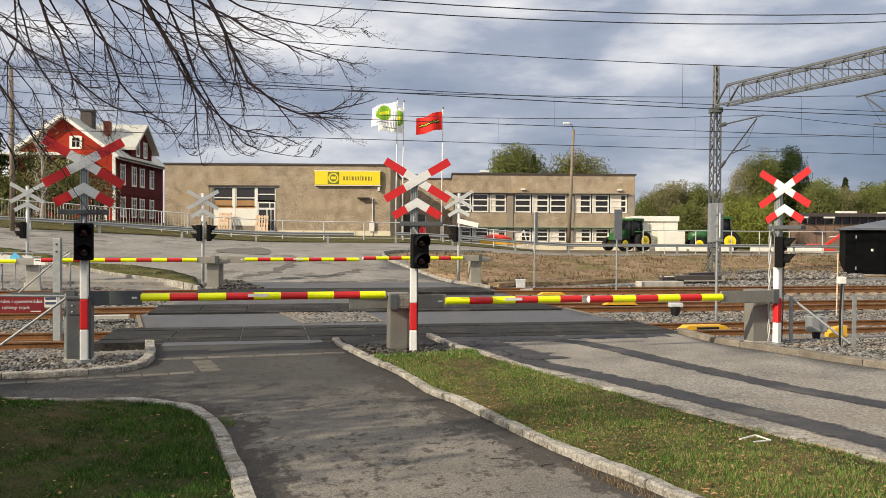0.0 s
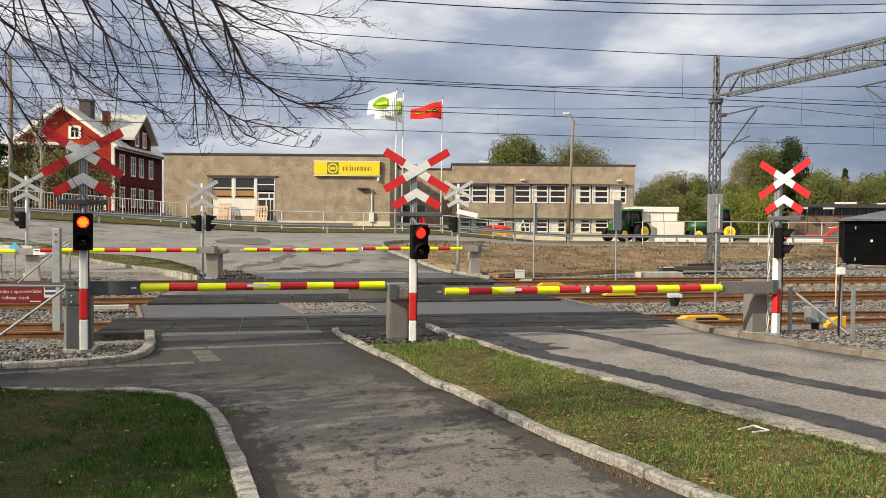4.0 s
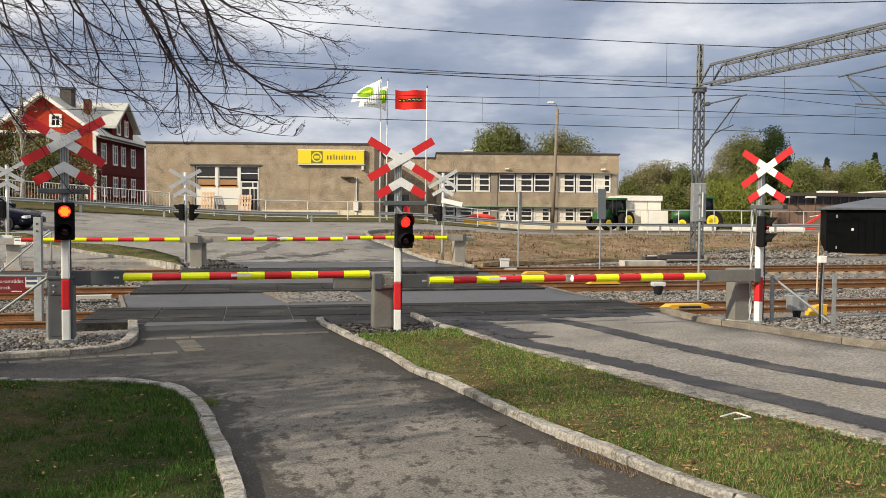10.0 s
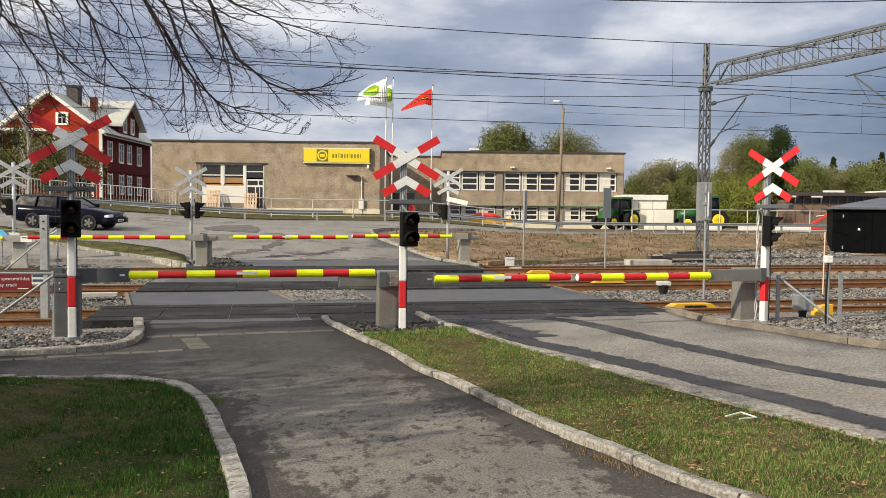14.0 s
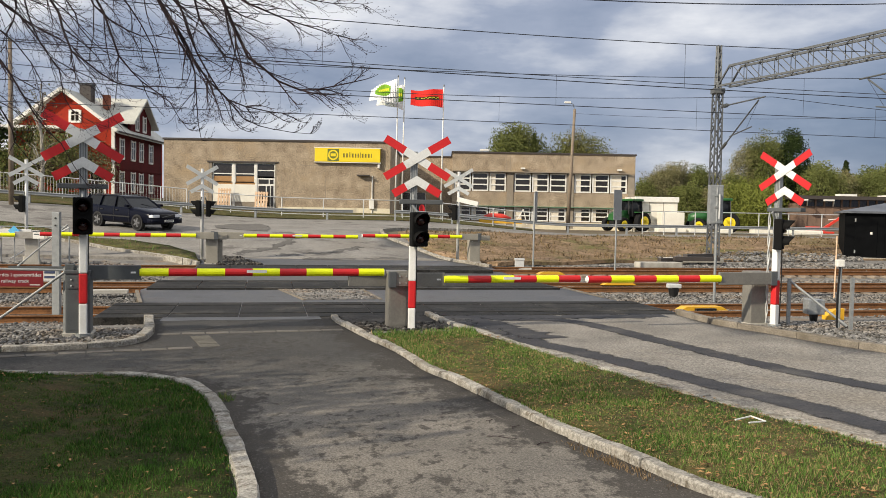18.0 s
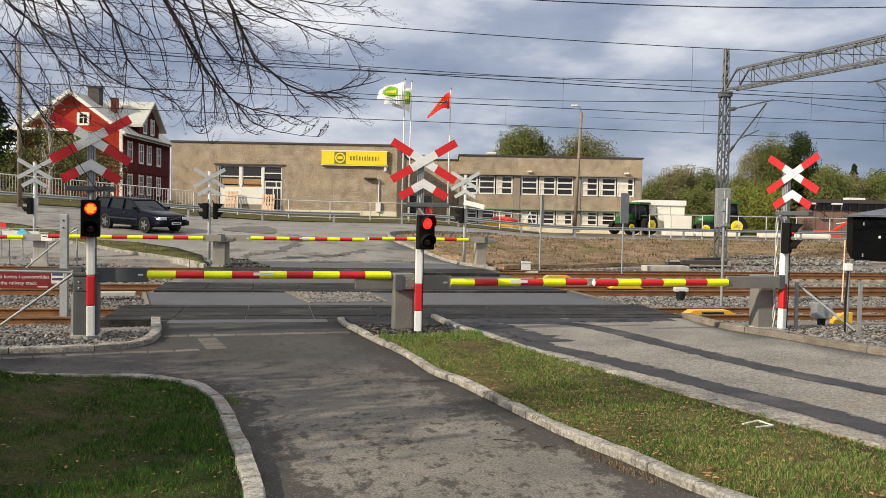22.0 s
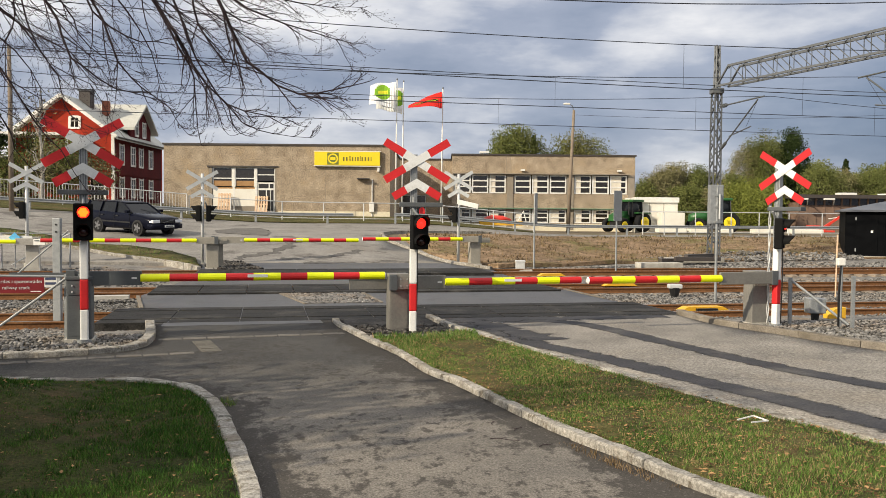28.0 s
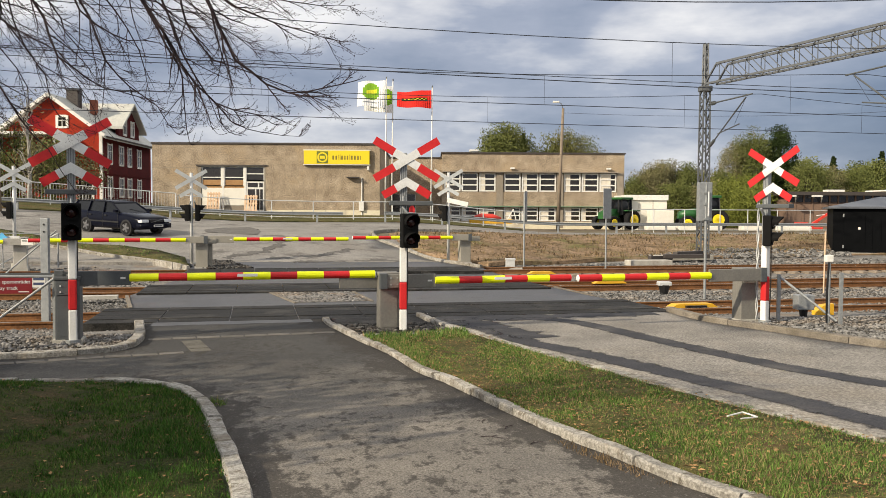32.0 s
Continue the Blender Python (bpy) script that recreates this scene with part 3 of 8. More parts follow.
def kerb(name, line, w, h, stone, label, lift=0.0, seed=0, material=GRANITE):
    """A row of kerb stones along a plan line, each a piece of its own."""
    rng = random.Random(seed)
    top = tagged(new(name), label, "kerb", kind="structure")
    pts = [Vector((x, y, 0)) for x, y in line]
    acc = [0.0]
    for a, b in zip(pts, pts[1:]):
        acc.append(acc[-1] + (b - a).length)

    def at(s):
        s = min(max(s, 0), acc[-1])
        i = max(k for k in range(len(acc) - 1) if acc[k] <= s or k == 0)
        t = (s - acc[i]) / max(1e-6, acc[i + 1] - acc[i])
        return pts[i].lerp(pts[i + 1], t), (pts[i + 1] - pts[i]).normalized()

    s = 0.0
    while s < acc[-1] - 0.15:
        n = stone * rng.uniform(0.85, 1.15)
        bm = bmesh.new()
        prev = None
        off, lf = rng.uniform(-0.012, 0.012), rng.uniform(-0.008, 0.012)
        for k in range(6):
            c, d = at(s + 0.006 + (n - 0.012) * k / 5)
            side = Vector((d.y, -d.x, 0))
            z = ground(c.x, c.y) + lift + lf
            j = [rng.uniform(-0.007, 0.007) for _ in range(8)]
            prof = ((-w / 2, -0.2), (-w / 2 + j[0], h - 0.016 + j[1]), (-w / 2 + 0.014, h + j[2]), (w / 2 - 0.014 + j[3], h + j[4]), (w / 2 + j[5], h - 0.016 + j[6]), (w / 2, -0.2))
            ring = [bm.verts.new(c + side * (o + off) + Vector((0, 0, z + hh))) for o, hh in prof]
            if prev:
                for i in range(5):
                    bm.faces.new((prev[i], prev[i + 1], ring[i + 1], ring[i]))
            else:
                bm.faces.new(ring)
            prev = ring
        bm.faces.new(prev[::-1])
        part("kerb_stone", bm, material, top)
        s += n
    return top


kerb("kerb_1", left_edge[::-1], 0.14, 0.085, 1.0, "pale granite kerb curving round the lawn", seed=1)
kerb("kerb_2", med_l, 0.13, 0.065, 1.1, "pale granite kerb stones along the footway", seed=2)
kerb("kerb_3", med_r, 0.14, 0.09, 1.1, "low granite kerb half sunk beside the road", seed=3)
kerb("kerb_4", road_r, 0.17, 0.11, 1.2, "worn concrete kerb holding back ballast", seed=4, material=KERBGREY)
kerb("kerb_5", grav_l, 0.17, 0.09, 1.0, "pale granite kerb round a gravel bed", seed=5)
kerb("kerb_6", far_island, 0.13, 0.1, 1.4, "pale granite kerb of the grass island", seed=6)
kerb("kerb_7", [p for p in far_r if p[0] < 3], 0.14, 0.1, 1.4, "pale granite kerb below the bank", seed=7)
kerb("kerb_8", [(0.35, 14.75), (-0.3, 14.3), (-1.2, 14.15)], 0.1, 0.05, 0.6, "thin stone edging beside the barrier stand", seed=8, lift=0.03)

# ---- tracks ----
TRACKS = (18.25, 24.1, 29.9)


def rail_mesh(length):
    """One rail of real section, along x, its head at z = 0."""
    prof = ((-0.07, -0.16), (-0.07, -0.145), (-0.012, -0.13), (-0.012, -0.045), (-0.036, -0.035), (-0.036, -0.006), (-0.026, 0.0), (0.026, 0.0), (0.036, -0.006), (0.036, -0.035), (0.012, -0.045), (0.012, -0.13), (0.07, -0.145), (0.07, -0.16))
    bm = bmesh.new()
    rings = [[bm.verts.new((x, y, z)) for y, z in prof] for x in (0, length)]
    for i in range(14):
        j = (i + 1) % 14
        f = bm.faces.new((rings[0][i], rings[0][j], rings[1][j], rings[1][i]))
        f.material_index = 1 if i == 6 else 0
    bm.faces.new(rings[0][::-1])
    bm.faces.new(rings[1])
    return mesh_of(bm, "rail", [RUST, RAILTOP])


def build_tracks():
    me = rail_mesh(60.0)
    sl = mesh_of(box(-0.12, 0.12, -1.25, 1.25, -0.22, 0.0, 0.02), "sleeper", SLEEPER)
    turn = math.degrees(math.atan2(0.2036, 0.979))
    for k, v in enumerate(TRACKS):
        z = (0.0, 0.03, 0.13)[k]
        x, y = uv(-50, v)
        tr = thing("railway_track", pose(x, y, z, 0, 0, turn), "rusty steel rails on sleepers sunk in grey ballast", "railway track", "tracks")
        for off in (-0.7525, 0.7525):
            for n in (0, 1):
                o = new("rail", me)
                o.parent = tr
                o.matrix_basis = pose(n * 60.0, off, 0.0)
        for n in range(200):
            u = n * 0.6
            if 41.5 < u + (0, 1.5, 3)[k] < 57 and k < 9 or u > 105:
                continue
            o = new("sleeper", sl)
            o.parent = tr
            o.matrix_basis = pose(u, 0, -0.165)
    # rubber panels between and beside the rails
    for k, v in enumerate(TRACKS):
        z = (0.0, 0.03, 0.13)[k]
        u0, u1 = ((-3.2, 8.9), (-3.0, 8.2), (-2.3, 7.8))[k]
        x, y = uv(0, v)
        deck = thing("track_deck", pose(x, y, z, 0, 0, turn), "dark rubber level crossing panels between the rails", "crossing panel", "crossing decks")
        for lo, hi in ((-1.3, -0.80), (-0.685, -0.01), (0.01, 0.685), (0.80, 1.3)):
            n = 9
            step = (u1 - u0) / n
            pm = mesh_of(box(0.008, step - 0.008, lo, hi, -0.15, 0.012, 0.012), "panel", PANEL)
            for i in range(n):
                o = new("panel", pm)
                o.parent = deck
                o.matrix_basis = pose(u0 + i * step, 0, 0.0, 0, 0, 0)


build_tracks()

# ---- crossing equipment ----
def ring_slab(pts, thick):
    """A flat plate in the xz plane, facing -y."""
    bm = bmesh.new()
    a = [bm.verts.new((x, 0, z)) for x, z in pts]
    b = [bm.verts.new((x, thick, z)) for x, z in pts]
    bm.faces.new(a)
    bm.faces.new(b[::-1])
    for i in range(len(pts)):
        j = (i + 1) % len(pts)
        bm.faces.new((a[i], b[i], b[j], a[j]))
    return bm


def strip(p, q, w):
    """Corners of a straight strip in the xz plane."""
    d = Vector((q[0] - p[0], q[1] - p[1])).normalized()
    n = Vector((-d.y, d.x)) * w / 2
    return [(p[0] + n.x, p[1] + n.y), (p[0] - n.x, p[1] - n.y), (q[0] - n.x, q[1] - n.y), (q[0] + n.x, q[1] + n.y)]


def cross_sign(parent, zc, back=False, y=-0.09, x=0.0, size=1.0):
    """Double St Andrew's cross: a whole cross and a half cross under it."""
    a, half, white, w = radians(31), 0.65 * size, 0.25 * size, 0.138 * size
    for s in (1, -1):
        d = Vector((math.cos(a) * s, math.sin(a)))
        yy = y - (0.012 if s > 0 else 0.0)
        if back:
            part("cross_arm", ring_slab(strip(-d * half, d * half, w), 0.008), SIGNBACK, parent, "bare grey back of a sign", pose(x, yy, zc))
        else:
            for e in (1, -1):
                part("cross_arm", ring_slab(strip(d * white * e, d * half * e, w), 0.008), RED, parent, "red reflective arm", pose(x, yy, zc))
            part("cross_centre", ring_slab(strip(-d * white, d * white, w), 0.008), SIGNWHITE, parent, "white middle of the cross", pose(x, yy, zc))
    z2, b, w = zc - 0.385 * size, radians(30.5), w
    for s in (1, -1):
        d = Vector((math.cos(b) * s, -math.sin(b)))
        n = Vector((math.sin(b) * s, math.cos(b))) * w / 2
        t = w / 2 / math.cos(b)
        p, q = d * 0.22 * size, d * 0.475 * size
        inner = [(0, t), (0, -t), tuple(p - n), tuple(p + n)]
        outer = [tuple(p + n), tuple(p - n), tuple(q - n), tuple(q + n)]
        part("half_cross_arm", ring_slab(outer, 0.008), SIGNBACK if back else RED, parent, "" if back else "red reflective arm", pose(x, y, z2))
        part("half_cross_centre", ring_slab(inner, 0.008), SIGNBACK if back else SIGNWHITE, parent, "" if back else "white middle of the half cross", pose(x, y, z2))


LAMPS = []
MATTBLACK = mat("matt_black_plastic", (0.008, 0.008, 0.008), (0.005, 0.005, 0.005), 0.7, scale=4, bump=0.05, spec=0.15)


def disc_ring(r0, r1, y0, y1, seg=20):
    bm = bmesh.new()
    rows = []
    for r, y in ((r0, y0), (r1, y0), (r1, y1), (r0, y1)):
        rows.append([bm.verts.new((r * math.cos(2 * math.pi * i / seg), y, r * math.sin(2 * math.pi * i / seg))) for i in range(seg)])
    for a, b in zip(rows, rows[1:] + rows[:1]):
        for i in range(seg):
            j = (i + 1) % seg
            bm.faces.new((a[i], a[j], b[j], b[i]))
    return bm


def lamp_ball(r):
    """A lamp that turns in its housing: one half is lit, the other dark."""
    bm = bmesh.new()
    bmesh.ops.create_uvsphere(bm, u_segments=20, v_segments=12, radius=r)
    for f in bm.faces:
        f.smooth = True
        c = f.calc_center_median()
        f.material_index = 0 if c.y > 0 else (2 if Vector((c.x, c.z)).length < r * 0.72 else 1)
    return bm


def hood(r, n):
    """A visor over a lens: a half tube, open below."""
    bm = bmesh.new()
    rows = []
    for rr in (r, r - 0.006):
        for k in (0, 1):
            rows.append([bm.verts.new((rr * math.cos(a), -n * k * (0.45 + 0.55 * max(0, math.sin(a))), rr * math.sin(a))) for a in [math.pi * (-0.12 + 1.24 * i / 14) for i in range(15)]])
    for a, b in ((0, 1), (1, 3), (3, 2), (2, 0)):
        for i in range(14):
            bm.faces.new((rows[a][i], rows[a][i + 1], rows[b][i + 1], rows[b][i]))
    return bm


def signal_post(x, y, turn=0.0, head_turn=0.0, head_x=0.08, zc=3.05, back=False, label="", group="crossing signals", bright=False, lift=0.0, aside=0.0, bar_aside=0.0, size=1.0, sides=(1,)):
    post = thing("crossing_signal", pose(x, y, ground(x, y), 0, 0, turn), label, "crossing signal", group)
    if back:
        part("pole", rod((0, 0, 0), (0, 0, zc + 0.25), 0.06, seg=14), GALV_PALE, post, soft=True)
    else:
        for z0, z1, m, lb in ((0, 0.42 + lift * 0.7, WHITE, "white band"), (0.42 + lift * 0.7, 0.9 + lift * 0.8, RED, "red band"), (0.9 + lift * 0.8, 1.52 + lift * 0.9, WHITE, "white band")):
            part("pole_band", box(-0.064, 0.064, -0.06, 0.06, z0, z1, 0.022), m, post, lb)
        part("upper_pole", box(-0.062, 0.062, -0.05, 0.05, 1.52 + lift * 0.9, zc + 0.12, 0.008), GALV, post, "galvanised upper pole")
        # dark raised strips paint in the shade of the profile's grooves
        for gx in (-0.036, 0.0, 0.036):
            part("groove_shade", box(gx - 0.006, gx + 0.006, -0.053, -0.05, 1.6 + lift * 0.9, zc + 0.1), GALV_DARK, post)
        part("cable", pipe([(0.06, 0.07, 0.02), (0.075, 0.075, 0.8), (0.07, 0.07, 1.7)], 0.012), BLACK, post)
    part("base_plate", rod((0, 0, -0.12), (0, 0, 0.03), 0.12, seg=14), GALV if not back else CONCRETE, post)
    cross_sign(post, zc, back, x=aside, size=size)
    # rain bar above the head
    if not back:
        part("cross_bar", box(bar_aside - 0.38, bar_aside + 0.38, -0.10, 0.06, 2.25 + lift, 2.33 + lift, 0.012), DARKGREY, post, "dark horizontal bar over the signal head")
        part("bar_bracket", rod((0, -0.03, 2.33 + lift), (0, -0.03, 2.42 + lift), 0.03), GALV, post)
    for s in sides:
        hx = head_x if not back else 0.15 * s + 0.05
        hm = pose(hx, -0.12, lift, 0, 0, head_turn if not back else 98 * s)
        case = part("signal_head", box(-0.15, 0.15, -0.1, 0.06, 1.51, 2.11, 0.025), MATTBLACK, post, "black two-lens signal head", hm)
        part("head_bracket", rod((0, 0.05, 2.1), (-hx, 0.1, 2.24), 0.025), GALV, case)
        for i, z in enumerate((1.965, 1.655)):
            part("bezel", disc_ring(0.098, 0.128, -0.125, -0.1), MATTBLACK, case, m=pose(0, 0, z))
            part("visor", hood(0.125, 0.2), MATTBLACK, case, "black lens visor", m=pose(0, -0.12, z))
            if i == 0 and not back:
                ball = part("lamp", lamp_ball(0.1), [LENS_DARK, LENS_LIT, LENS_FULL if bright else LENS_LIT], case, "red flashing lamp", m=pose(0, -0.065, z))
                LAMPS.append((ball, (0, -0.065, z)))
            else:
                part("lower_lens", lamp_ball(0.098), [LENS_DARK, LENS_DARK, LENS_DARK], case, "dark lower lens", m=pose(0, -0.065, z))
    return post


signal_post(-5.85, 13.82, 20, 2, 0.0, 3.23, bright=True, lift=0.14, size=1.06, label="red and white crossing signal post with a double cross")
signal_post(-0.515, 14.93, 4, 18, 0.09, 3.05, aside=0.05, bar_aside=0.13, label="red and white crossing signal post beside a grey barrier stand")
signal_post(6.6, 16.7, -59, 123, 0.1, 3.05, aside=0.2, bar_aside=0.2, label="red and white crossing signal post at the ballast edge")
signal_post(-8.95, 31.6, 12, zc=3.12, back=True, sides=(-1, 1), lift=0.08, label="grey crossing signal post seen from behind", group="far crossing signals")
signal_post(0.62, 33.4, -8, zc=3.28, back=True, sides=(-1,), lift=0.12, label="grey crossing signal post seen from behind", group="far crossing signals")
signal_post(-15.0, 30.6, 16, zc=3.27, back=True, sides=(-1,), lift=0.12, label="grey crossing signal post seen from behind", group="far crossing signals")


twist = thing("cable_duct", pose(6.49, 16.83, ground(6.49, 16.83)), "pale twisted cable running up beside the signal post", "cable")
for ph in (0.0, math.pi):
    part("strand", pipe([(0.018 * math.cos(ph + 9 * z), 0.018 * math.sin(ph + 9 * z), z) for z in [k * 0.08 for k in range(33)]], 0.013, 5), GALV_PALE, twist)


def boom(parent, p, q, r=0.066, pitch=0.48, first=0, n=0):
    """A striped boom from p to q, in the parent's space; each stripe is a sleeve."""
    p, q = Vector(p), Vector(q)
    n = n or max(2, round((q - p).length / pitch))
    for i in range(n):
        a, b = p.lerp(q, i / n), p.lerp(q, (i + 1) / n)
        part("boom_stripe", rod(a, b, r if i % 2 else r + 0.002, seg=14), (YELLOW, RED)[(i + first) % 2], parent, ("fluorescent yellow stripe", "red stripe")[(i + first) % 2], soft=False)
    e = (q - p).normalized()
    part("end_cap", rod(q, q + e * 0.02, r, r * 0.6, 14), WHITE, parent)
    a = p.lerp(q, 0.42)
    part("label_strip", bar(a + Vector((0, -r, 0.02)), a + e * 0.34 + Vector((0, -r, 0.02)), 0.006, 0.05), WHITE, parent, "small white maker's strip")


def barrier(x, y, heading, tips, h=1.06, w=0.42, label="", wide=0.36, z_boom=1.0, out=-0.32, group="barriers", arm=0.6, counter=0.5, first=0, material=STEEL_GREY, n=0):
    """A barrier stand with a lifting arm; heading: the arm's direction in the plan, in degrees; tips: the boom's length."""
    st = thing("barrier", pose(x, y, ground(x, y), 0, 0, heading), label, "barrier", group)
    part("cabinet", box(-w / 2, w / 2, -wide / 2, wide / 2, 0.0, h - 0.06, 0.02), material, st, "grey steel barrier cabinet")
    part("cabinet_lid", box(-w / 2 - 0.015, w / 2 + 0.015, -wide / 2 - 0.015, wide / 2 + 0.015, h - 0.06, h, 0.015), material, st)
    part("plinth", box(-w / 2 - 0.04, w / 2 + 0.04, -wide / 2 - 0.04, wide / 2 + 0.04, -0.2, 0.03), CONCRETE, st)
    part("cabinet_door", box(-w / 2 + 0.04, w / 2 - 0.04, -wide / 2 - 0.006, -wide / 2 + 0.002, 0.08, h - 0.32, 0.003), material, st)
    f = -1 if heading < 90 else 1
    part("bearing_plate", box(-w / 2 + 0.03, w / 2 - 0.03, *sorted((f * (wide / 2 + 0.016), f * wide / 2)), h - 0.3, h - 0.1, 0.004), material, st, "bolted bearing plate")
    for bx in (-w / 2 + 0.09, w / 2 - 0.09):
        for bz in (h - 0.25, h - 0.15):
            part("plate_bolt", rod((bx, f * (wide / 2 + 0.03), bz), (bx, f * (wide / 2 + 0.01), bz), 0.014, seg=8), GALV_PALE, st)
    if tips > 0:
        part("arm_plate", box(-0.16, w / 2 + arm, out - 0.03, out + 0.03, z_boom - 0.12, z_boom + 0.12, 0.012), material, st, "flat grey lifting arm")
        part("arm_shaft", rod((0, out, z_boom), (0, -wide / 2 + 0.05, z_boom), 0.06, seg=14), GALV, st)
        if counter:
            part("counter_arm", box(-w / 2 - counter, -0.12, 0.06, 0.16, z_boom - 0.14, z_boom + 0.05, 0.01), material, st, "counterweight arm")
        part("arm_hub", box(-0.2, -0.06, out - 0.05, out + 0.05, z_boom - 0.14, z_boom + 0.14, 0.012), DARKGREY, st, "dark arm hub")
        for bx in (0.0, 0.12):
            for bz in (-0.06, 0.06):
                part("bolt", rod((bx, out - 0.045, z_boom + bz), (bx, out - 0.03, z_boom + bz), 0.016, seg=8), GALV, st)
        part("plate_label", box(w / 2 + arm - 0.16, w / 2 + arm - 0.08, out - 0.034, out - 0.03, z_boom - 0.015, z_boom + 0.015), WHITE, st)
        boom(st, (w / 2 + arm - 0.02, out, z_boom), (w / 2 + arm + tips, out, z_boom), first=first, n=n)
    return st


barrier(-5.98, 13.98, 15.0, 4.12, n=9, w=0.38, label="grey barrier stand with a lowered striped footway boom", z_boom=1.02, out=-0.1, arm=0.78, counter=0, material=DARKGREY)
barrier(-0.8, 15.2, 16.5, 2.66, n=6, w=0.36, wide=0.28, label="grey barrier stand with its striped boom lowered", z_boom=0.91, out=-0.2, arm=0.66, counter=0.68)
barrier(6.3, 16.95, 196.5, 2.79, n=6, w=0.4, wide=0.3, first=0, label="grey barrier stand with its striped boom lowered", z_boom=0.94, out=0.36, arm=0.9, counter=0.0)
barrier(-8.2, 30.2, 196, 5.0, label="far barrier stand with a lowered striped boom", z_boom=1.0, out=0.3, arm=0.35, counter=0.3, group="far barriers", material=BEIGE_STEEL)
barrier(-8.1, 30.45, 14, 4.1, label="far barrier stand with a lowered striped boom", z_boom=1.0, out=-0.3, arm=0.75, counter=0.2, group="far barriers", material=BEIGE_STEEL)
barrier(1.25, 33.4, 196, 3.9, label="far barrier stand with a lowered striped boom", z_boom=1.0, out=0.3, arm=0.4, counter=0.4, group="far barriers", material=BEIGE_STEEL)
barrier(-14.3, 29.6, 196, 3.0, label="far barrier stand beside the ballast", z_boom=0.9, out=0.3, arm=0.3, counter=0.2, group="far barriers", material=CONCRETE)

# ---- buildings ----
AGGREGATE = mat("exposed_aggregate", (0.47, 0.385, 0.285), (0.2, 0.158, 0.112), 0.9, scale=1.3, fine=15, bump=0.7, depth=0.04, c=(0.36, 0.275, 0.18), spread=0.45, vary=0.05, world_space=True, speck=0.45)
CREAM = mat("cream_plinth", (0.72, 0.66, 0.5), (0.6, 0.54, 0.4), 0.85, scale=1.2, fine=20, bump=0.1, c=(0.45, 0.4, 0.32))
ROOFTRIM = mat("dark_roof_trim", (0.06, 0.05, 0.045), rough=0.6, bump=0.1)
FRAME = mat("window_frame", (0.78, 0.77, 0.73), (0.66, 0.65, 0.6), 0.5, scale=5, bump=0.05)
PANE = glass("window_pane", (0.03, 0.025, 0.02), 0.12)
PALE_FILL = mat("pale_fill", (0.75, 0.7, 0.6), (0.6, 0.55, 0.46), 0.9, scale=6, bump=0.1)
BOARD = mat("wooden_board", (0.42, 0.25, 0.12), (0.3, 0.17, 0.08), 0.8, scale=3, fine=25, bump=0.2)
PALLETWOOD = mat("pallet_wood", (0.72, 0.52, 0.36), (0.55, 0.38, 0.25), 0.85, scale=4, fine=30, bump=0.2, vary=0.1)
PANELWHITE = mat("white_panel", (0.78, 0.76, 0.68), (0.68, 0.65, 0.57), 0.6, scale=1.5, bump=0.08)
GREENTRIM = mat("green_flashing", (0.12, 0.24, 0.15), (0.09, 0.17, 0.11), 0.6, scale=3, bump=0.1)
PIER = mat("grey_pier", (0.3, 0.26, 0.21), (0.22, 0.19, 0.15), 0.85, scale=2, fine=15, bump=0.2)
SIGNYELLOW = mat("sign_yellow", (0.85, 0.66, 0.02), (0.8, 0.6, 0.02), 0.4, scale=2, bump=0.02)
SIGNGREEN = mat("sign_green", (0.16, 0.19, 0.03), rough=0.5, bump=0.02)
SIGNDARK = mat("sign_dark", (0.22, 0.18, 0.03), rough=0.5, bump=0.02)
# FALURED darkened: the shade on the house's unlit side is put into the colour
SHADED_RED = mat("red_boarding_shaded", (0.115, 0.02, 0.02), (0.075, 0.013, 0.014), 0.85, scale=1.5, fine=16, bump=0.3, c=(0.06, 0.015, 0.015))
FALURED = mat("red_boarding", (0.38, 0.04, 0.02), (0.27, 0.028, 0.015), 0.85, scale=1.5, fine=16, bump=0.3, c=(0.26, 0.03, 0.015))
ROOFSHEET = mat("roof_sheet", (0.5, 0.5, 0.45), (0.38, 0.38, 0.34), 0.6, metal=0.1, scale=1.5, fine=12, bump=0.2, c=(0.55, 0.53, 0.48))
BRICKRED = mat("chimney_brick", (0.35, 0.13, 0.08), (0.25, 0.09, 0.06), 0.9, scale=6, bump=0.3)
SHEDBROWN = mat("shed_brown", (0.22, 0.15, 0.115), (0.16, 0.11, 0.085), 0.85, scale=0.8, fine=9, bump=0.2, world_space=True)
CABBLACK = mat("black_sheet", (0.0035, 0.004, 0.005), (0.002, 0.0025, 0.003), 0.65, spec=0.06, scale=2, bump=0.05)
CABROOF = mat("grey_roof_sheet", (0.12, 0.13, 0.15), (0.09, 0.1, 0.12), 0.5, metal=0.2, scale=2, bump=0.05)
TIMBER = mat("weathered_timber", (0.27, 0.22, 0.17), (0.17, 0.135, 0.1), 0.9, scale=4, fine=30, bump=0.3)


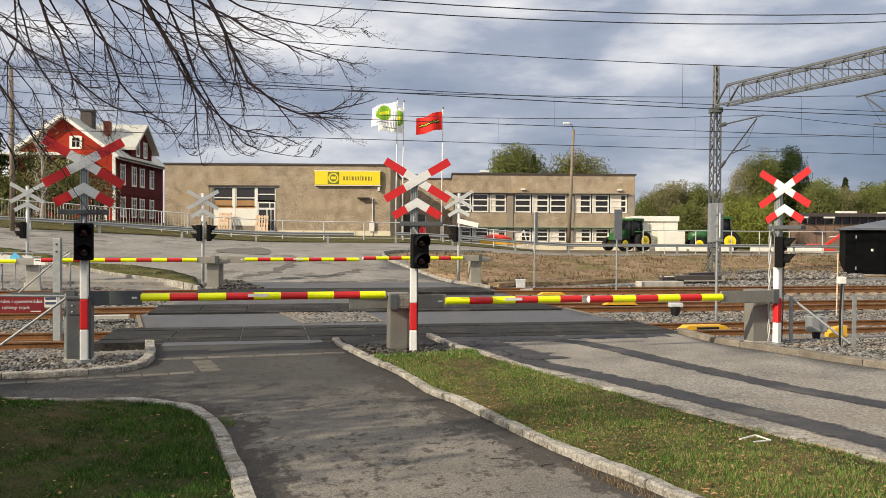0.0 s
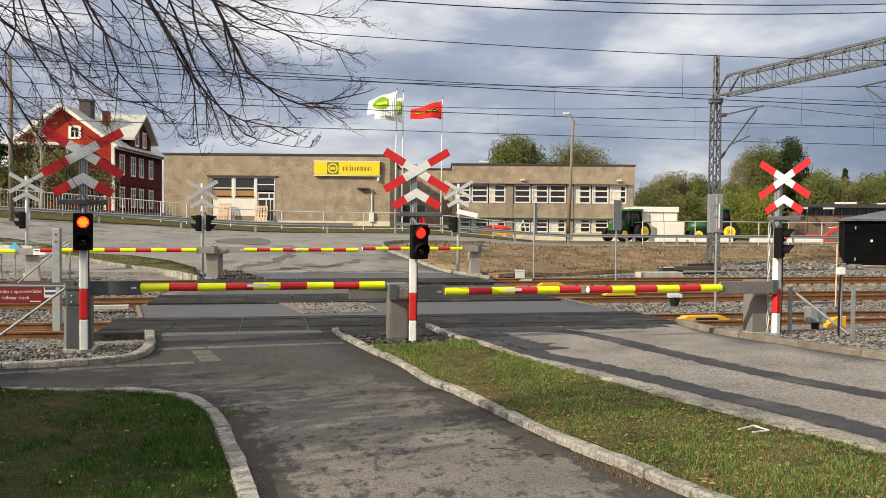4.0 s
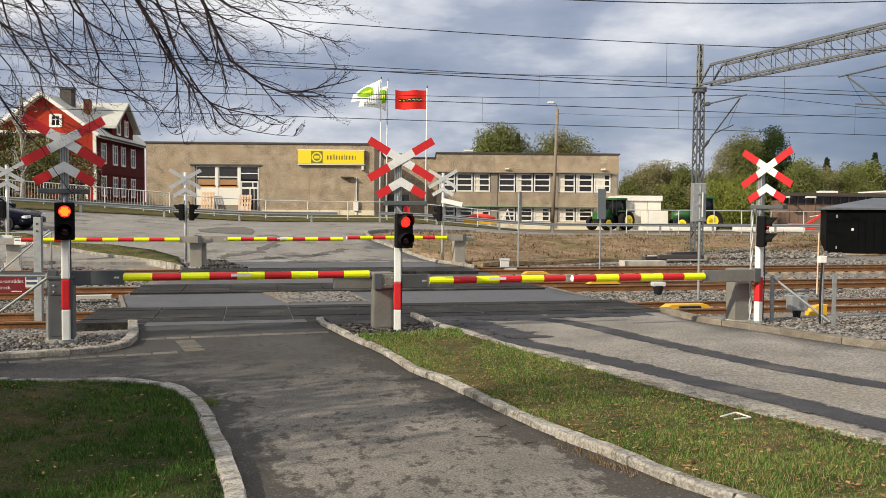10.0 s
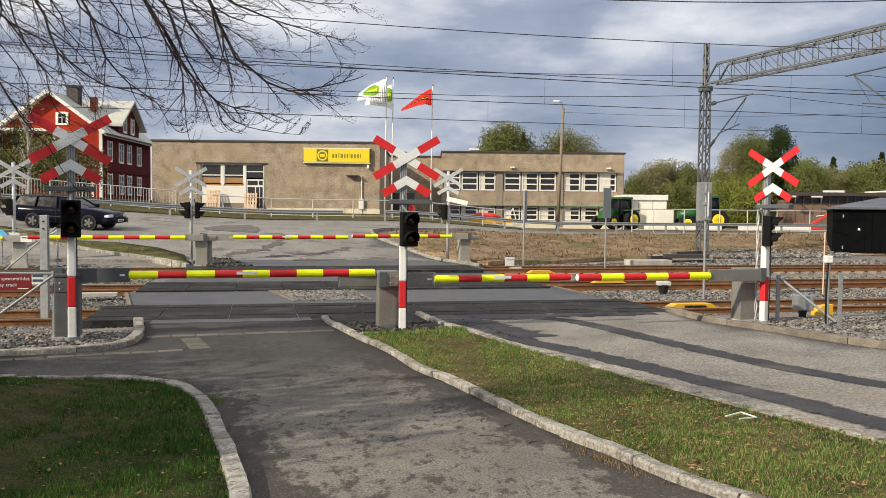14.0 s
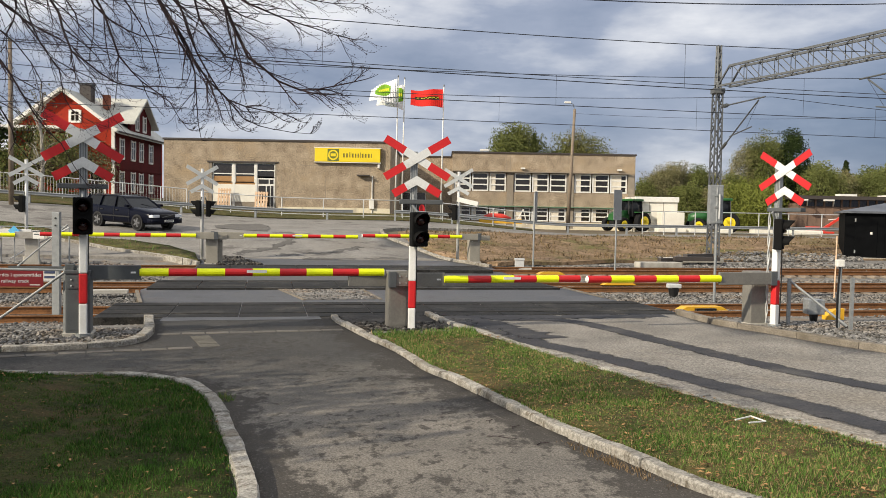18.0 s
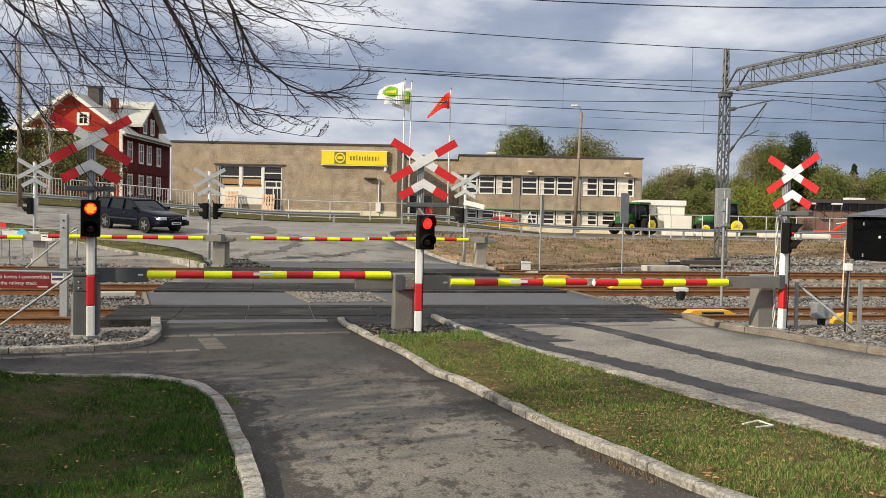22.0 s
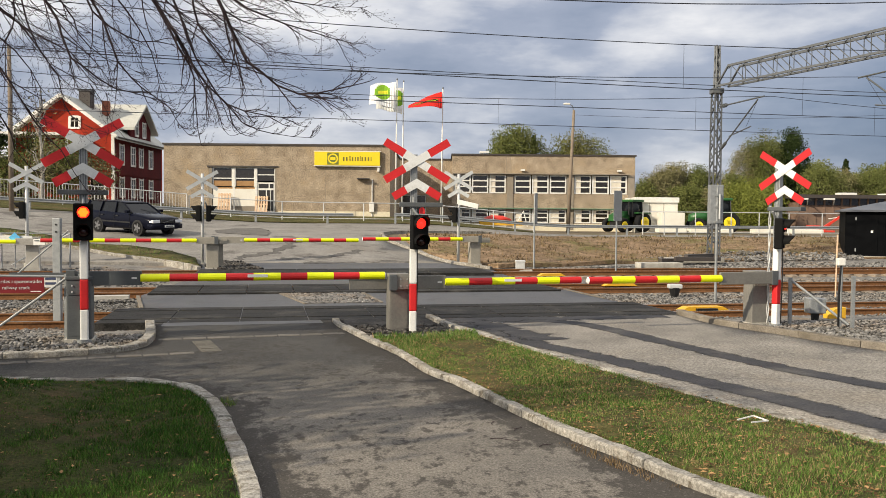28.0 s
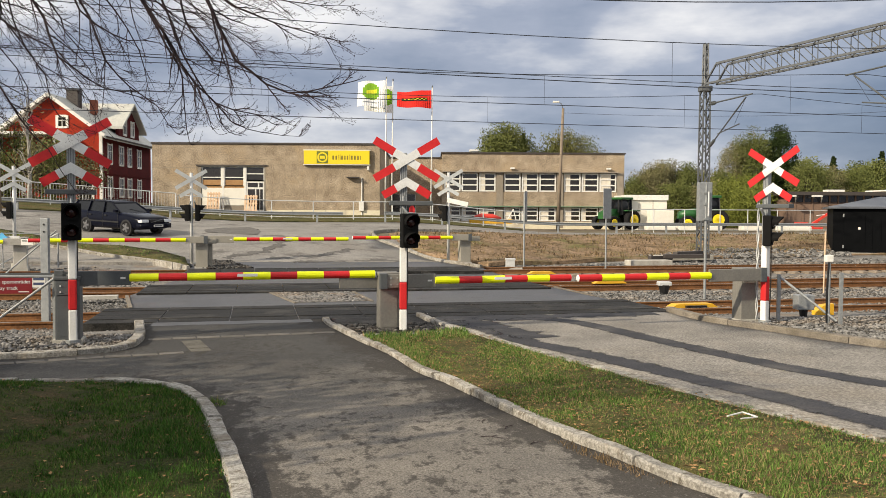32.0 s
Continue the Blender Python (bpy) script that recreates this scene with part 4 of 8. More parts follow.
def window_bay(parent, x0, x1, z0, z1, y, rows, fw=0.07, name="window", pale_fill=0.0):
    """A glazed bay: a white frame with cross bars in front of dark panes."""
    w = part(name, box(x0, x1, y + 0.06, y + 0.09, z0, z1), PANE, parent, "dark glass")
    bm = bmesh.new()
    for a, b in ((x0, x0 + fw), (x1 - fw, x1)):
        box(a, b, y, y + 0.1, z0, z1, bm=bm)
    zs = [z0] + [z0 + (z1 - z0) * r for r in rows] + [z1 - fw]
    for z in zs:
        box(x0 + fw, x1 - fw, y + 0.004, y + 0.096, z, z + fw, bm=bm)
    part("frame", bm, FRAME, w, "white window frame")
    # pale sheet in the pane: curtains upstairs, painted reflection in the lower windows
    if pale_fill:
        part("pale_fill", box(x0 + 0.09, x0 + 0.09 + pale_fill * (x1 - x0), y + 0.045, y + 0.057, z0 + 0.1, z1 - 0.1), PALE_FILL, w, "pale sheet, curtains upstairs and painted reflections below")
    return w


def wall_with_holes(x0, x1, z0, z1, y0, y1, holes):
    """A wall along x made of solid blocks round rectangular openings (x0, x1, z0, z1)."""
    bm = bmesh.new()
    cuts = sorted({x0, x1, *[h[0] for h in holes], *[h[1] for h in holes]})
    for a, b in zip(cuts, cuts[1:]):
        zz = z0
        for h in sorted((h for h in holes if h[0] <= a + 1e-6 and h[1] >= b - 1e-6), key=lambda h: h[2]):
            if h[2] > zz:
                box(a, b, y0, y1, zz, h[2], bm=bm)
            zz = h[3]
        if z1 > zz:
            box(a, b, y0, y1, zz, z1, bm=bm)
    bmesh.ops.remove_doubles(bm, verts=bm.verts[:], dist=0.0005)
    return bm


def left_hall():
    """The shop hall: tall aggregate panels, one large glazed opening, a yellow fascia sign."""
    bl = thing("shop_building", pose(0, 60, 0), "low brown exposed-aggregate shop hall with a yellow sign", "building")
    x0, x1, top = -19.72, -3.75, 6.95
    hole = (-16.55, -11.75, 2.25, 5.45)
    part("front_wall", wall_with_holes(x0, x1, 1.2, top, 0, 0.3, [hole]), AGGREGATE, bl, "pebble-faced concrete panels")
    for px in (-19.72, -11.4, -8.3, -5.2):
        part("panel_joint", box(px + 0.0, px + 0.02, -0.004, 0.02, 2.5, top), PIER, bl)
    part("panel_joint", box(x0, hole[0], -0.004, 0.02, 5.28, 5.30), PIER, bl)
    part("panel_joint", box(hole[1], x1, -0.004, 0.02, 5.28, 5.30), PIER, bl)
    part("side_wall", box(x1 - 0.3, x1, 0.3, 13, 1.0, top), AGGREGATE, bl)
    part("back_wall", box(x0, x1, 13, 13.3, 1.0, top), AGGREGATE, bl)
    part("side_wall", box(x0, x0 + 0.3, 0.3, 13, 1.0, top), AGGREGATE, bl)
    part("roof", box(x0 - 0.08, x1 + 0.08, -0.08, 13.4, top, top + 0.12), ROOFTRIM, bl, "flat roof with a dark metal edge")
    part("plinth", box(hole[1] + 0.1, x1 + 0.02, -0.03, 0.0, 1.2, 2.35), CREAM, bl, "cream painted plinth")
    part("plinth", box(x0, hole[0] - 0.2, -0.03, 0.0, 1.2, 2.15), CREAM, bl, "cream painted plinth")
    for px in (-9.9, -7.6, -6.2):
        part("plinth_joint", box(px, px + 0.03, -0.034, -0.03, 1.6, 2.35), PIER, bl)
    part("lintel", box(hole[0] - 0.1, hole[1] + 0.1, -0.06, 0.05, hole[3] - 0.04, hole[3] + 0.06), ROOFTRIM, bl)
    part("jamb", box(hole[0], hole[0] + 0.22, 0.02, 0.2, hole[2], hole[3]), PIER, bl)
    part("jamb", box(hole[1] - 0.12, hole[1], 0.02, 0.2, hole[2], hole[3]), PIER, bl)
    for a, b in ((-16.3, -14.88), (-14.72, -13.3)):
        window_bay(bl, a, b, 4.0, 5.4, 0.1, (0.42, 0.0), name="window")
        part("board", box(a, b, 0.12, 0.16, 3.86, 4.0), BOARD, bl)
        part("board", box(a + 0.02, b - 0.02, 0.13, 0.17, 3.96, 4.45), BOARD, bl, "brown boards behind the glass")
        part("infill_panel", box(a, b, 0.08, 0.16, 2.65, 3.88, 0.01), PANELWHITE, bl, "white infill panel")
        part("vent", box(a, b, 0.1, 0.14, 2.25, 2.65), PIER, bl)
    for px in (-14.88, -13.3):
        part("mullion", box(px, px + 0.16, 0.07, 0.2, 2.25, 5.4), FRAME, bl, "white mullion")
    window_bay(bl, -13.2, -11.87, 4.4, 5.4, 0.1, (0.45, 0.0), name="window")
    door = part("door", box(-13.15, -11.9, 0.1, 0.16, 2.27, 4.35), FRAME, bl, "white glazed shop door")
    for a, b, c, d in ((-13.05, -12.35, 3.95, 4.25), (-12.25, -12.0, 3.95, 4.25), (-13.05, -12.55, 2.6, 3.8), (-12.45, -12.25, 2.35, 3.8), (-12.18, -12.0, 2.35, 3.8)):
        part("door_pane", box(a, b, 0.08, 0.101, c, d), PANE, door)
    part("interior", box(-16.5, -11.8, 2.6, 2.7, 1.9, 5.4), ROOFTRIM, bl)
    sg = thing("fascia_sign", pose(-6.75, 59.96, 6.05), "bright yellow fascia sign with a green emblem", "sign")
    part("sign_box", box(-2.3, 2.3, -0.22, 0.0, -0.48, 0.48, 0.02), SIGNYELLOW, sg)
    part("sign_rim", box(-2.36, 2.36, -0.2, 0.0, -0.54, -0.485), FRAME, sg)
    part("sign_rim", box(-2.36, 2.36, -0.2, 0.0, 0.485, 0.54), FRAME, sg)
    part("emblem_field", box(-1.4, -0.6, -0.23, -0.22, -0.42, 0.42), SIGNGREEN, sg, "dark green square")
    part("emblem_ring", disc_ring(0.26, 0.36, -0.236, -0.23, 24), SIGNYELLOW, sg, m=pose(-1.0, 0, 0))
    part("emblem_bars", box(-1.18, -0.82, -0.236, -0.23, -0.1, 0.1), SIGNYELLOW, sg)
    xx = -0.3
    for w_ in (0.17, 0.17, 0.05, 0.05, 0.17, 0.13, 0.15, 0.06, 0.17, 0.17, 0.17, 0.08):
        part("letter_bar", box(xx, xx + w_ * 0.62, -0.23, -0.22, -0.16, 0.12 if w_ > 0.06 else 0.2), SIGNDARK, sg)
        xx += w_ + 0.045
    lamp = thing("wall_lamp", pose(-4.55, 59.95, 5.3), "small white wall lamp", "lamp")
    part("lamp_body", box(-0.08, 0.08, -0.2, 0.05, -0.14, 0.14, 0.03), FRAME, lamp)
    part("canopy", box(-6.05, -5.2, -0.4, 0, 4.62, 4.7), ROOFTRIM, bl)
    part("downpipe", pipe([(-5.0, -0.06, 4.65), (-5.0, -0.06, 1.8)], 0.04), FRAME, bl)
    part("meter_box", box(-5.2, -4.85, -0.18, 0, 2.3, 3.0, 0.02), FRAME, bl)
    for i, (px, rot, k) in enumerate(((-15.35, -12, 0), (-12.75, -14, 1))):
        pl = thing("pallet", pose(px, 59.5, ground(px, 59.5) + 0.03, rot), "pale wooden pallet leaning on the shop front", "pallet", "pallets")
        n = 5
        for j in range(n):
            part("slat", box(-0.45 + j * 0.19, -0.45 + j * 0.19 + 0.12, -0.02, 0.0, 0, 1.25), PALLETWOOD, pl)
        for z in (0.1, 0.6, 1.1):
            part("stringer", box(-0.46, 0.44, 0.0, 0.1, z, z + 0.1), PALLETWOOD, pl)


left_hall()


def right_block():
    """Two storeys of ribbon windows between aggregate bands, set back behind the yard."""
    y = 72.0
    bl = thing("office_building", pose(0, y, 0), "two-storey brown office block with ribbon windows", "building")
    x0, x1, top = 0.78, 16.25, 7.25
    px = lambda p: (p - 784) / 1500 * y
    bays = ((803, 896), (909, 1003), (1015, 1110))
    for z0, z1 in ((5.66, top), (2.75, 4.02), (0.6, 1.55)):
        part("wall_band", box(x0, x1, 0, 0.3, z0, z1), AGGREGATE, bl, "pebble-faced concrete band")
    edges = [x0] + [px(v) for bay in bays for v in bay] + [x1]
    for a, b in zip(edges[::2], edges[1::2]):
        for z0, z1 in ((4.02, 5.66), (1.55, 2.75)):
            part("wall_pier", box(a, b, 0.002, 0.298, z0, z1), PIER, bl, "grey wall pier")
    for xx in (x0 + 4.55, px(902), px(1009)):
        part("panel_joint", box(xx, xx + 0.03, -0.004, 0.02, 5.6, top), PIER, bl)
    part("side_wall", box(x0, x0 + 0.3, 0.3, 14, 0.6, top), AGGREGATE, bl)
    part("side_wall", box(x1 - 0.3, x1, 0.3, 14, 0.6, top), AGGREGATE, bl)
    part("back_wall", box(x0, x1, 14, 14.3, 0.6, top), AGGREGATE, bl)
    part("roof", box(x0 - 0.1, x1 + 0.1, -0.1, 14.4, top, top + 0.12), ROOFTRIM, bl, "flat roof with a dark edge")
    part("floor_slab", box(x0 + 0.3, x1 - 0.3, 0.3, 14, 3.1, 3.4), PIER, bl)
    part("inner_wall", box(x0 + 0.3, x1 - 0.3, 4, 4.2, 0.6, 7.1), BOARD, bl)
    for z, w in ((5.66, 0.15), (2.75, 0.13)):
        part("flashing", box(x0, x1 - 0.5, -0.3, 0.05, z, z + w * 0.5), GREENTRIM if z < 4 else PIER, bl, "green sheet awning edge" if z < 4 else "grey-green drip edge")
    for xx in (px(896), px(1003), px(1110)):
        part("pier", box(xx + 0.02, xx + (0.56 if xx < 15 else 0.5), -0.05, 0.0, 1.0, 5.66), PIER, bl)
    part("base_wall", box(x0, x1, -0.02, 0.0, 0.6, 1.5), CREAM, bl)
    k = 0
    for a, b in bays:
        w = (px(b) - px(a)) / 3
        for i in range(3):
            c = (0.2, 0, 0.3, 0, 0.25, 0, 0.32, 0.15, 0.6)[k]
            window_bay(bl, px(a) + i * w + 0.05, px(a) + (i + 1) * w - 0.05, 4.05, 5.62, 0.08, (0.32, 0.64), 0.11, pale_fill=c)
            window_bay(bl, px(a) + i * w + 0.05, px(a) + (i + 1) * w - 0.05, 1.57, 2.72, 0.08, (0.35, 0.68), 0.1, pale_fill=(0.4, 0.2, 0.5)[i])
            k += 1
    # the recessed link between the two buildings
    lk = thing("link_building", pose(0, 74.5, 0), "shaded glazed link between two blocks", "building")
    part("front_wall", wall_with_holes(-6.0, 0.8, 0.6, 7.0, 0, 0.3, [(-3.6, -1.5, 2.2, 3.9)]), AGGREGATE, lk)
    part("roof", box(-6.0, 0.8, -0.1, 8, 7.0, 7.1), ROOFTRIM, lk)
    window_bay(lk, -3.6, -1.5, 2.2, 3.9, 0.1, (0.5, 0.0))
    for lx, lz in ((px(924), 6.15), (px(1094), 6.15)):
        lamp = thing("wall_lamp", pose(lx, y - 0.03, lz - 0.5), "white floodlight on the facade", "lamp", "facade lamps")
        part("bracket", rod((0, 0, 0), (0, -0.15, 0.3), 0.03), PIER, lamp)
        part("lamp_head", box(-0.18, 0.18, -0.4, -0.05, 0.28, 0.42, 0.03), FRAME, lamp)
    v = thing("roof_vent", pose(px(861), 77, 7.35), "white louvred roof vent", "vent")
    for i in range(3):
        part("louvre", box(-0.42, 0.42, -0.4, 0.4, i * 0.22, i * 0.22 + 0.15, 0.02), FRAME, v)
    an = thing("annex", pose(0, 68, 0), "white flat-roofed annex beside the office", "building")
    ax = lambda p: (p - 784) / 1500 * 68
    part("wall", box(ax(1126), ax(1199), 0, 5, 0.5, 3.3), PANELWHITE, an, "white panel wall")
    part("roof", box(ax(1124), ax(1201), -0.15, 5.2, 3.3, 3.72, 0.03), FRAME, an, "deep white roof edge")
    for p in (1149, 1174):
        part("joint", box(ax(p), ax(p) + 0.04, -0.01, 0.0, 0.6, 3.3), PIER, an)
    bx = thing("white_crate", pose(ax(1181), 66.2, ground(17, 66)), "white boxed container beside the annex", "container")
    part("crate_body", box(-0.9, 0.9, 0, 1.4, 0, 1.55, 0.03), PANELWHITE, bx)


right_block()


def gable_roof(w, length, rise, over, thick, along="y"):
    """Two slabs meeting at a ridge, eaves at z = 0 where x = +-w/2."""
    bms = []
    for s in (-1, 1):
        bm = bmesh.new()
        ex, ez = s * (w / 2 + over), -rise * over / (w / 2)
        pts = [(0, rise), (ex, ez), (ex, ez + thick), (0, rise + thick)]
        a = [bm.verts.new((x, -over, z)) for x, z in pts]
        b = [bm.verts.new((x, length + over, z)) for x, z in pts]
        bm.faces.new(a)
        bm.faces.new(b[::-1])
        for i in range(4):
            j = (i + 1) % 4
            bm.faces.new((a[i], b[i], b[j], a[j]))
        bms.append(bm)
    return bms


def gable_wall(w, rise, thick, drop):
    return ring_slab([(-w / 2, -drop), (w / 2, -drop), (w / 2, 0), (0, rise), (-w / 2, 0)], thick)


def sash(parent, x, z, w, h, m, trim=0.13):
    wd = part("window", box(x - w / 2, x + w / 2, -0.02, 0.04, z, z + h), PANE, parent, "dark sash window", m=m)
    bm = bmesh.new()
    for a, b, c, d in ((-w / 2 - trim, -w / 2 + 0.03, -0.1, h + 0.12), (w / 2 - 0.03, w / 2 + trim, -0.1, h + 0.12)):
        box(x + a, x + b, -0.07, 0.02, z + c, z + d, bm=bm)
    for c, d in ((-0.12, 0.03), (h - 0.03, h + trim), (h * 0.62, h * 0.62 + 0.045)):
        box(x - w / 2, x + w / 2, -0.06, 0.02, z + c, z + d, bm=bm)
    box(x - 0.025, x + 0.025, -0.05, 0.0, z, z + h, bm=bm)
    part("window_trim", bm, FRAME, wd, "white window surround")


def red_house():
    """Old red timber house: a gable to the street and a cross gable to the side."""
    hs = thing("red_house", pose(-28.55, 64, 2.4), "old red timber house with a pale sheet roof", "house")
    w, n, ez, rise = 7.4, 11.2, 5.6, 2.75
    part("front_wall", gable_wall(w, rise, 0.25, ez), FALURED, hs, "red boarded gable", m=pose(0, 0, ez))
    part("back_wall", gable_wall(w, rise, 0.25, ez), FALURED, hs, m=pose(0, n - 0.25, ez))
    part("side_wall", box(w / 2 - 0.25, w / 2, 0.25, n - 0.25, 0, ez), SHADED_RED, hs, "red boarded side wall, shade put into its colour")
    part("side_wall", box(-w / 2, -w / 2 + 0.25, 0.25, n - 0.25, 0, ez), FALURED, hs)
    for bm in gable_roof(w, n, rise, 0.55, 0.22):
        part("roof_slope", bm, ROOFSHEET, hs, "pale weathered sheet roof", m=pose(0, 0, ez))
    for s in (-1, 1):
        part("barge_board", bar((0, -0.6, ez + rise + 0.1), (s * (w / 2 + 0.5), -0.6, ez - 0.2), 0.05, 0.24), FRAME, hs, "white barge board")
    for xx in (-w / 2, w / 2):
        part("corner_board", box(xx - 0.12, xx + 0.12, -0.05, 0.1, 0, ez - 0.05), FRAME, hs, "white corner board")
    part("string_course", box(w / 2 - 0.01, w / 2 + 0.06, 0.2, n - 0.2, 2.65, 2.82), SHADED_RED, hs)
    sash(hs, 0.85, 6.1, 0.62, 0.72, pose(0, 0, 0), 0.16)
    sash(hs, -1.75, 6.25, 0.7, 0.5, pose(0, 0, 0), 0.1)
    sash(hs, 2.6, 0.6, 0.9, 1.4, pose(0, 0, 0))
    sidem = pose(w / 2, 0, 0, 0, 0, 90)
    for yy in (1.7, 4.1, 5.9, 8.2):
        sash(hs, yy, 3.5, 0.86, 1.4, sidem, 0.07)
        sash(hs, yy, 1.0, 0.86, 1.4, sidem, 0.07)
    # cross gable
    cw, crise = 4.6, 1.75
    cm = pose(w / 2 + 0.12, 5.6, 6.6, 0, 0, 90)
    part("dormer_wall", gable_wall(cw, crise, 0.25, 1.3), SHADED_RED, hs, "red cross gable, shade put into its colour", m=cm)
    for bm in gable_roof(cw, 4.5, crise, 0.5, 0.2):
        part("dormer_roof", bm, ROOFSHEET, hs, "grey sheet roof of the cross gable", m=cm)
    for yy in (4.6, 6.3):
        sash(hs, yy, 5.95, 0.66, 1.1, pose(w / 2 + 0.12, 0, 0, 0, 0, 90), 0.06)
    ch = part("chimney", box(0.05, 0.95, 2.6, 3.4, ez + 1.2, ez + rise + 0.85, 0.03), ROOFTRIM, hs, "dark sheet-clad chimney")
    part("chimney_cap", box(-0.03, 1.03, 2.52, 3.48, ez + rise + 0.85, ez + rise + 0.97), DARKGREY, ch)
    part("chimney", box(1.25, 1.75, 4.1, 4.6, ez + 0.8, ez + rise + 0.3, 0.02), BRICKRED, hs, "brick chimney")
    # porch with a low roof
    part("porch_roof", box(-6.6, 1.6, -2.6, 0.0, 5.3, 5.5), FRAME, hs, "white-edged porch roof")
    for xx in (-6.3, -3.6, -1.0, 1.3):
        part("porch_post", box(xx - 0.08, xx + 0.08, -2.5, -2.34, 0, 5.3), FRAME, hs)
    part("foundation", box(-w / 2 - 0.05, w / 2 + 0.05, -0.05, n, -1.4, 0.02), CONCRETE, hs)
    part("gutter", pipe([(w / 2 + 0.6, -0.4, ez - 0.25), (w / 2 + 0.6, n + 0.4, ez - 0.25)], 0.07), ROOFTRIM, hs)
    sh = thing("white_house", pose(-27, 86, 2.5), "white timber house behind the shop", "house")
    part("wall", box(0, 6, 0, 6, -1, 3.6), FRAME, sh)
    for bm in gable_roof(6.2, 6, 1.6, 0.4, 0.15):
        part("roof_slope", bm, BRICKRED, sh, m=pose(3, 0, 3.6))
    lh = thing("pale_house", pose(-38.5, 60, 2.6), "pale yellow house at the roadside", "house")
    part("wall", box(-8, 4.2, 0, 8, -1.2, 3.2), CREAM, lh)
    for bm in gable_roof(12.4, 8, 3.0, 0.5, 0.2):
        part("roof_slope", bm, FRAME, lh, m=pose(-1.9, 0, 3.2))
    part("gable", gable_wall(12.2, 3.0, 0.25, 0.0), CREAM, lh, m=pose(-1.9, 0, 3.2))


red_house()


def brown_shed():
    y = 84.0
    sx = lambda p: (p - 784) / 1500 * y
    sd = thing("warehouse", pose(0, y, 0), "long dark brown warehouse with a strip of high windows", "warehouse")
    x0, x1 = sx(1412), sx(1612)
    part("wall", box(x0, x1, 0, 10, 0.2, 3.45), SHEDBROWN, sd, "dark brown panel wall")
    n = 13
    for i in range(n + 1):
        xx = x0 + (x1 - x0) * i / n
        part("post", box(xx - 0.08, xx + 0.08, -0.05, 0.0, 0.2, 4.15), SHEDBROWN, sd)
    for i in range(n):
        a, b = x0 + (x1 - x0) * i / n + 0.09, x0 + (x1 - x0) * (i + 1) / n - 0.09
        part("high_window", box(a, b, 0.02, 0.06, 3.47, 4.13), PANE, sd, "dark high window")
    part("back_fill", box(x0, x1, 0.5, 10, 3.45, 4.15), SHEDBROWN, sd)
    part("roof", box(x0 - 0.6, x1 + 0.3, -0.9, 10.5, 4.15, 4.5), ROOFTRIM, sd, "flat dark roof with a deep edge")
    part("skylight", box(sx(1490), sx(1520), 0.5, 1.6, 4.5, 4.75), FRAME, sd)
    for i in (1, 4):
        xx = x0 + (x1 - x0) * i / n
        lm = thing("yard_lamp", pose(xx, y - 0.05, 3.5), "white yard lamp on a bent arm", "lamp", "warehouse lamps")
        part("arm", pipe([(0, 0, 0), (-0.2, -0.6, 0.35), (-0.6, -1.4, 0.5)], 0.05), FRAME, lm)
        part("lamp_head", box(-1.6, -0.6, -1.7, -1.35, 0.46, 0.62, 0.04), FRAME, lm)
    be = thing("beige_hall", pose(0, y - 2, 0), "pale beige hall at the end of the warehouse", "building")
    part("wall", box(x1 + 0.4, x1 + 16, 0, 9, 0.2, 4.7), CREAM, be)
    part("roof", box(x1 + 0.3, x1 + 16.2, -0.15, 9.2, 4.7, 4.85), FRAME, be)


brown_shed()


def equipment_hut():
    """Black technical hut with a hipped grey roof."""
    ht = thing("equipment_hut", pose(20.65, 43.5, ground(20.4, 43) - 0.18, 0, 0, -22), "black sheet-clad technical hut with a grey hipped roof", "hut")
    L_, W_, h = 3.6, 5.2, 2.35
    part("body", box(0, L_ * 0.47, 0, W_, 0.2, h + 0.1), CABBLACK, ht, "black sheet wall")
    part("body", box(L_ * 0.47, 7.0, -0.004, W_, 0.2, h + 0.1), CABBLACK, ht, "black ribbed wall")
    part("slab", box(-0.2, 7.2, -0.25, W_ + 0.2, -0.25, 0.2, 0.02), CONCRETE, ht)
    dr = part("door", box(0.5, 1.5, -0.03, 0.0, 0.35, 2.2, 0.005), CABBLACK, ht, "black steel door")
    for k in range(12):
        part("rib", box(L_ * 0.47 + 0.1 + k * 0.4, L_ * 0.47 + 0.14 + k * 0.4, -0.03, -0.004, 0.25, h + 0.05), CABBLACK, ht)
    part("lock", box(1.18, 1.28, -0.05, -0.03, 1.38, 1.5), FRAME, dr, "white lock plate")
    for z in (0.5, 2.1):
        part("hinge", box(0.46, 0.52, -0.05, 0.0, z - 0.08, z + 0.08), GALV, dr)
    bm = bmesh.new()
    a = [bm.verts.new(p) for p in ((-0.25, -0.25, h + 0.1), (7.25, -0.25, h + 0.1), (7.25, W_ + 0.25, h + 0.1), (-0.25, W_ + 0.25, h + 0.1))]
    b = [bm.verts.new((x, y, z + 0.1)) for x, y, z in [v.co[:] for v in a]]
    r = [bm.verts.new(p) for p in ((2.4, W_ / 2, h + 0.75), (4.6, W_ / 2, h + 0.75))]
    bm.faces.new(a[::-1])
    for i in range(4):
        bm.faces.new((a[i], a[(i + 1) % 4], b[(i + 1) % 4], b[i]))
    for f in ((b[0], b[1], r[1], r[0]), (b[1], b[2], r[1]), (b[2], b[3], r[0], r[1]), (b[3], b[0], r[0])):
        bm.faces.new(f)
    part("roof", bm, CABROOF, ht, "blue-grey hipped roof")


equipment_hut()

# ---- masts, wires, poles ----
MAST = Vector((13.06, 40.84, 0.2))
ACROSS = Vector((0.2036, -0.979, 0))
ALONG = Vector((0.979, 0.2036, 0))
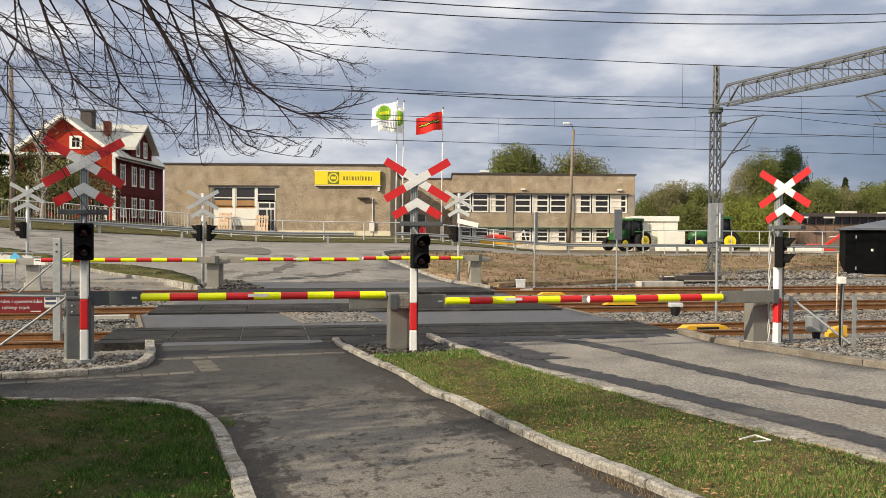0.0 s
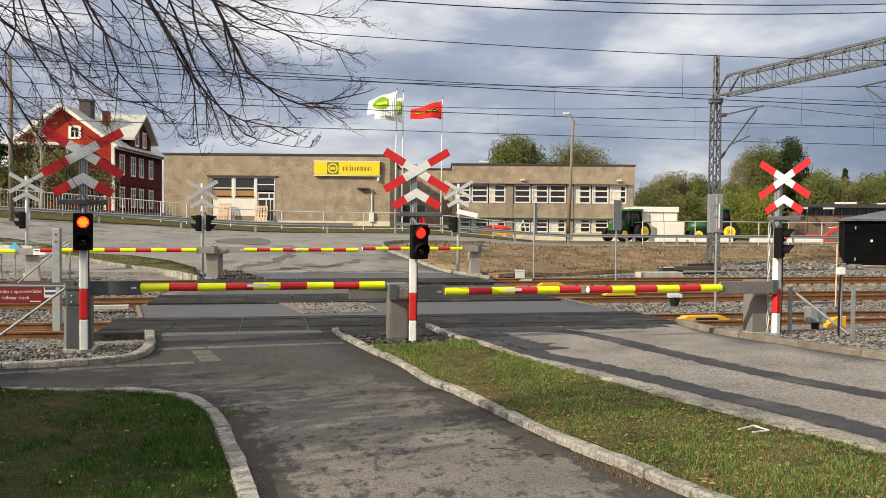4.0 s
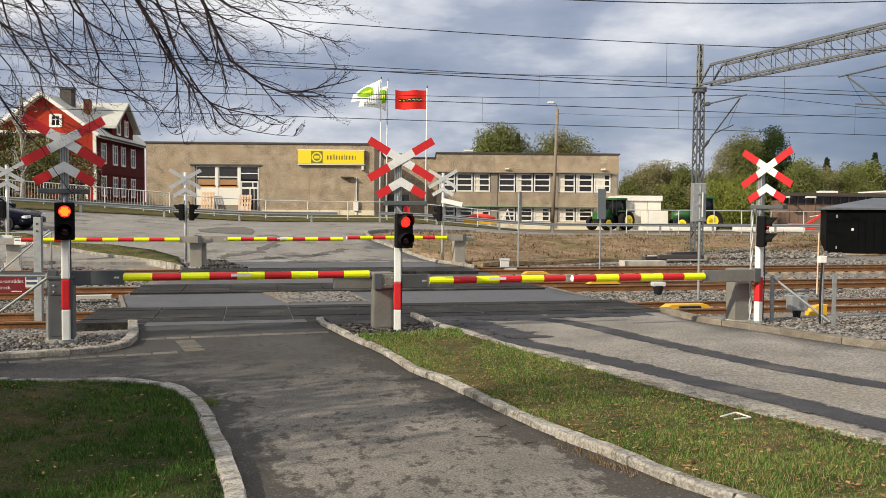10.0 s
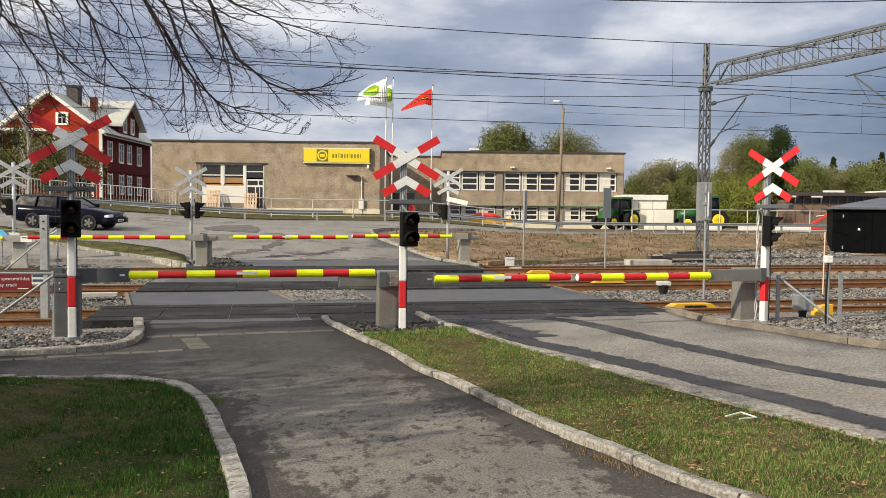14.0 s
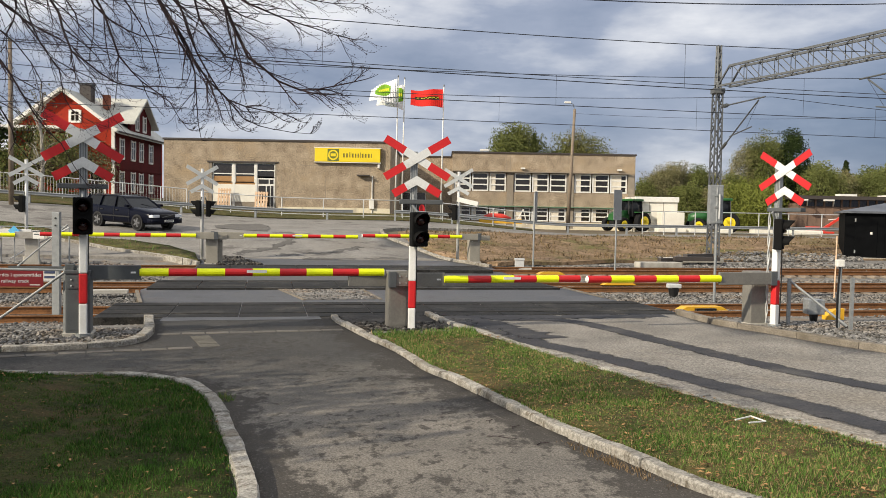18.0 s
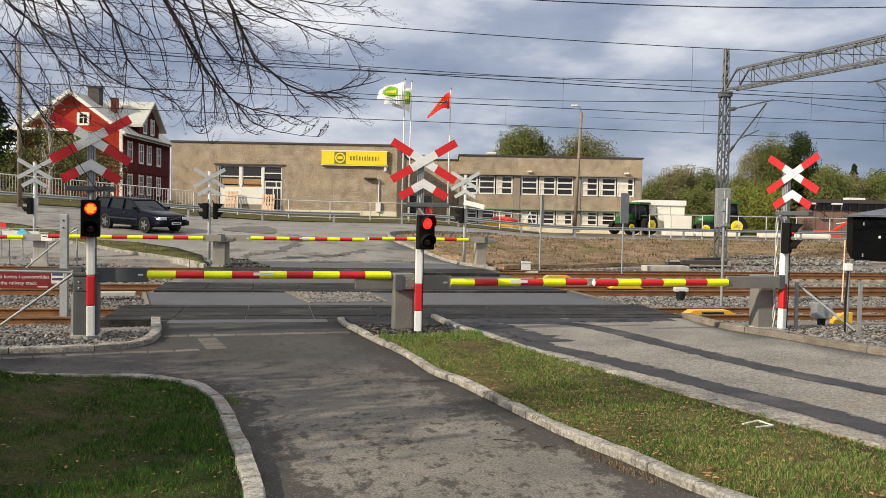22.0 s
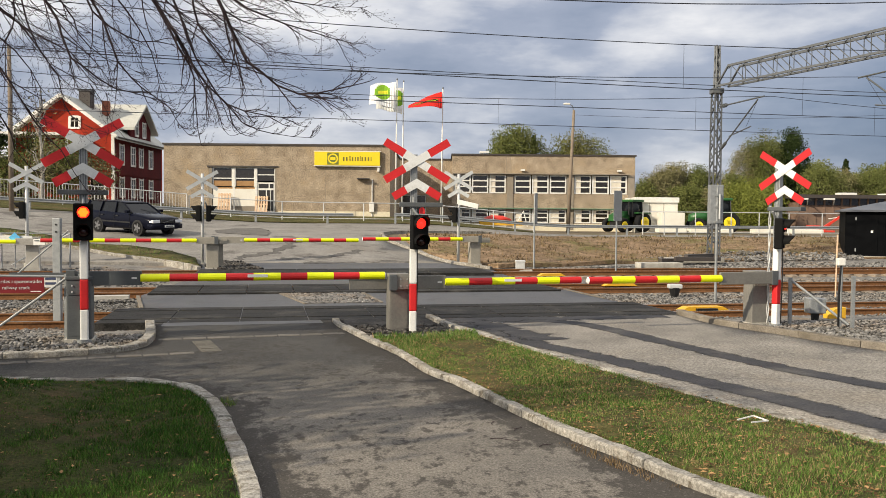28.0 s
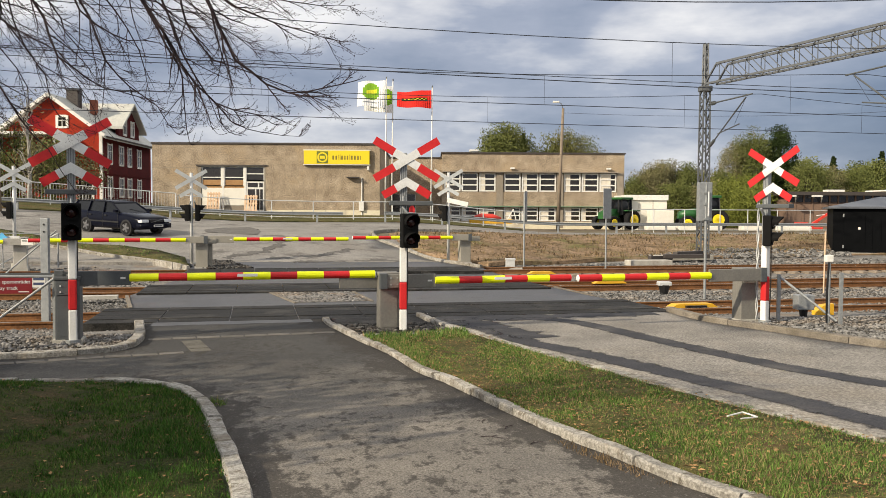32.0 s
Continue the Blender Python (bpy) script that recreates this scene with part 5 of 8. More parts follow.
SPAN = Vector((0.37, -0.929, 0))


def lattice(bm, p, q, s0, s1, axis_a, axis_b, panels, leg=0.03, brace=0.032):
    """Four legs with zigzag bracing on all faces."""
    p, q = Vector(p), Vector(q)
    c = [(-1, -1), (1, -1), (1, 1), (-1, 1)]
    at = lambda i, t: p.lerp(q, t) + (axis_a * c[i][0] + axis_b * c[i][1]) * (s0 + (s1 - s0) * t) / 2
    for i in range(4):
        bar(at(i, 0), at(i, 1), leg * 2, leg * 2, bm)
        j = (i + 1) % 4
        for k in range(panels):
            a, b = k / panels, (k + 1) / panels
            if k % 2:
                bar(at(i, a), at(j, b), brace * 2, brace, bm)
            else:
                bar(at(j, a), at(i, b), brace * 2, brace, bm)


def catenary_portal():
    pt = thing("catenary_portal", pose(0, 0, 0), "grey lattice catenary mast with a truss across the tracks", "catenary mast")
    for s, nm in ((0.0, "mast"), (25.0, "mast")):
        base = MAST + SPAN * s
        bm = bmesh.new()
        lattice(bm, base + Vector((0, 0, 0.0)), base + Vector((0, 0, 8.1)), 0.42, 0.34, ALONG, ACROSS, 19)
        lattice(bm, base + Vector((0, 0, 8.1)), base + Vector((0, 0, 10.15)), 0.2, 0.16, ALONG, ACROSS, 6)
        part(nm, bm, GALV_DARK, pt, "galvanised lattice mast")
        part("foundation", box(base.x - 0.33, base.x + 0.33, base.y - 0.33, base.y + 0.33, base.z - 0.6, base.z + 0.02, 0.04), CONCRETE, pt)
        part("mast_head", box(base.x - 0.28, base.x + 0.28, base.y - 0.26, base.y + 0.26, base.z + 7.85, base.z + 8.1, 0.03), GALV_DARK, pt)
    a, b = MAST + Vector((0, 0, 8.15)) + SPAN * 0.4, MAST + Vector((0, 0, 8.15)) + SPAN * 24.6
    n = 25
    for s in (-0.3, 0.3):
        o = ALONG * s
        up = Vector((0, 0, 0.84))
        d = (b - a) / n
        part("lower_chord", bar(a + o, b + o, 0.09, 0.09), GALV_DARK, pt)
        part("upper_chord", bar(a + o + up + d * 0.8, b + o + up - d * 0.8, 0.1, 0.1), GALV_DARK, pt)
        part("end_post", bar(a + o, a + o + up + d * 0.8, 0.07, 0.07), GALV_DARK, pt)
        for k in range(1, n):
            part("truss_strut", bar(a + o + d * k, a + o + up + d * k, 0.028, 0.028), GALV_DARK, pt)
            part("truss_diagonal", bar(a + o + up + d * k, a + o + d * (k + 1), 0.028, 0.028), GALV_DARK, pt)
    for k in range(n):
        d = (b - a) / n
        for z in (0.0, 0.84):
            part("truss_cross_bar", bar(a + ALONG * 0.3 + d * k + Vector((0, 0, z)), a - ALONG * 0.3 + d * (k + 1) + Vector((0, 0, z)), 0.03, 0.03), GALV_DARK, pt)
    # cantilevers that carry the wires
    for base, sgn in ((MAST + ACROSS * 0.3, 1), (MAST + SPAN * 11.3 + Vector((0, 0, 0.33)), -1), (MAST + SPAN * 17.5, -1)):
        reach = ACROSS * sgn
        if sgn < 0:
            part("hanger", bar(base + Vector((0, 0, 8.15)), base + Vector((0, 0, 4.8)), 0.12, 0.12), GALV, pt)
        tip = base + reach * 3.2
        part("cantilever_tube", rod(base + Vector((0, 0, 7.2)), tip + reach * 0.5 + Vector((0, 0, 7.2)), 0.035), DARKGREY, pt)
        part("cantilever_strut", rod(base + Vector((0, 0, 5.05)), tip + Vector((0, 0, 7.12)), 0.035), DARKGREY, pt)
        part("stay", rod(tip + Vector((0, 0, 7.1)), tip - reach * 0.9 + Vector((0, 0, 6.0)), 0.008, seg=5), WIRE, pt)
        for q, zz in ((0.35, 7.2), (0.5, 7.2)):
            part("insulator_shed", rod(base + reach * q + Vector((0, 0, zz)), base + reach * (q + 0.05) + Vector((0, 0, zz)), 0.1, seg=10), DARKGREY, pt)
        part("registration_arm", rod(base + reach * 0.9 + Vector((0, 0, 5.72)), tip - reach * 0.5 + Vector((0, 0, 6.0)), 0.028), DARKGREY, pt)
        part("insulator", rod(base + reach * 0.25 + Vector((0, 0, 5.22)), base + reach * 0.6 + Vector((0, 0, 5.44)), 0.075, seg=8), DARKGREY, pt)
        part("insulator", rod(base + reach * 0.25 + Vector((0, 0, 7.2)), base + reach * 0.7 + Vector((0, 0, 7.2)), 0.06, seg=8), DARKGREY, pt)


catenary_portal()


def wire_line(name, v, low, label, r=0.013, span=56.0, contact=None, first=0.0, gap=9.6, u0=-70.0, u1=100.0):
    """An overhead wire along the tracks, hanging in even bows; low: where a bow hangs lowest, its height and its curve; contact: the same for the wire under it."""
    w = thing(name, pose(0, 0, 0), label, "overhead wire", "overhead wires")

    def height(u, bow, n):
        at, z, c = bow
        d = (u - at + n / 2) % n - n / 2
        return z + c * d * d

    us = [u0 + 2.0 * k for k in range(int((u1 - u0) / 2.0) + 1)]
    part("carrier_wire", pipe([(*uv(u, v), height(u, low, span)) for u in us], r, 5), WIRE, w)
    if contact:
        part("contact_wire", pipe([(*uv(u, v), height(u, contact, 120.0)) for u in us], r * 1.1, 5), WIRE, w)
        u = first - gap * math.floor((first - u0) / gap)
        while u < u1:
            part("dropper", rod((*uv(u, v), height(u, low, span)), (*uv(u, v), height(u, contact, 120.0)), 0.006, seg=4), WIRE, w)
            u += gap


wire_line("catenary", 24.1, (8.5, 7.374, 0.00136), "thin dark catenary and contact wire", contact=(16.1, 6.06, 0.0006), first=12.5, gap=11.0)
wire_line("catenary", 29.9, (-1.2, 7.098, 0.00115), "thin dark catenary and contact wire", span=50.0, contact=(10.0, 6.15, 0.0), first=10.4, gap=10.2)
wire_line("catenary", 34.1, (4.4, 6.91, 0.00213), "thin dark catenary and contact wire", span=34.6, contact=(10.0, 5.92, 0.0), first=9.4, gap=8.9)
wire_line("feeder_wire", 18.25, (3.5, 6.91, 0.0038), "thin dark feeder wire over the near track")
wire_line("feeder_wire", 18.25, (3.6, 7.14, 0.0036), "thin dark feeder wire over the near track")
wire_line("feeder_wire", 37.3, (24.6, 8.43, 0.0003), "thin dark feeder wire below the truss", r=0.017, span=90.0)


def timber_pole(x, y, h, lean, r, label, lamp=False):
    p = thing("utility_pole", pose(x, y, ground(x, y)), label, "pole")
    part("shaft", rod((0, 0, -0.2), (lean, 0, h), r, r * 0.7, 10), TIMBER, p, soft=True)
    if lamp:
        part("lamp_arm", pipe([(lean, 0, h - 0.1), (lean - 0.15, -0.1, h + 0.35), (lean - 0.5, -0.3, h + 0.45)], 0.03), GALV, p)
        part("lamp_head", box(lean - 0.85, lean - 0.35, -0.42, -0.2, h + 0.38, h + 0.52, 0.04), FRAME, p, "white street lamp head")
    return p


timber_pole(9.75, 66, 9.4, 0.33, 0.15, "leaning weathered timber pole with a street lamp", True)
timber_pole(-22.6, 44.5, 8.6, -0.05, 0.14, "brown timber utility pole by the road")
line = thing("service_cable", pose(0, 0, 0), "thin cable slung from the timber pole", "cable")
part("cable", pipe([(10.05 + 3.2 * i, 66 - 1.5 * i, 10.0 - 2.3 * math.sin(min(1, i / 9) * 1.2) + 0.02 * i * i) for i in range(10)], 0.012, 4), WIRE, line)


def flag_pole(x, y, h, label):
    p = thing("flagpole", pose(x, y, ground(x, y)), label, "flagpole", "flagpoles")
    part("shaft", rod((0, 0, 0), (0.06, 0, h), 0.06, 0.035, 12), FRAME, p, soft=True)
    part("finial", rod((0.06, 0, h), (0.06, 0, h + 0.12), 0.06, 0.03, 10), DARKGREY, p, "dark finial")
    part("cleat", box(-0.03, 0.03, -0.1, -0.05, 1.0, 1.15), GALV, p)


FLAGS = ((-3.13, 56.0, 9.15), (-2.77, 57.5, 9.2), (-0.12, 56.0, 8.75))
for fx, fy, fh in FLAGS:
    flag_pole(fx, fy, fh, "tall white flagpole in front of the shop")


# ---- fences, guardrails, trackside ----
def guardrail(name, line, h, label, post_gap=4.0, round_rail=False):
    g = thing(name, pose(0, 0, 0), label, "guardrail", "guardrails")
    pts = [Vector((x, y, ground(x, y) + h)) for x, y in plan(line, 2.0)]
    bm = bmesh.new()
    prof = ((0, -0.1), (0.04, -0.065), (0.0, -0.025), (0.0, 0.025), (0.04, 0.065), (0, 0.1))
    prev = None
    for i, p in enumerate(pts):
        d = (pts[min(i + 1, len(pts) - 1)] - pts[max(i - 1, 0)]).normalized()
        side = Vector((d.y, -d.x, 0)).normalized()
        ring = [bm.verts.new(p + side * (o + 0.06) + Vector((0, 0, z))) for o, z in prof] + [bm.verts.new(p + side * (o + 0.05) + Vector((0, 0, z))) for o, z in prof[::-1]]
        if prev:
            for k in range(12):
                bm.faces.new((prev[k], prev[(k + 1) % 12], ring[(k + 1) % 12], ring[k]))
        else:
            bm.faces.new(ring)
        prev = ring
    bm.faces.new(prev[::-1])
    part("rail_beam", bm, GALV, g, "dull galvanised beam")
    for p in pts[::2]:
        part("post", box(p.x - 0.06, p.x + 0.06, p.y - 0.05, p.y + 0.05, p.z - h - 0.1, p.z + 0.1), GALV, g)


guardrail("guardrail", [(-30, 42.9), (-24, 45.0), (-19, 46.9), (-15, 48.7), (-11, 49.9), (-5.4, 51.2)], 0.52, "galvanised guardrail on short posts along the verge")
guardrail("guardrail", [(-2.9, 51.9), (3, 53.0), (12, 55.2), (24, 58.0), (44, 62.5)], 0.55, "galvanised guardrail along the yard")


def railing(name, line, h, label, gap=2.0, bars=0.14, mesh_gap=0.0, material=GALV_PALE, mid=True):
    """Posts, rails and thin uprights following the ground."""
    g = thing(name, pose(0, 0, 0), label, "fence", "fences")
    pts = [Vector((x, y, ground(x, y))) for x, y in plan(line, gap)]
    for p in pts:
        part("post", rod((p.x, p.y, p.z - 0.1), (p.x, p.y, p.z + h), 0.035, seg=8), material, g)
    part("top_rail", pipe([p + Vector((0, 0, h)) for p in pts], 0.03, 6), material, g)
    if mid:
        part("bottom_rail", pipe([p + Vector((0, 0, 0.15)) for p in pts], 0.025, 6), material, g)
    for a, b in zip(pts, pts[1:]):
        n = max(1, round((b - a).length / bars)) if bars else 0
        for k in range(1, n):
            c = a.lerp(b, k / n)
            part("baluster", rod(c + Vector((0, 0, 0.15)), c + Vector((0, 0, h)), 0.009, seg=4, caps=False), material, g)


railing("fence", [(-31, 47.4), (-24, 48.9), (-19, 50.4), (-15.5, 51.4)], 1.25, "pale steel railing above the road", 2.0, 0.16)
railing("fence", [(-15.4, 51.5), (-10, 52.8), (-5, 53.6), (0, 54.8), (6, 56)], 1.15, "thin wire fence on slim steel posts", 3.0, 0)
railing("fence", [(13.5, 57.2), (20, 58.8), (30, 61), (46, 64.5)], 1.55, "tall mesh fence on slim posts along the yard", 2.6, 0)


def left_fence():
    """The end of the trackside fence by the footway, with its warning board."""
    f = thing("track_fence", pose(0, 0, 0), "galvanised trackside fence end with diagonal braces", "fence", "trackside fences")
    part("post", box(-8.06, -7.9, 17.5, 17.6, -0.15, 1.98, 0.01), GALV, f, "drilled galvanised post")
    for z in (1.85, 1.7):
        part("bolt_hole", rod((-7.98, 17.49, z), (-7.98, 17.5, z), 0.02, seg=8), BLACK, f)
    part("brace", rod((-6.2, 13.95, 1.02), (-7.55, 13.6, -0.05), 0.022), GALV, f, "sloping brace tube")
    part("brace", rod((-7.75, 17.55, 1.72), (-9.6, 17.4, 0.1), 0.017), GALV, f, "sloping brace tube")
    part("top_rail", rod((-6.2, 14.05, 1.04), (-11.5, 13.2, 1.1), 0.02), GALV, f)
    part("end_post", box(-6.26, -6.18, 14.0, 14.08, 0, 1.08), GALV, f)
    b = thing("warning_board", pose(-7.3, 14.35, 0.88, 0, 0, 8), "red warning board with white lettering on the fence", "sign")
    # red turned down: the shade on the board is put into its colour
    part("board", box(-1.0, 0.52, 0.0, 0.02, -0.16, 0.12, 0.004), mat("board_red_shaded", (0.2, 0.009, 0.016), (0.16, 0.008, 0.013), 0.5, scale=4, bump=0.03), b, "red board")
    part("top_band", box(-0.05, 1.15, 0.02, 0.05, 0.13, 0.19), DARKGREY, b)
    def lettered(txt, size):
        cu = bpy.data.curves.new("lettering", "FONT")
        cu.body, cu.size, cu.extrude = txt, size, 0.001
        tob = bpy.data.objects.new("lettering", cu)
        scene.collection.objects.link(tob)
        me = bpy.data.meshes.new_from_object(tob.evaluated_get(bpy.context.evaluated_depsgraph_get()))
        bpy.data.objects.remove(tob)
        me.materials.append(SIGNWHITE)
        return me, max(v.co.x for v in me.vertices)

    for words, z, end in (("Forbudt å ferdes i sporområdet", 0.015, 0.49), ("Keep off the railway track", -0.09, 0.29)):
        x = end
        for word in words.split()[::-1]:
            me, wid = lettered(word, 0.085)
            o = new("word", me)
            o.parent = b
            o.matrix_basis = pose(x - wid, -0.003, z, 90)
            x -= wid + 0.03
    part("small_print", box(0.3, 0.47, -0.003, 0.0, -0.135, -0.12), SIGNWHITE, b)
    c = thing("maker_plate", pose(-6.62, 14.3, 0.93, 0, 0, 8), "small white and blue plate on the fence", "sign")
    part("plate", box(-0.1, 0.1, 0, 0.01, -0.09, 0.09), FRAME, c)
    for z in (0.03, -0.05):
        part("bar", box(-0.085, 0.085, -0.004, 0.0, z, z + 0.04), mat("plate_blue", (0.06, 0.08, 0.16), rough=0.5, bump=0), c)


left_fence()


def far_left_fence():
    f = thing("track_fence", pose(0, 0, 0), "thin galvanised fence end beyond the tracks", "fence", "trackside fences")
    z = ground(-15, 31)
    part("post", rod((-15.3, 29.4, z - 0.1), (-15.3, 29.4, z + 1.1), 0.03), GALV, f)
    part("brace", rod((-13.1, 29.8, z + 1.1), (-15.0, 29.5, z), 0.025), GALV_PALE, f)
    part("top_rail", rod((-13.1, 29.8, z + 1.1), (-16.8, 29.2, z + 1.1), 0.02), GALV, f)
    part("post", rod((-13.1, 29.8, z - 0.1), (-13.1, 29.8, z + 1.1), 0.03), GALV, f)
    part("board", box(-15.5, -14.2, 29.3, 29.33, z + 0.72, z + 1.02), GALV_PALE, f, "pale blank board")
    p = thing("blue_plate", pose(-14.75, 29.2, ground(-14.75, 29.2) + 0.0), "small bright blue diamond marker on a post", "sign")
    part("stem", rod((0, 0.05, 0), (0, 0.05, 1.0), 0.02), GALV, p)
    part("diamond", ring_slab([(0, -0.18), (0.2, 0), (0, 0.18), (-0.2, 0)], 0.01), mat("marker_blue", (0.1, 0.45, 0.8), rough=0.5, bump=0), p, "blue diamond", m=pose(0, 0, 1.05))
    q = thing("white_plate", pose(-13.9, 29.2, ground(-14, 29.2)), "small white notice on a grey box", "sign")
    part("plate", box(-0.2, 0.2, 0, 0.01, 0.8, 1.02), FRAME, q)
    part("bar", box(-0.16, 0.16, -0.004, 0.0, 0.93, 0.97), DARKGREY, q)
    part("stem", rod((0, 0.03, 0), (0, 0.03, 0.95), 0.015), GALV, q)
    r = thing("red_plate", pose(-16.4, 30.9, ground(-16.4, 30.9)), "small red plate on a post", "sign")
    part("plate", box(-0.35, 0.2, 0, 0.02, 1.05, 1.25), RED, r)
    part("stem", rod((0, 0.03, 0), (0, 0.03, 1.1), 0.02), GALV, r)


far_left_fence()


def trackside():
    # slim boards on poles beside the far track
    for x, y, h, w, lab in ((3.48, 32.2, 2.9, 0.16, "narrow grey trackside board on a pole"), (6.62, 32.3, 3.05, 0.34, "grey trackside board seen from behind on a pole")):
        p = thing("trackside_board", pose(x, y, ground(x, y) - 0.1, 0, 0, 70 if w < 0.2 else 30), lab, "railway sign", "trackside boards")
        part("pole", rod((0, 0, 0), (0, 0, h), 0.034, seg=10), GALV, p)
        part("plate", box(-0.2, 0.2, -0.07, -0.05, h - 1.1, h + 0.05, 0.008), GALV, p, "grey plate")
    p = thing("equipment_post", pose(7.24, 22.4, -0.12), "grey equipment box on a steel post between the tracks", "equipment box")
    part("post", rod((0, 0, 0), (0, 0, 3.05), 0.036, seg=10), GALV, p)
    part("box", box(-0.2, 0.16, -0.02, 0.2, 2.07, 3.1, 0.02), GALV, p, "grey steel box")
    part("pipe", rod((0.05, -0.06, 2.2), (0.05, -0.06, 2.85), 0.025), GALV_PALE, p)
    for z in (2.1, 2.5, 2.8):
        part("clamp", box(-0.07, 0.07, -0.07, 0.0, z, z + 0.05), GALV, p)
    c = thing("relay_cabinet", pose(2.95, 32.1, 0.0), "small white trackside cabinet on a block", "cabinet")
    part("body", box(-0.17, 0.17, -0.12, 0.12, 0.12, 0.38, 0.015), GALV_PALE, c)
    part("cover", box(-0.19, 0.19, -0.14, 0.14, 0.38, 0.44, 0.015), GALV_PALE, c, "pale overhanging cover")
    part("block", box(-0.9, 0.45, -0.2, 0.25, -0.05, 0.1, 0.02), CONCRETE, c)
    d = thing("track_device", pose(6.6, 24.0, 0.0), "white-topped trackside device on a black foot", "track device")
    part("top", box(-0.19, 0.19, -0.14, 0.14, 0.1, 0.22, 0.03), GALV_PALE, d)
    part("foot", rod((0, 0, -0.16), (0, 0, 0.12), 0.1, 0.17, 10), BLACK, d)
    # yellow boards at the rails
    for x, y, n, lab in ((6.07, 19.43, 1.2, 0), (3.9, 29.9, 1.0, 1), (5.55, 26.25, 1.1, 2)):
        b = thing("rail_ramp", pose(x, y, ground(x, y) - 0.03, 0, 0, 11.75), "bright yellow steel ramp beside the rail", "rail ramp", "rail ramps")
        bm = ring_slab([(-n / 2, 0), (n / 2, 0), (n / 2 - 0.16, 0.09), (-n / 2 + 0.16, 0.09)], 0.3)
        part("ramp", bm, YELLOW_WARM, b)
        if lab == 0:
            # black block stands in for the dark middle, taken for a post's shadow
            part("rubber", box(-0.25, 0.25, -0.1, 0.0, -0.02, 0.06), BLACK, b)
    # junction box on legs, orange piece, marker posts at the right
    j = thing("junction_box", pose(7.95, 18.0, -0.08), "grey-green junction box on a short leg in the ballast", "junction box")
    part("body", box(-0.18, 0.18, -0.14, 0.14, 0.18, 0.5, 0.02), GALV, j)
    part("leg", rod((0, 0, -0.1), (0, 0, 0.2), 0.06, 0.1, 8), BLACK, j)
    o = thing("orange_cover", pose(8.75, 18.6, -0.1, 0, 0, 10), "bright orange cable cover on the ballast", "cable cover")
    part("cover", ring_slab([(-0.25, 0), (0.16, 0), (0.16, 0.26), (-0.1, 0.22), (-0.25, 0.1)], 0.2), YELLOW_WARM, o)
    q = thing("track_fence", pose(0, 0, 0), "galvanised fence stub with a diagonal brace", "fence", "trackside fences")
    for x, y, h in ((7.0, 17.0, 0.92), (7.95, 16.35, 1.0)):
        part("post", box(x - 0.03, x + 0.03, y - 0.03, y + 0.03, -0.1, h), GALV, q)
    part("brace", rod((7.0, 17.0, 0.88), (7.9, 16.4, 0.05), 0.025), GALV, q)
    m = thing("marker_post", pose(7.78, 16.5, 0.0), "steel marker post with a white cap", "post")
    part("post", rod((0, 0, -0.1), (0, 0, 1.2), 0.03), GALV, m)
    part("cable", pipe([(-0.04, -0.02, 0), (-0.05, -0.02, 0.6), (-0.02, -0.02, 1.2)], 0.02), BLACK, m)
    part("cap", box(-0.09, 0.06, -0.06, 0.06, 1.2, 1.34, 0.02), FRAME, m, "white plastic cap")
    s = thing("stake", pose(11.4, 24.5, 0), "thin wooden stake standing in the ballast", "stake")
    part("stick", rod((0, 0, -0.15), (0.02, 0, 1.65), 0.02, seg=6), PALLETWOOD, s)
    r = thing("red_stake", pose(9.35, 15.9, 0), "short red-painted peg leaning in the ballast", "stake")
    part("peg", bar((-0.08, 0, -0.05), (0.1, 0.0, 0.3), 0.05, 0.03), RED, r)
    for x, y, a, b_, lab in ((8.6, 33.6, 0.9, 1.6, "concrete slab lying by the track"), (11.0, 37.0, 1.3, 0.4, "concrete beam lying by the track")):
        k = thing("concrete_block", pose(x, y, ground(x, y) - 0.05, 0, 0, 12), lab, "concrete block")
        part("block", box(-a, a, -0.3, 0.3, 0, 0.22, 0.03), CONCRETE, k)
    for i, (x, y, rot) in enumerate(((10.2, 36.6, 25), (10.9, 36.2, 5), (11.3, 37.3, 40))):
        k = thing("old_sleeper", pose(x, y, ground(x, y) - 0.02 + i * 0.08, 0, 0, rot), "dark old wooden sleeper dumped on the bank", "sleeper", "dumped sleepers")
        part("timber", box(-1.0, 1.0, -0.12, 0.12, 0, 0.18, 0.02), ROOFTRIM, k)


trackside()

# ---- vegetation ----
FAR_STREAKS = []
BARK = mat("dark_bark", (0.05, 0.036, 0.038), (0.027, 0.02, 0.022), 0.9, scale=14, fine=60, bump=0.4)
BARK_PALE = mat("pale_bark", (0.42, 0.4, 0.36), (0.2, 0.18, 0.15), 0.9, scale=5, fine=30, bump=0.3)
LEAF_SPRING = mat("spring_leaf", (0.165, 0.18, 0.058), (0.088, 0.106, 0.032), 0.9, scale=0.25, fine=2, bump=0, spec=0.08, c=(0.15, 0.14, 0.055), world_space=True)
LEAF_LIME = mat("lime_leaf", (0.19, 0.21, 0.045), (0.11, 0.13, 0.03), 0.9, spec=0.08, scale=0.6, fine=3, bump=0, world_space=True)
LEAF_BROWN = mat("budding_leaf", (0.235, 0.21, 0.11), (0.135, 0.13, 0.06), 0.9, scale=0.25, fine=2, bump=0, spec=0.08, c=(0.17, 0.2, 0.06), world_space=True)
LEAF_DARK = mat("needle", (0.045, 0.066, 0.022), (0.024, 0.038, 0.012), 0.9, spec=0.08, scale=0.6, fine=3, bump=0, world_space=True)
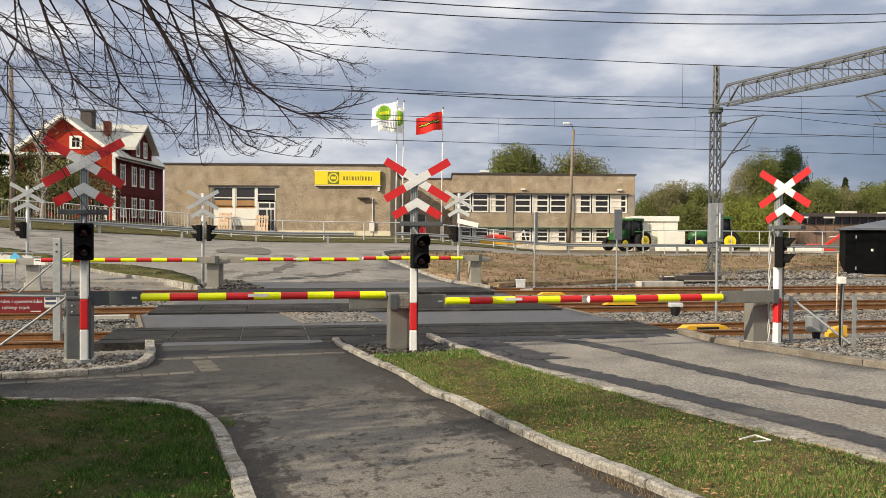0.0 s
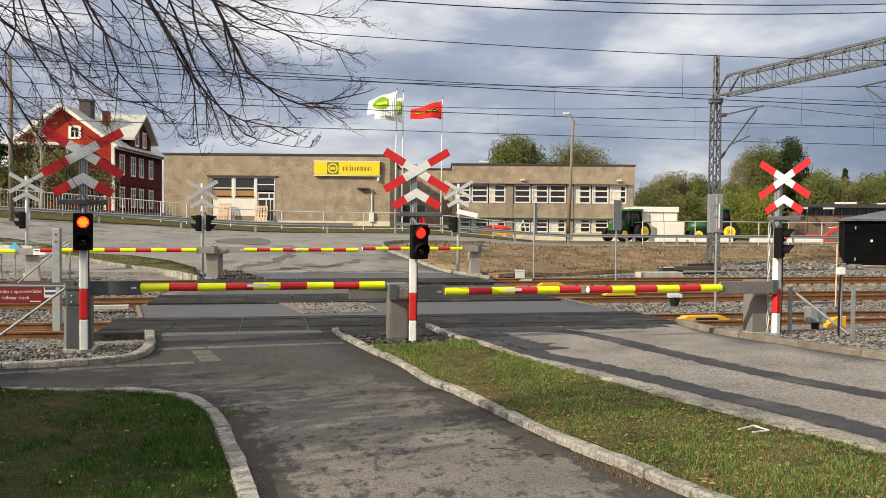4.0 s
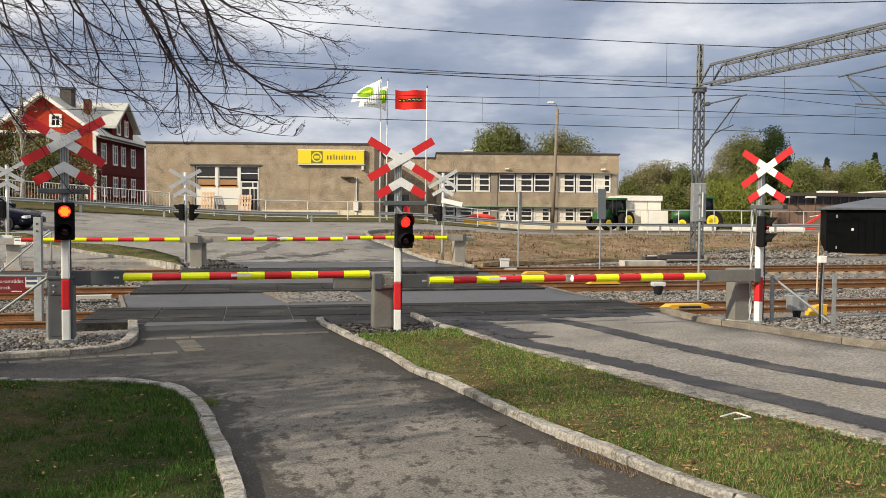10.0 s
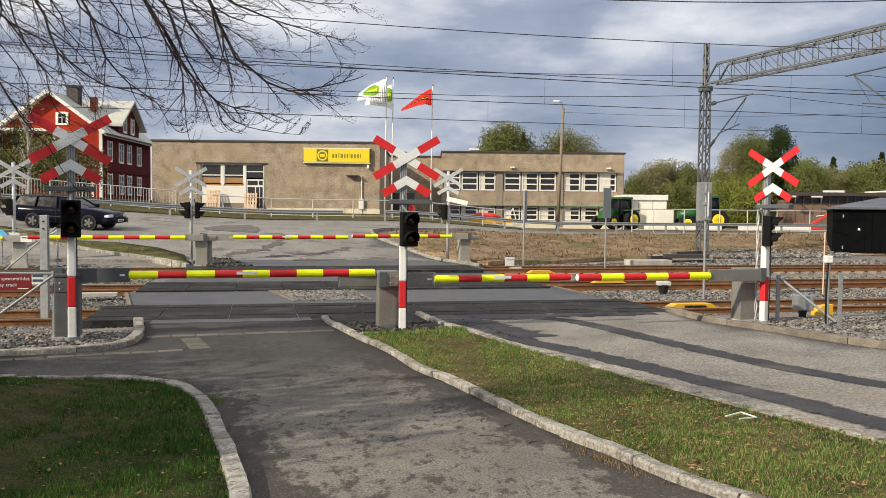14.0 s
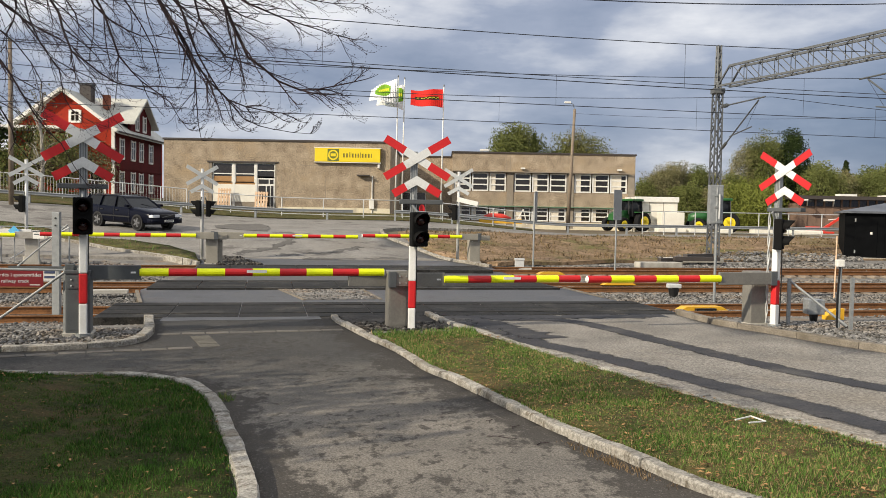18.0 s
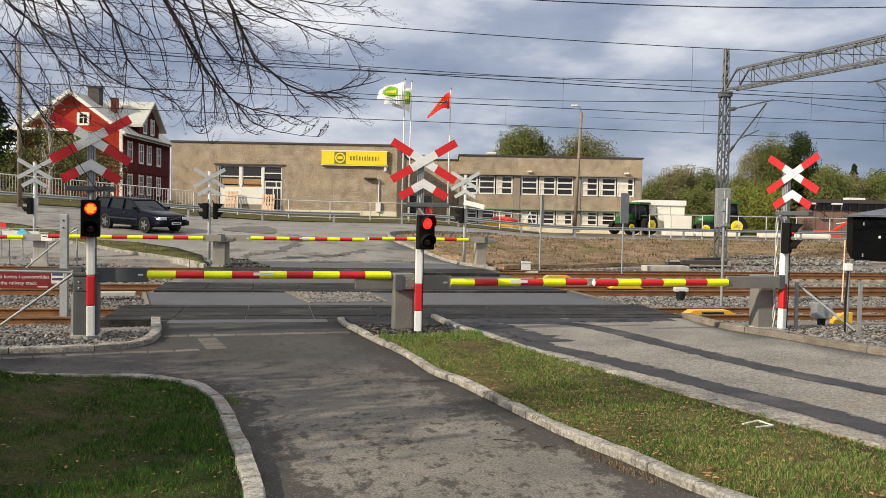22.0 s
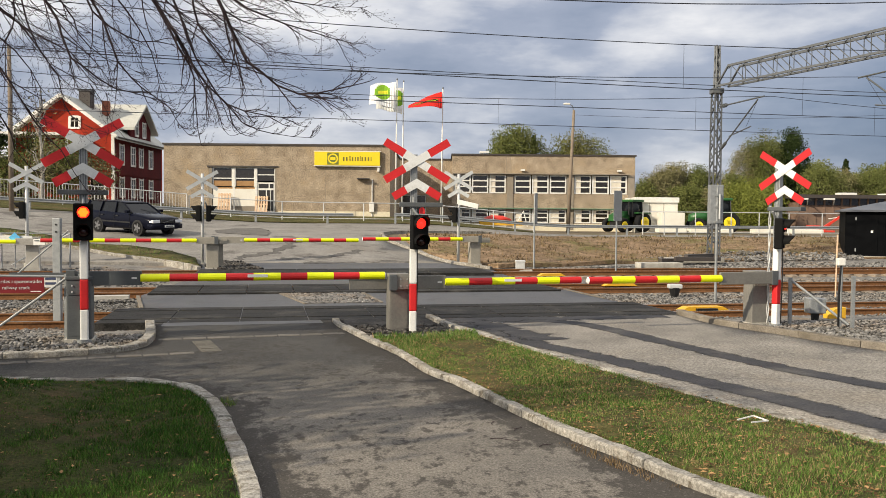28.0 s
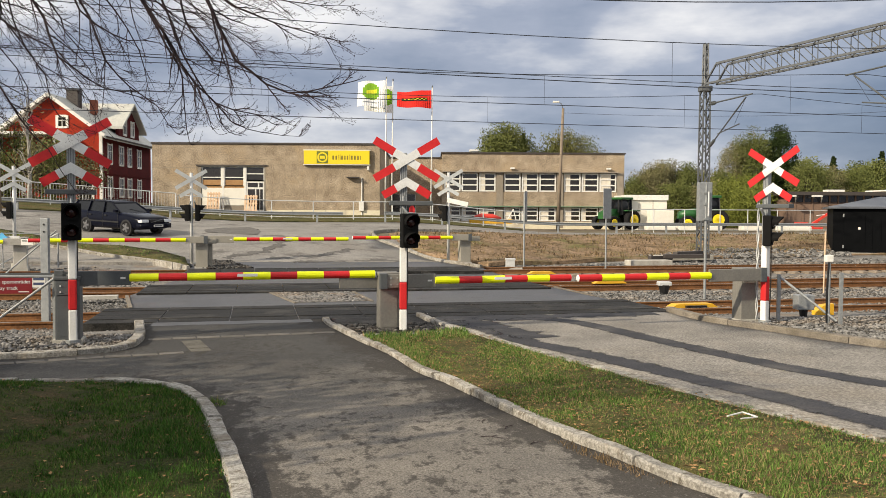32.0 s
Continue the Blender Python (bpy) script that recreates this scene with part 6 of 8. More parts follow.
DEADLEAF = mat("dead_leaf", (0.4, 0.24, 0.11), (0.22, 0.13, 0.06), 0.85, scale=3, fine=20, bump=0.1, world_space=True)


def tri_mesh(name, verts, faces, material):
    me = bpy.data.meshes.new(name)
    me.from_pydata(verts, [], faces)
    me.materials.append(material)
    me.update()
    return me


def leaf_cloud(rng, centres, spread, per, size, flat=1.0):
    """Small leaf quads in clumps round the centres."""
    c = np.repeat(np.asarray(centres), per, axis=0)
    n = len(c)
    p = c + np.clip(rng.normal(size=(n, 3)), -1.5, 1.5) * np.asarray(spread)
    a = rng.normal(size=(n, 3))
    a /= np.linalg.norm(a, axis=1, keepdims=True)
    b = np.cross(a, rng.normal(size=(n, 3)))
    b /= np.linalg.norm(b, axis=1, keepdims=True)
    s = size * rng.uniform(0.6, 1.3, (n, 1))
    v = np.stack([p - a * s, p + b * s * 0.45, p + a * s, p - b * s * 0.45], 1).reshape(-1, 3)
    f = np.arange(4 * n).reshape(-1, 4)
    return v.tolist(), f.tolist()


def tree(kind, h, w, seed, m, label, leaf, bark=BARK, per=26, size=0.2, clumps=70, base=0.2, group="background trees"):
    """A trunk with limbs and a crown of clumped leaves; kind: 'round', 'spruce' or 'bush'."""
    rng = np.random.default_rng(seed)
    t = thing("tree" if kind != "bush" else "bush", m, label, "tree" if kind != "bush" else "bush", group)
    bm = bmesh.new()
    r0 = 0.018 * h + 0.02
    cen = []
    if kind == "spruce":
        pipe([(0, 0, -0.3), (0.05, 0, h * 0.5), (0, 0, h * 0.98)], r0, 7, bm, 0.1)
        for k in range(clumps):
            z = h * (base + (1 - base) * (k / clumps) ** 0.9)
            r = w / 2 * (1 - (z / h - base) / (1 - base)) ** 0.85 + 0.1
            for _ in range(3):
                a = rng.uniform(0, 2 * math.pi)
                q = r * rng.uniform(0.35, 1.05)
                cen.append((q * math.cos(a), q * math.sin(a), z - 0.15 * q))
                if rng.uniform() < 0.3:
                    pipe([(0, 0, z), (q * math.cos(a) * 0.6, q * math.sin(a) * 0.6, z), (q * math.cos(a), q * math.sin(a), z - 0.2 * q)], 0.03, 4, bm, 0.3)
        v, f = leaf_cloud(rng, cen, np.repeat([[0.075 * w * (1.08 - c[2] / h)] * 2 + [0.05 + 0.12 * (1 - c[2] / h)] for c in cen], per, axis=0), per, size)
    else:
        top = h * 0.9
        pipe([(0, 0, -0.3), (0.1, 0.05, h * 0.3), (-0.05, 0, h * 0.6), (0, 0, top)], r0, 7, bm, 0.12)
        for k in range(clumps):
            a, e = rng.uniform(0, 2 * math.pi), rng.uniform(-1, 1)
            q = rng.uniform(0.35, 1.0) ** 0.5
            zc = h * (base + (1 - base) / 2) + e * q * h * (1 - base) / 2
            rr = q * math.sqrt(max(0.0, 1 - e * e)) * w / 2 * (1 + 0.25 * math.sin(3 * a + seed))
            c = (rr * math.cos(a), rr * math.sin(a), zc)
            cen.append(c)
            if k % 2 == 0:
                z0 = max(0.1 * h, zc - 0.5 * rr - 0.12 * h)
                pipe([(0, 0, z0), (c[0] * 0.5, c[1] * 0.5, (z0 + zc) / 2 + 0.05 * h), c], 0.3 * r0, 4, bm, 0.2)
        s = 0.085 * w + 0.12
        v, f = leaf_cloud(rng, cen, (s, s, s * 0.9), per, size)
    part("trunk", bm, bark, t)
    ob = new("crown", tri_mesh("crown", v, f, leaf))
    ob.parent = t
    return t


def woods():
    g = lambda x, y: pose(x, y, ground(x, y) - 0.1)
    tree("round", 12.6, 6.6, 1, g(9.0, 108), "budding green tree behind the office roof", LEAF_SPRING, clumps=230, per=140, size=0.14)
    tree("spruce", 12.0, 3.6, 2, g(11.9, 112), "dark spruce behind the office roof", LEAF_DARK, clumps=60)
    tree("round", 12.0, 7.6, 3, g(17.6, 112), "budding green tree behind the office roof", LEAF_SPRING, clumps=220, per=140, size=0.14)
    tree("round", 10.6, 5.0, 33, g(22.2, 116), "sparse budding tree behind the office roof", LEAF_BROWN, clumps=90, per=40, size=0.12)
    # scrub at the right of the yard
    i = 0
    for x, h, w, d, lf in ((22.6, 5.2, 3.0, 95, LEAF_SPRING), (24.2, 6.6, 3.4, 97, LEAF_BROWN), (25.8, 7.4, 3.6, 99, LEAF_BROWN), (27.3, 7.9, 3.6, 101, LEAF_BROWN), (28.9, 7.7, 3.8, 102, LEAF_BROWN), (30.6, 7.6, 3.6, 101, LEAF_SPRING), (32.2, 6.9, 3.6, 103, LEAF_BROWN), (33.9, 6.5, 3.4, 100, LEAF_SPRING), (35.6, 6.8, 3.6, 106, LEAF_BROWN), (26.6, 4.8, 4.0, 92, LEAF_SPRING), (29.6, 4.6, 4.4, 91, LEAF_BROWN), (44.5, 7.6, 4.0, 104, LEAF_BROWN)):
        tree("round", h, w, 10 + i, g(x, d), "budding brownish scrub tree beyond the yard", lf, clumps=130, per=110, size=0.1, base=0.0)
        i += 1
    for x, h, w, d in ((29.2, 4.6, 3.6, 84), (31.2, 5.2, 3.4, 86), (32.8, 5.6, 3.4, 88), (30.2, 3.9, 3.4, 81), (34.4, 4.6, 3.0, 87)):
        tree("bush", h, w, 30 + i, g(x, d), "bright lime-green bush in new leaf", LEAF_LIME, clumps=90, per=110, size=0.1, base=0.02)
        i += 1
    tree("round", 11.3, 4.2, 50, g(37.9, 100), "tall birch coming into leaf", LEAF_SPRING, BARK_PALE, clumps=230, per=120, size=0.105)
    tree("round", 10.0, 3.6, 51, g(36.2, 101), "tall birch coming into leaf", LEAF_BROWN, BARK_PALE, clumps=150, per=100, size=0.1)
    tree("round", 11.9, 3.5, 52, g(40.9, 100), "tall dark pine among birches", LEAF_DARK, clumps=170, per=130, size=0.12, base=0.12)
    tree("round", 7.4, 4.5, 53, g(43.2, 97), "budding tree beside a spruce", LEAF_SPRING, clumps=130, per=100, size=0.1)
    tree("round", 7.0, 4.2, 54, g(47.2, 101), "budding tree beyond the warehouse", LEAF_BROWN, clumps=120, per=100, size=0.1)
    tree("round", 7.2, 4.4, 55, g(51.0, 102), "budding tree beyond the warehouse", LEAF_SPRING, clumps=120, per=100, size=0.1)
    protos = [tree("round", 11.0, 7.0, 60, g(66, 150), "mixed woodland tree in pale spring green", LEAF_SPRING, clumps=110, per=46, size=0.26, group="woodland edge"),
              tree("spruce", 12.0, 4.5, 61, g(72, 152), "dark spruce at the woodland edge", LEAF_DARK, clumps=60, size=0.24, group="woodland edge"),
              tree("round", 10.0, 6.5, 62, g(78, 150), "budding brownish woodland tree", LEAF_BROWN, clumps=110, per=42, size=0.26, group="woodland edge")]
    rng = random.Random(7)
    x = 60.0
    k = 0
    while x < 150:
        p = protos[rng.choice((0, 0, 1, 2, 2))]
        y = 152 + rng.uniform(-8, 12)
        s = rng.uniform(0.78, 1.12)
        copy_thing(p, pose(x, y, ground(x, y) - 0.2, 0, 0, rng.uniform(0, 360)) @ Matrix.Scale(s, 4))
        x += rng.uniform(2.0, 3.6)
        k += 1
    for j in range(16):
        xx = 30 + j * 3.4
        p = protos[rng.choice((0, 1, 2))]
        copy_thing(p, pose(xx * 1.28, 150 + rng.uniform(-5, 10), 0.5, 0, 0, rng.uniform(0, 360)) @ Matrix.Scale(rng.uniform(0.55, 0.72), 4))
    # left side
    tree("spruce", 9.0, 6.5, 70, g(-31.2, 55.5), "dense dark evergreen beside the red house", LEAF_DARK, clumps=90, per=34)
    tree("spruce", 8.0, 6.0, 71, g(-33.5, 56), "dense dark evergreen beside the red house", LEAF_DARK, clumps=90, per=34)
    for j, (x, y, h, w) in enumerate(((-22.6, 54.6, 3.4, 3.0), (-24.0, 54.2, 4.4, 2.6), (-25.0, 54.5, 3.6, 3.4), (-27.2, 54.0, 3.0, 3.0), (-25.9, 56.4, 4.2, 2.2), (-27.8, 57, 5.0, 2.6))):
        tree("bush", h, w, 80 + j, g(x, y), "twiggy garden bush barely in leaf", LEAF_SPRING if j % 2 else LEAF_BROWN, clumps=70, per=40, size=0.085, base=0.02, group="garden bushes")
    tree("round", 7.5, 2.4, 90, g(-24.6, 52.0), "slim young birch with few leaves", LEAF_BROWN, BARK_PALE, clumps=40, per=6, size=0.09, group="garden bushes")


woods()

# the bare tree whose branches hang over the footway
def bare_tree():
    rng = random.Random(21)
    t = thing("bare_tree", pose(-8.6, 3.0, ground(-8.6, 3.0)), "tall bare tree with drooping budding twigs", "tree")
    off = Vector((8.6, -3.0, -ground(-8.6, 3.0)))
    crown = Vector((0, 0, 3.9))
    trunk = bmesh.new()
    pipe([(0, 0, -0.3), (0.05, 0.05, 2.0), (0.0, 0.1, 3.2), (0.1, 0.2, 4.2), (0.2, 0.2, 4.7)], 0.22, 10, trunk, 0.2)
    part("trunk", trunk, BARK, t, soft=True)

    def twig(bm, p, d, n, r, level):
        """A bending twig; it sprouts finer ones on the way and ends in a bud."""
        step = n / 7
        pts = [p.copy()]
        d = d.normalized()
        for k in range(7):
            d = (d + Vector((rng.gauss(0.015, 0.085), rng.gauss(0, 0.085), rng.gauss(-0.02 if level < 2 else 0.05, 0.085)))).normalized()
            low = 2.6 if p.x - 8.6 > -2.5 else 2.2
            if p.z + ground(-8.6, 3.0) < low + 0.15:
                d = (d + Vector((0.12, 0, 0.22))).normalized()
            p = p + d * step
            pts.append(p.copy())
        pipe(pts, r, 5 if level < 2 else 4, bm, 0.35)
        if level < 3:
            for k in range(1, 8):
                m = 2 if level == 0 else 1
                for _ in range(m):
                    if rng.random() < (0.9, 0.7, 0.38)[level]:
                        side = Vector((rng.gauss(0, 1), rng.gauss(0, 1), rng.gauss(-0.1, 1))).cross(d).normalized()
                        tt = pts[k] - pts[k - 1]
                        dd = tt.normalized() * rng.uniform(0.7, 1.3) + side * rng.uniform(0.4, 1.0)
                        twig(bm, pts[k].copy(), dd, n * rng.uniform(0.24, 0.52), r * (0.62, 0.6, 0.62)[level] * (1 - 0.06 * k), level + 1)
        if level >= 2:
            q = pts[-1]
            rod(q - d * 0.002, q + d * 0.0045, 0.0026, 0.0018, 5, bm)

    def limb(a, b, r0, r1, sag):
        mid = (a + b) / 2 + Vector((0, 0, sag))
        bm = bmesh.new()
        pts = [a.lerp(mid, s / 5).lerp(mid.lerp(b, s / 5), s / 5) for s in range(6)]
        pipe(pts, r0, 7, bm, r1 / r0)
        return bm

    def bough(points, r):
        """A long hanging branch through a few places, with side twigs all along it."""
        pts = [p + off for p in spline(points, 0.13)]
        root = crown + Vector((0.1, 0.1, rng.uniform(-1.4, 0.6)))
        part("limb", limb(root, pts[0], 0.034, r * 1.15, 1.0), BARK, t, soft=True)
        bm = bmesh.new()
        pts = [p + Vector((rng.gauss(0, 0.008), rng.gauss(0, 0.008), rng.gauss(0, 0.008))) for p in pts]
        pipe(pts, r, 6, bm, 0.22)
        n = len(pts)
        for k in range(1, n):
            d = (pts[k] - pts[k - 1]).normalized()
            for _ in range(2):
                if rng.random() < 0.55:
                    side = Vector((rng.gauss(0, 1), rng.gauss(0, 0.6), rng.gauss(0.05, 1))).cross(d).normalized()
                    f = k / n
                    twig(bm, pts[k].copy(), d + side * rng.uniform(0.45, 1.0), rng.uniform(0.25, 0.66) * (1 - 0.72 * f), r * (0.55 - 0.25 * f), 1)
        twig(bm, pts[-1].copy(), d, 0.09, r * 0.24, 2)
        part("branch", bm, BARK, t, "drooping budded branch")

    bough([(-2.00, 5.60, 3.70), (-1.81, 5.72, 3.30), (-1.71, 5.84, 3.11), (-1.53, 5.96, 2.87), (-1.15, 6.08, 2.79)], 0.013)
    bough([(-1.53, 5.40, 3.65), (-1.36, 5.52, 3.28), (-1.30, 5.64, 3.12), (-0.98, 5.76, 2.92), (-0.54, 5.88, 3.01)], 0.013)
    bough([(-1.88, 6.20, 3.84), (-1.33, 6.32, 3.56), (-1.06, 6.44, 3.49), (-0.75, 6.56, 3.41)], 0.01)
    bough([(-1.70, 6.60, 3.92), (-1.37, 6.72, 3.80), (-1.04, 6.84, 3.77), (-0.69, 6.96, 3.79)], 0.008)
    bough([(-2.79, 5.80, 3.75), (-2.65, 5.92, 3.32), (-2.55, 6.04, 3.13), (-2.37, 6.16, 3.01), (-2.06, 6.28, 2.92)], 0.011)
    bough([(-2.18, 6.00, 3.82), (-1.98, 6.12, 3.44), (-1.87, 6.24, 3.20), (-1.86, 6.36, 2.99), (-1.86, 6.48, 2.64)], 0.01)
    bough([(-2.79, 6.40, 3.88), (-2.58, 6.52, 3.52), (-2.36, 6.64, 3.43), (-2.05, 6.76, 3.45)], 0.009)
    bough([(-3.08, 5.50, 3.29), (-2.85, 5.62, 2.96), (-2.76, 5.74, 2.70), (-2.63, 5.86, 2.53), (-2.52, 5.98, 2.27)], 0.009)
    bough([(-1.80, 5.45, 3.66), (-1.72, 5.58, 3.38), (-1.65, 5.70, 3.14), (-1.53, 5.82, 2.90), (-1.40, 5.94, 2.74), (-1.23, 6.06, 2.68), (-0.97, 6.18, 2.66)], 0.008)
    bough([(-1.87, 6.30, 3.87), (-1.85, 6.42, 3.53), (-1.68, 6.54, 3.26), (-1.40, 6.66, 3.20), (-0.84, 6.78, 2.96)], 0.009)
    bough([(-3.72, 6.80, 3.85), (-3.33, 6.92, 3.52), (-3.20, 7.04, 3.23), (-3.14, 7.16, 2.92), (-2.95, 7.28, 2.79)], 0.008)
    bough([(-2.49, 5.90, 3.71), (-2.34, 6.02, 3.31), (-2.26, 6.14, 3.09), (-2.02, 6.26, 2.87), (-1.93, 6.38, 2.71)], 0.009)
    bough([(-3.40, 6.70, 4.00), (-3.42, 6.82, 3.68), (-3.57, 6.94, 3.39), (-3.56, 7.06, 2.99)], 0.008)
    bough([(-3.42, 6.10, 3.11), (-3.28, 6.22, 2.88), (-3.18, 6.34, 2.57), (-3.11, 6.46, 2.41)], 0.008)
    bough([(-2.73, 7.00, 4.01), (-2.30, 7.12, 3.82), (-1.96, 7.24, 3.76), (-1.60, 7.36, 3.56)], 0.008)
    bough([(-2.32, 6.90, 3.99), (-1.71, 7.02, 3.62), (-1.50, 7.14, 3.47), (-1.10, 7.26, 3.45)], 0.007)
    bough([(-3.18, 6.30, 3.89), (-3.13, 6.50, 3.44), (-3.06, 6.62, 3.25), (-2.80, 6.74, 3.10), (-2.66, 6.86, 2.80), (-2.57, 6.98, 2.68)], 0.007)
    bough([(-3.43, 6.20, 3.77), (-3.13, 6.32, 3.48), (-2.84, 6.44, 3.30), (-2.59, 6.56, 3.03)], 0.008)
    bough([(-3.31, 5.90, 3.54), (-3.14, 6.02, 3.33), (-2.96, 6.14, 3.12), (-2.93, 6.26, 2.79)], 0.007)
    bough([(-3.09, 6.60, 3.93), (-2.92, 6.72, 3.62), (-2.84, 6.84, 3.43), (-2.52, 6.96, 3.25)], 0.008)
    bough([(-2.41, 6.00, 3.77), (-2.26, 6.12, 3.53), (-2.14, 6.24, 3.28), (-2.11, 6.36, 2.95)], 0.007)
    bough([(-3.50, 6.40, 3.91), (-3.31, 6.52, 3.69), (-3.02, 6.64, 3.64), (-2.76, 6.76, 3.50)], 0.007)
    # the rest of the crown, out of view, which shades the lawn
    for i in range(5):
        a = crown + Vector((rng.uniform(-0.3, 0.3), rng.uniform(-0.3, 0.3), rng.uniform(-2.8, 0.6)))
        ang = rng.uniform(0.8 * math.pi, 1.5 * math.pi)
        b = a + Vector((math.cos(ang), math.sin(ang), rng.uniform(0.1, 0.7))) * rng.uniform(2.4, 4.2)
        if b.x > 4.0:
            b.x = 4.0
        part("limb", limb(a, b, 0.07, 0.03, 0.3), BARK, t, soft=True)
        bm = bmesh.new()
        for k in range(3):
            s = a.lerp(b, rng.uniform(0.45, 1.0))
            dd = (b - a).normalized() + Vector((rng.gauss(0, 0.5), rng.gauss(0, 0.5), rng.gauss(0, 0.4)))
            if (s + off * -1).x < -2.5:
                twig(bm, s, dd, 1.5, 0.022, 1)
        if len(bm.verts):
            part("branch", bm, BARK, t)
        else:
            bm.free()


bare_tree()
# out of view, added only to cast shade on the lawn and left cross
tree("bush", 2.7, 6.4, 201, pose(-8.0, 4.6, 0.4), "unseen dense bush added to shade the lawn", LEAF_SPRING, clumps=150, per=60, size=0.17, base=0.0, group="roadside trees")
tree("bush", 2.6, 5.0, 203, pose(-8.6, 7.2, 0.2), "unseen dense bush added to shade the lawn", LEAF_SPRING, clumps=120, per=60, size=0.16, base=0.0, group="roadside trees")
tree("round", 7.4, 3.0, 202, pose(-10.2, 10.6, 0.2), "unseen slim tree added to shade the left crossing sign", LEAF_BROWN, clumps=46, per=16, size=0.11, base=0.62, group="roadside trees")


DRYBLADE = mat("withered_blade", (0.3, 0.215, 0.125), (0.13, 0.09, 0.045), 0.95, scale=0.7, fine=5, bump=0, c=(0.15, 0.16, 0.05), world_space=True)


def inside(px, py, poly):
    """Which of the points lie in a plan polygon."""
    hit = np.zeros(len(px), bool)
    j = len(poly) - 1
    for i in range(len(poly)):
        (xi, yi), (xj, yj) = poly[i], poly[j]
        c = ((yi > py) != (yj > py)) & (px < (xj - xi) * (py - yi) / (yj - yi + 1e-12) + xi)
        hit ^= c
        j = i
    return hit


def grass_blades(name, poly, n, h, lift, label, seed, extra=None, material=None, w=0.006, bare=0.0):
    rng = np.random.default_rng(seed)
    xs, ys = [p[0] for p in poly], [p[1] for p in poly]
    x, y = rng.uniform(min(xs), max(xs), n), rng.uniform(min(ys), max(ys), n)
    k = inside(x, y, poly)
    x, y = x[k], y[k]
    dens = np.array([noise.noise((a * 1.1, b * 1.1, 5.0)) + 0.5 * noise.noise((a * 3.1, b * 3.1, 9.0)) + 0.75 * noise.noise((a * 8.0, b * 8.0, 2.0)) for a, b in zip(x, y)])
    keep = dens > rng.uniform(-0.75 - bare, 0.55 - bare, len(x))
    x, y, dens = x[keep], y[keep], dens[keep]
    z = np.array([ground(a, b) + lift + (extra(a, b) if extra else 0) for a, b in zip(x, y)])
    m = len(x)
    a = rng.uniform(0, 2 * np.pi, m)
    hh = h * rng.uniform(0.35, 1.2, m) * (1 + 1.1 * np.clip(dens, -0.6, 1.2))
    lean = rng.uniform(0.1, 0.9, m) * hh
    b = rng.uniform(0, 2 * np.pi, m)
    ww = w * (1 + 0.1 * y) * 0.6
    dx, dy = np.cos(a) * ww, np.sin(a) * ww
    v = np.stack([np.stack([x - dx, y - dy, z], 1), np.stack([x + dx, y + dy, z], 1), np.stack([x + np.cos(b) * lean, y + np.sin(b) * lean, z + hh], 1)], 1).reshape(-1, 3)
    ob = new(name, tri_mesh(name, v.tolist(), np.arange(3 * m).reshape(-1, 3).tolist(), material or BLADE))
    return tagged(ob, label, "grass", kind="stuff")


lawn_poly = [(x - 0.06, y - 0.02) for x, y in left_edge if y > 3.6] + [(-1.3, 3.6), (-9, 3.6), (-13, 9.0)]
grass_blades("lawn_grass", lawn_poly, 600000, 0.04, 0.055, "short green lawn grass with bare patches", 1, island_rise, material=LAWN_BLADE, w=0.003, bare=0.28)
med_poly = [(x + 0.03, y) for x, y in k_l if y > 3.5] + [(x - 0.03, y) for x, y in k_r[::-1] if y > 3.0]
grass_blades("median_grass", med_poly, 380000, 0.034, 0.07, "rough green and straw-coloured grass", 2, w=0.003, bare=0.1)
grass_blades("kerb_weeds", [(-1.15, 14.1), (-0.2, 14.4), (0.5, 15.0), (0.75, 13.9), (-0.6, 13.1), (-1.0, 13.7)], 9000, 0.06, 0.06, "tufts of taller grass by the barrier stand", 3)
grass_blades("kerb_weeds", [(1.1, 7.25), (1.3, 6.75), (1.55, 6.25), (1.75, 5.75), (1.62, 5.7), (1.4, 6.2), (1.16, 6.75), (1.0, 7.2)], 3600, 0.045, 0.0, "withered weeds growing out of the kerb joint", 31, material=DRYBLADE, w=0.003, bare=0.1)
grass_blades("kerb_weeds", [(-2.42, 9.1), (-2.3, 8.62), (-2.16, 8.9), (-2.32, 9.15)], 420, 0.045, 0.0, "small tuft of grass beside the lawn kerb", 32, w=0.003, bare=0.5)
bank_poly = [(2.2, 33.4), (0.6, 34.6), (-0.3, 36.2), (-1.4, 38.4), (-2.0, 40.5), (-1.4, 43.0), (1.6, 45.5), (8, 48.4), (30, 54.4), (34, 53), (20, 42.5), (8, 37)]
grass_blades("bank_grass", bank_poly, 36000, 0.1, 0.0, "withered brown grass on the bank", 4, lambda x, y: 0.12 * noise.noise((x * 0.5, y * 0.5, 3)), material=DRYBLADE, w=0.009)
grass_blades("bank_stalks", bank_poly, 2600, 0.3, 0.0, "tall dead stalks on the bank", 7, lambda x, y: 0.12 * noise.noise((x * 0.5, y * 0.5, 3)), material=DRYBLADE, w=0.004)
isl_poly = [(x, y + 0.15) for x, y in far_island] + [(-26, 40.0), (-19, 37.2), (-14.33, 34.59), (-12.71, 34.56), (-10.88, 33.88), (-9.49, 32.61)]
grass_blades("island_grass", isl_poly, 14000, 0.08, 0.08, "green grass on the kerbed island", 5, w=0.008)


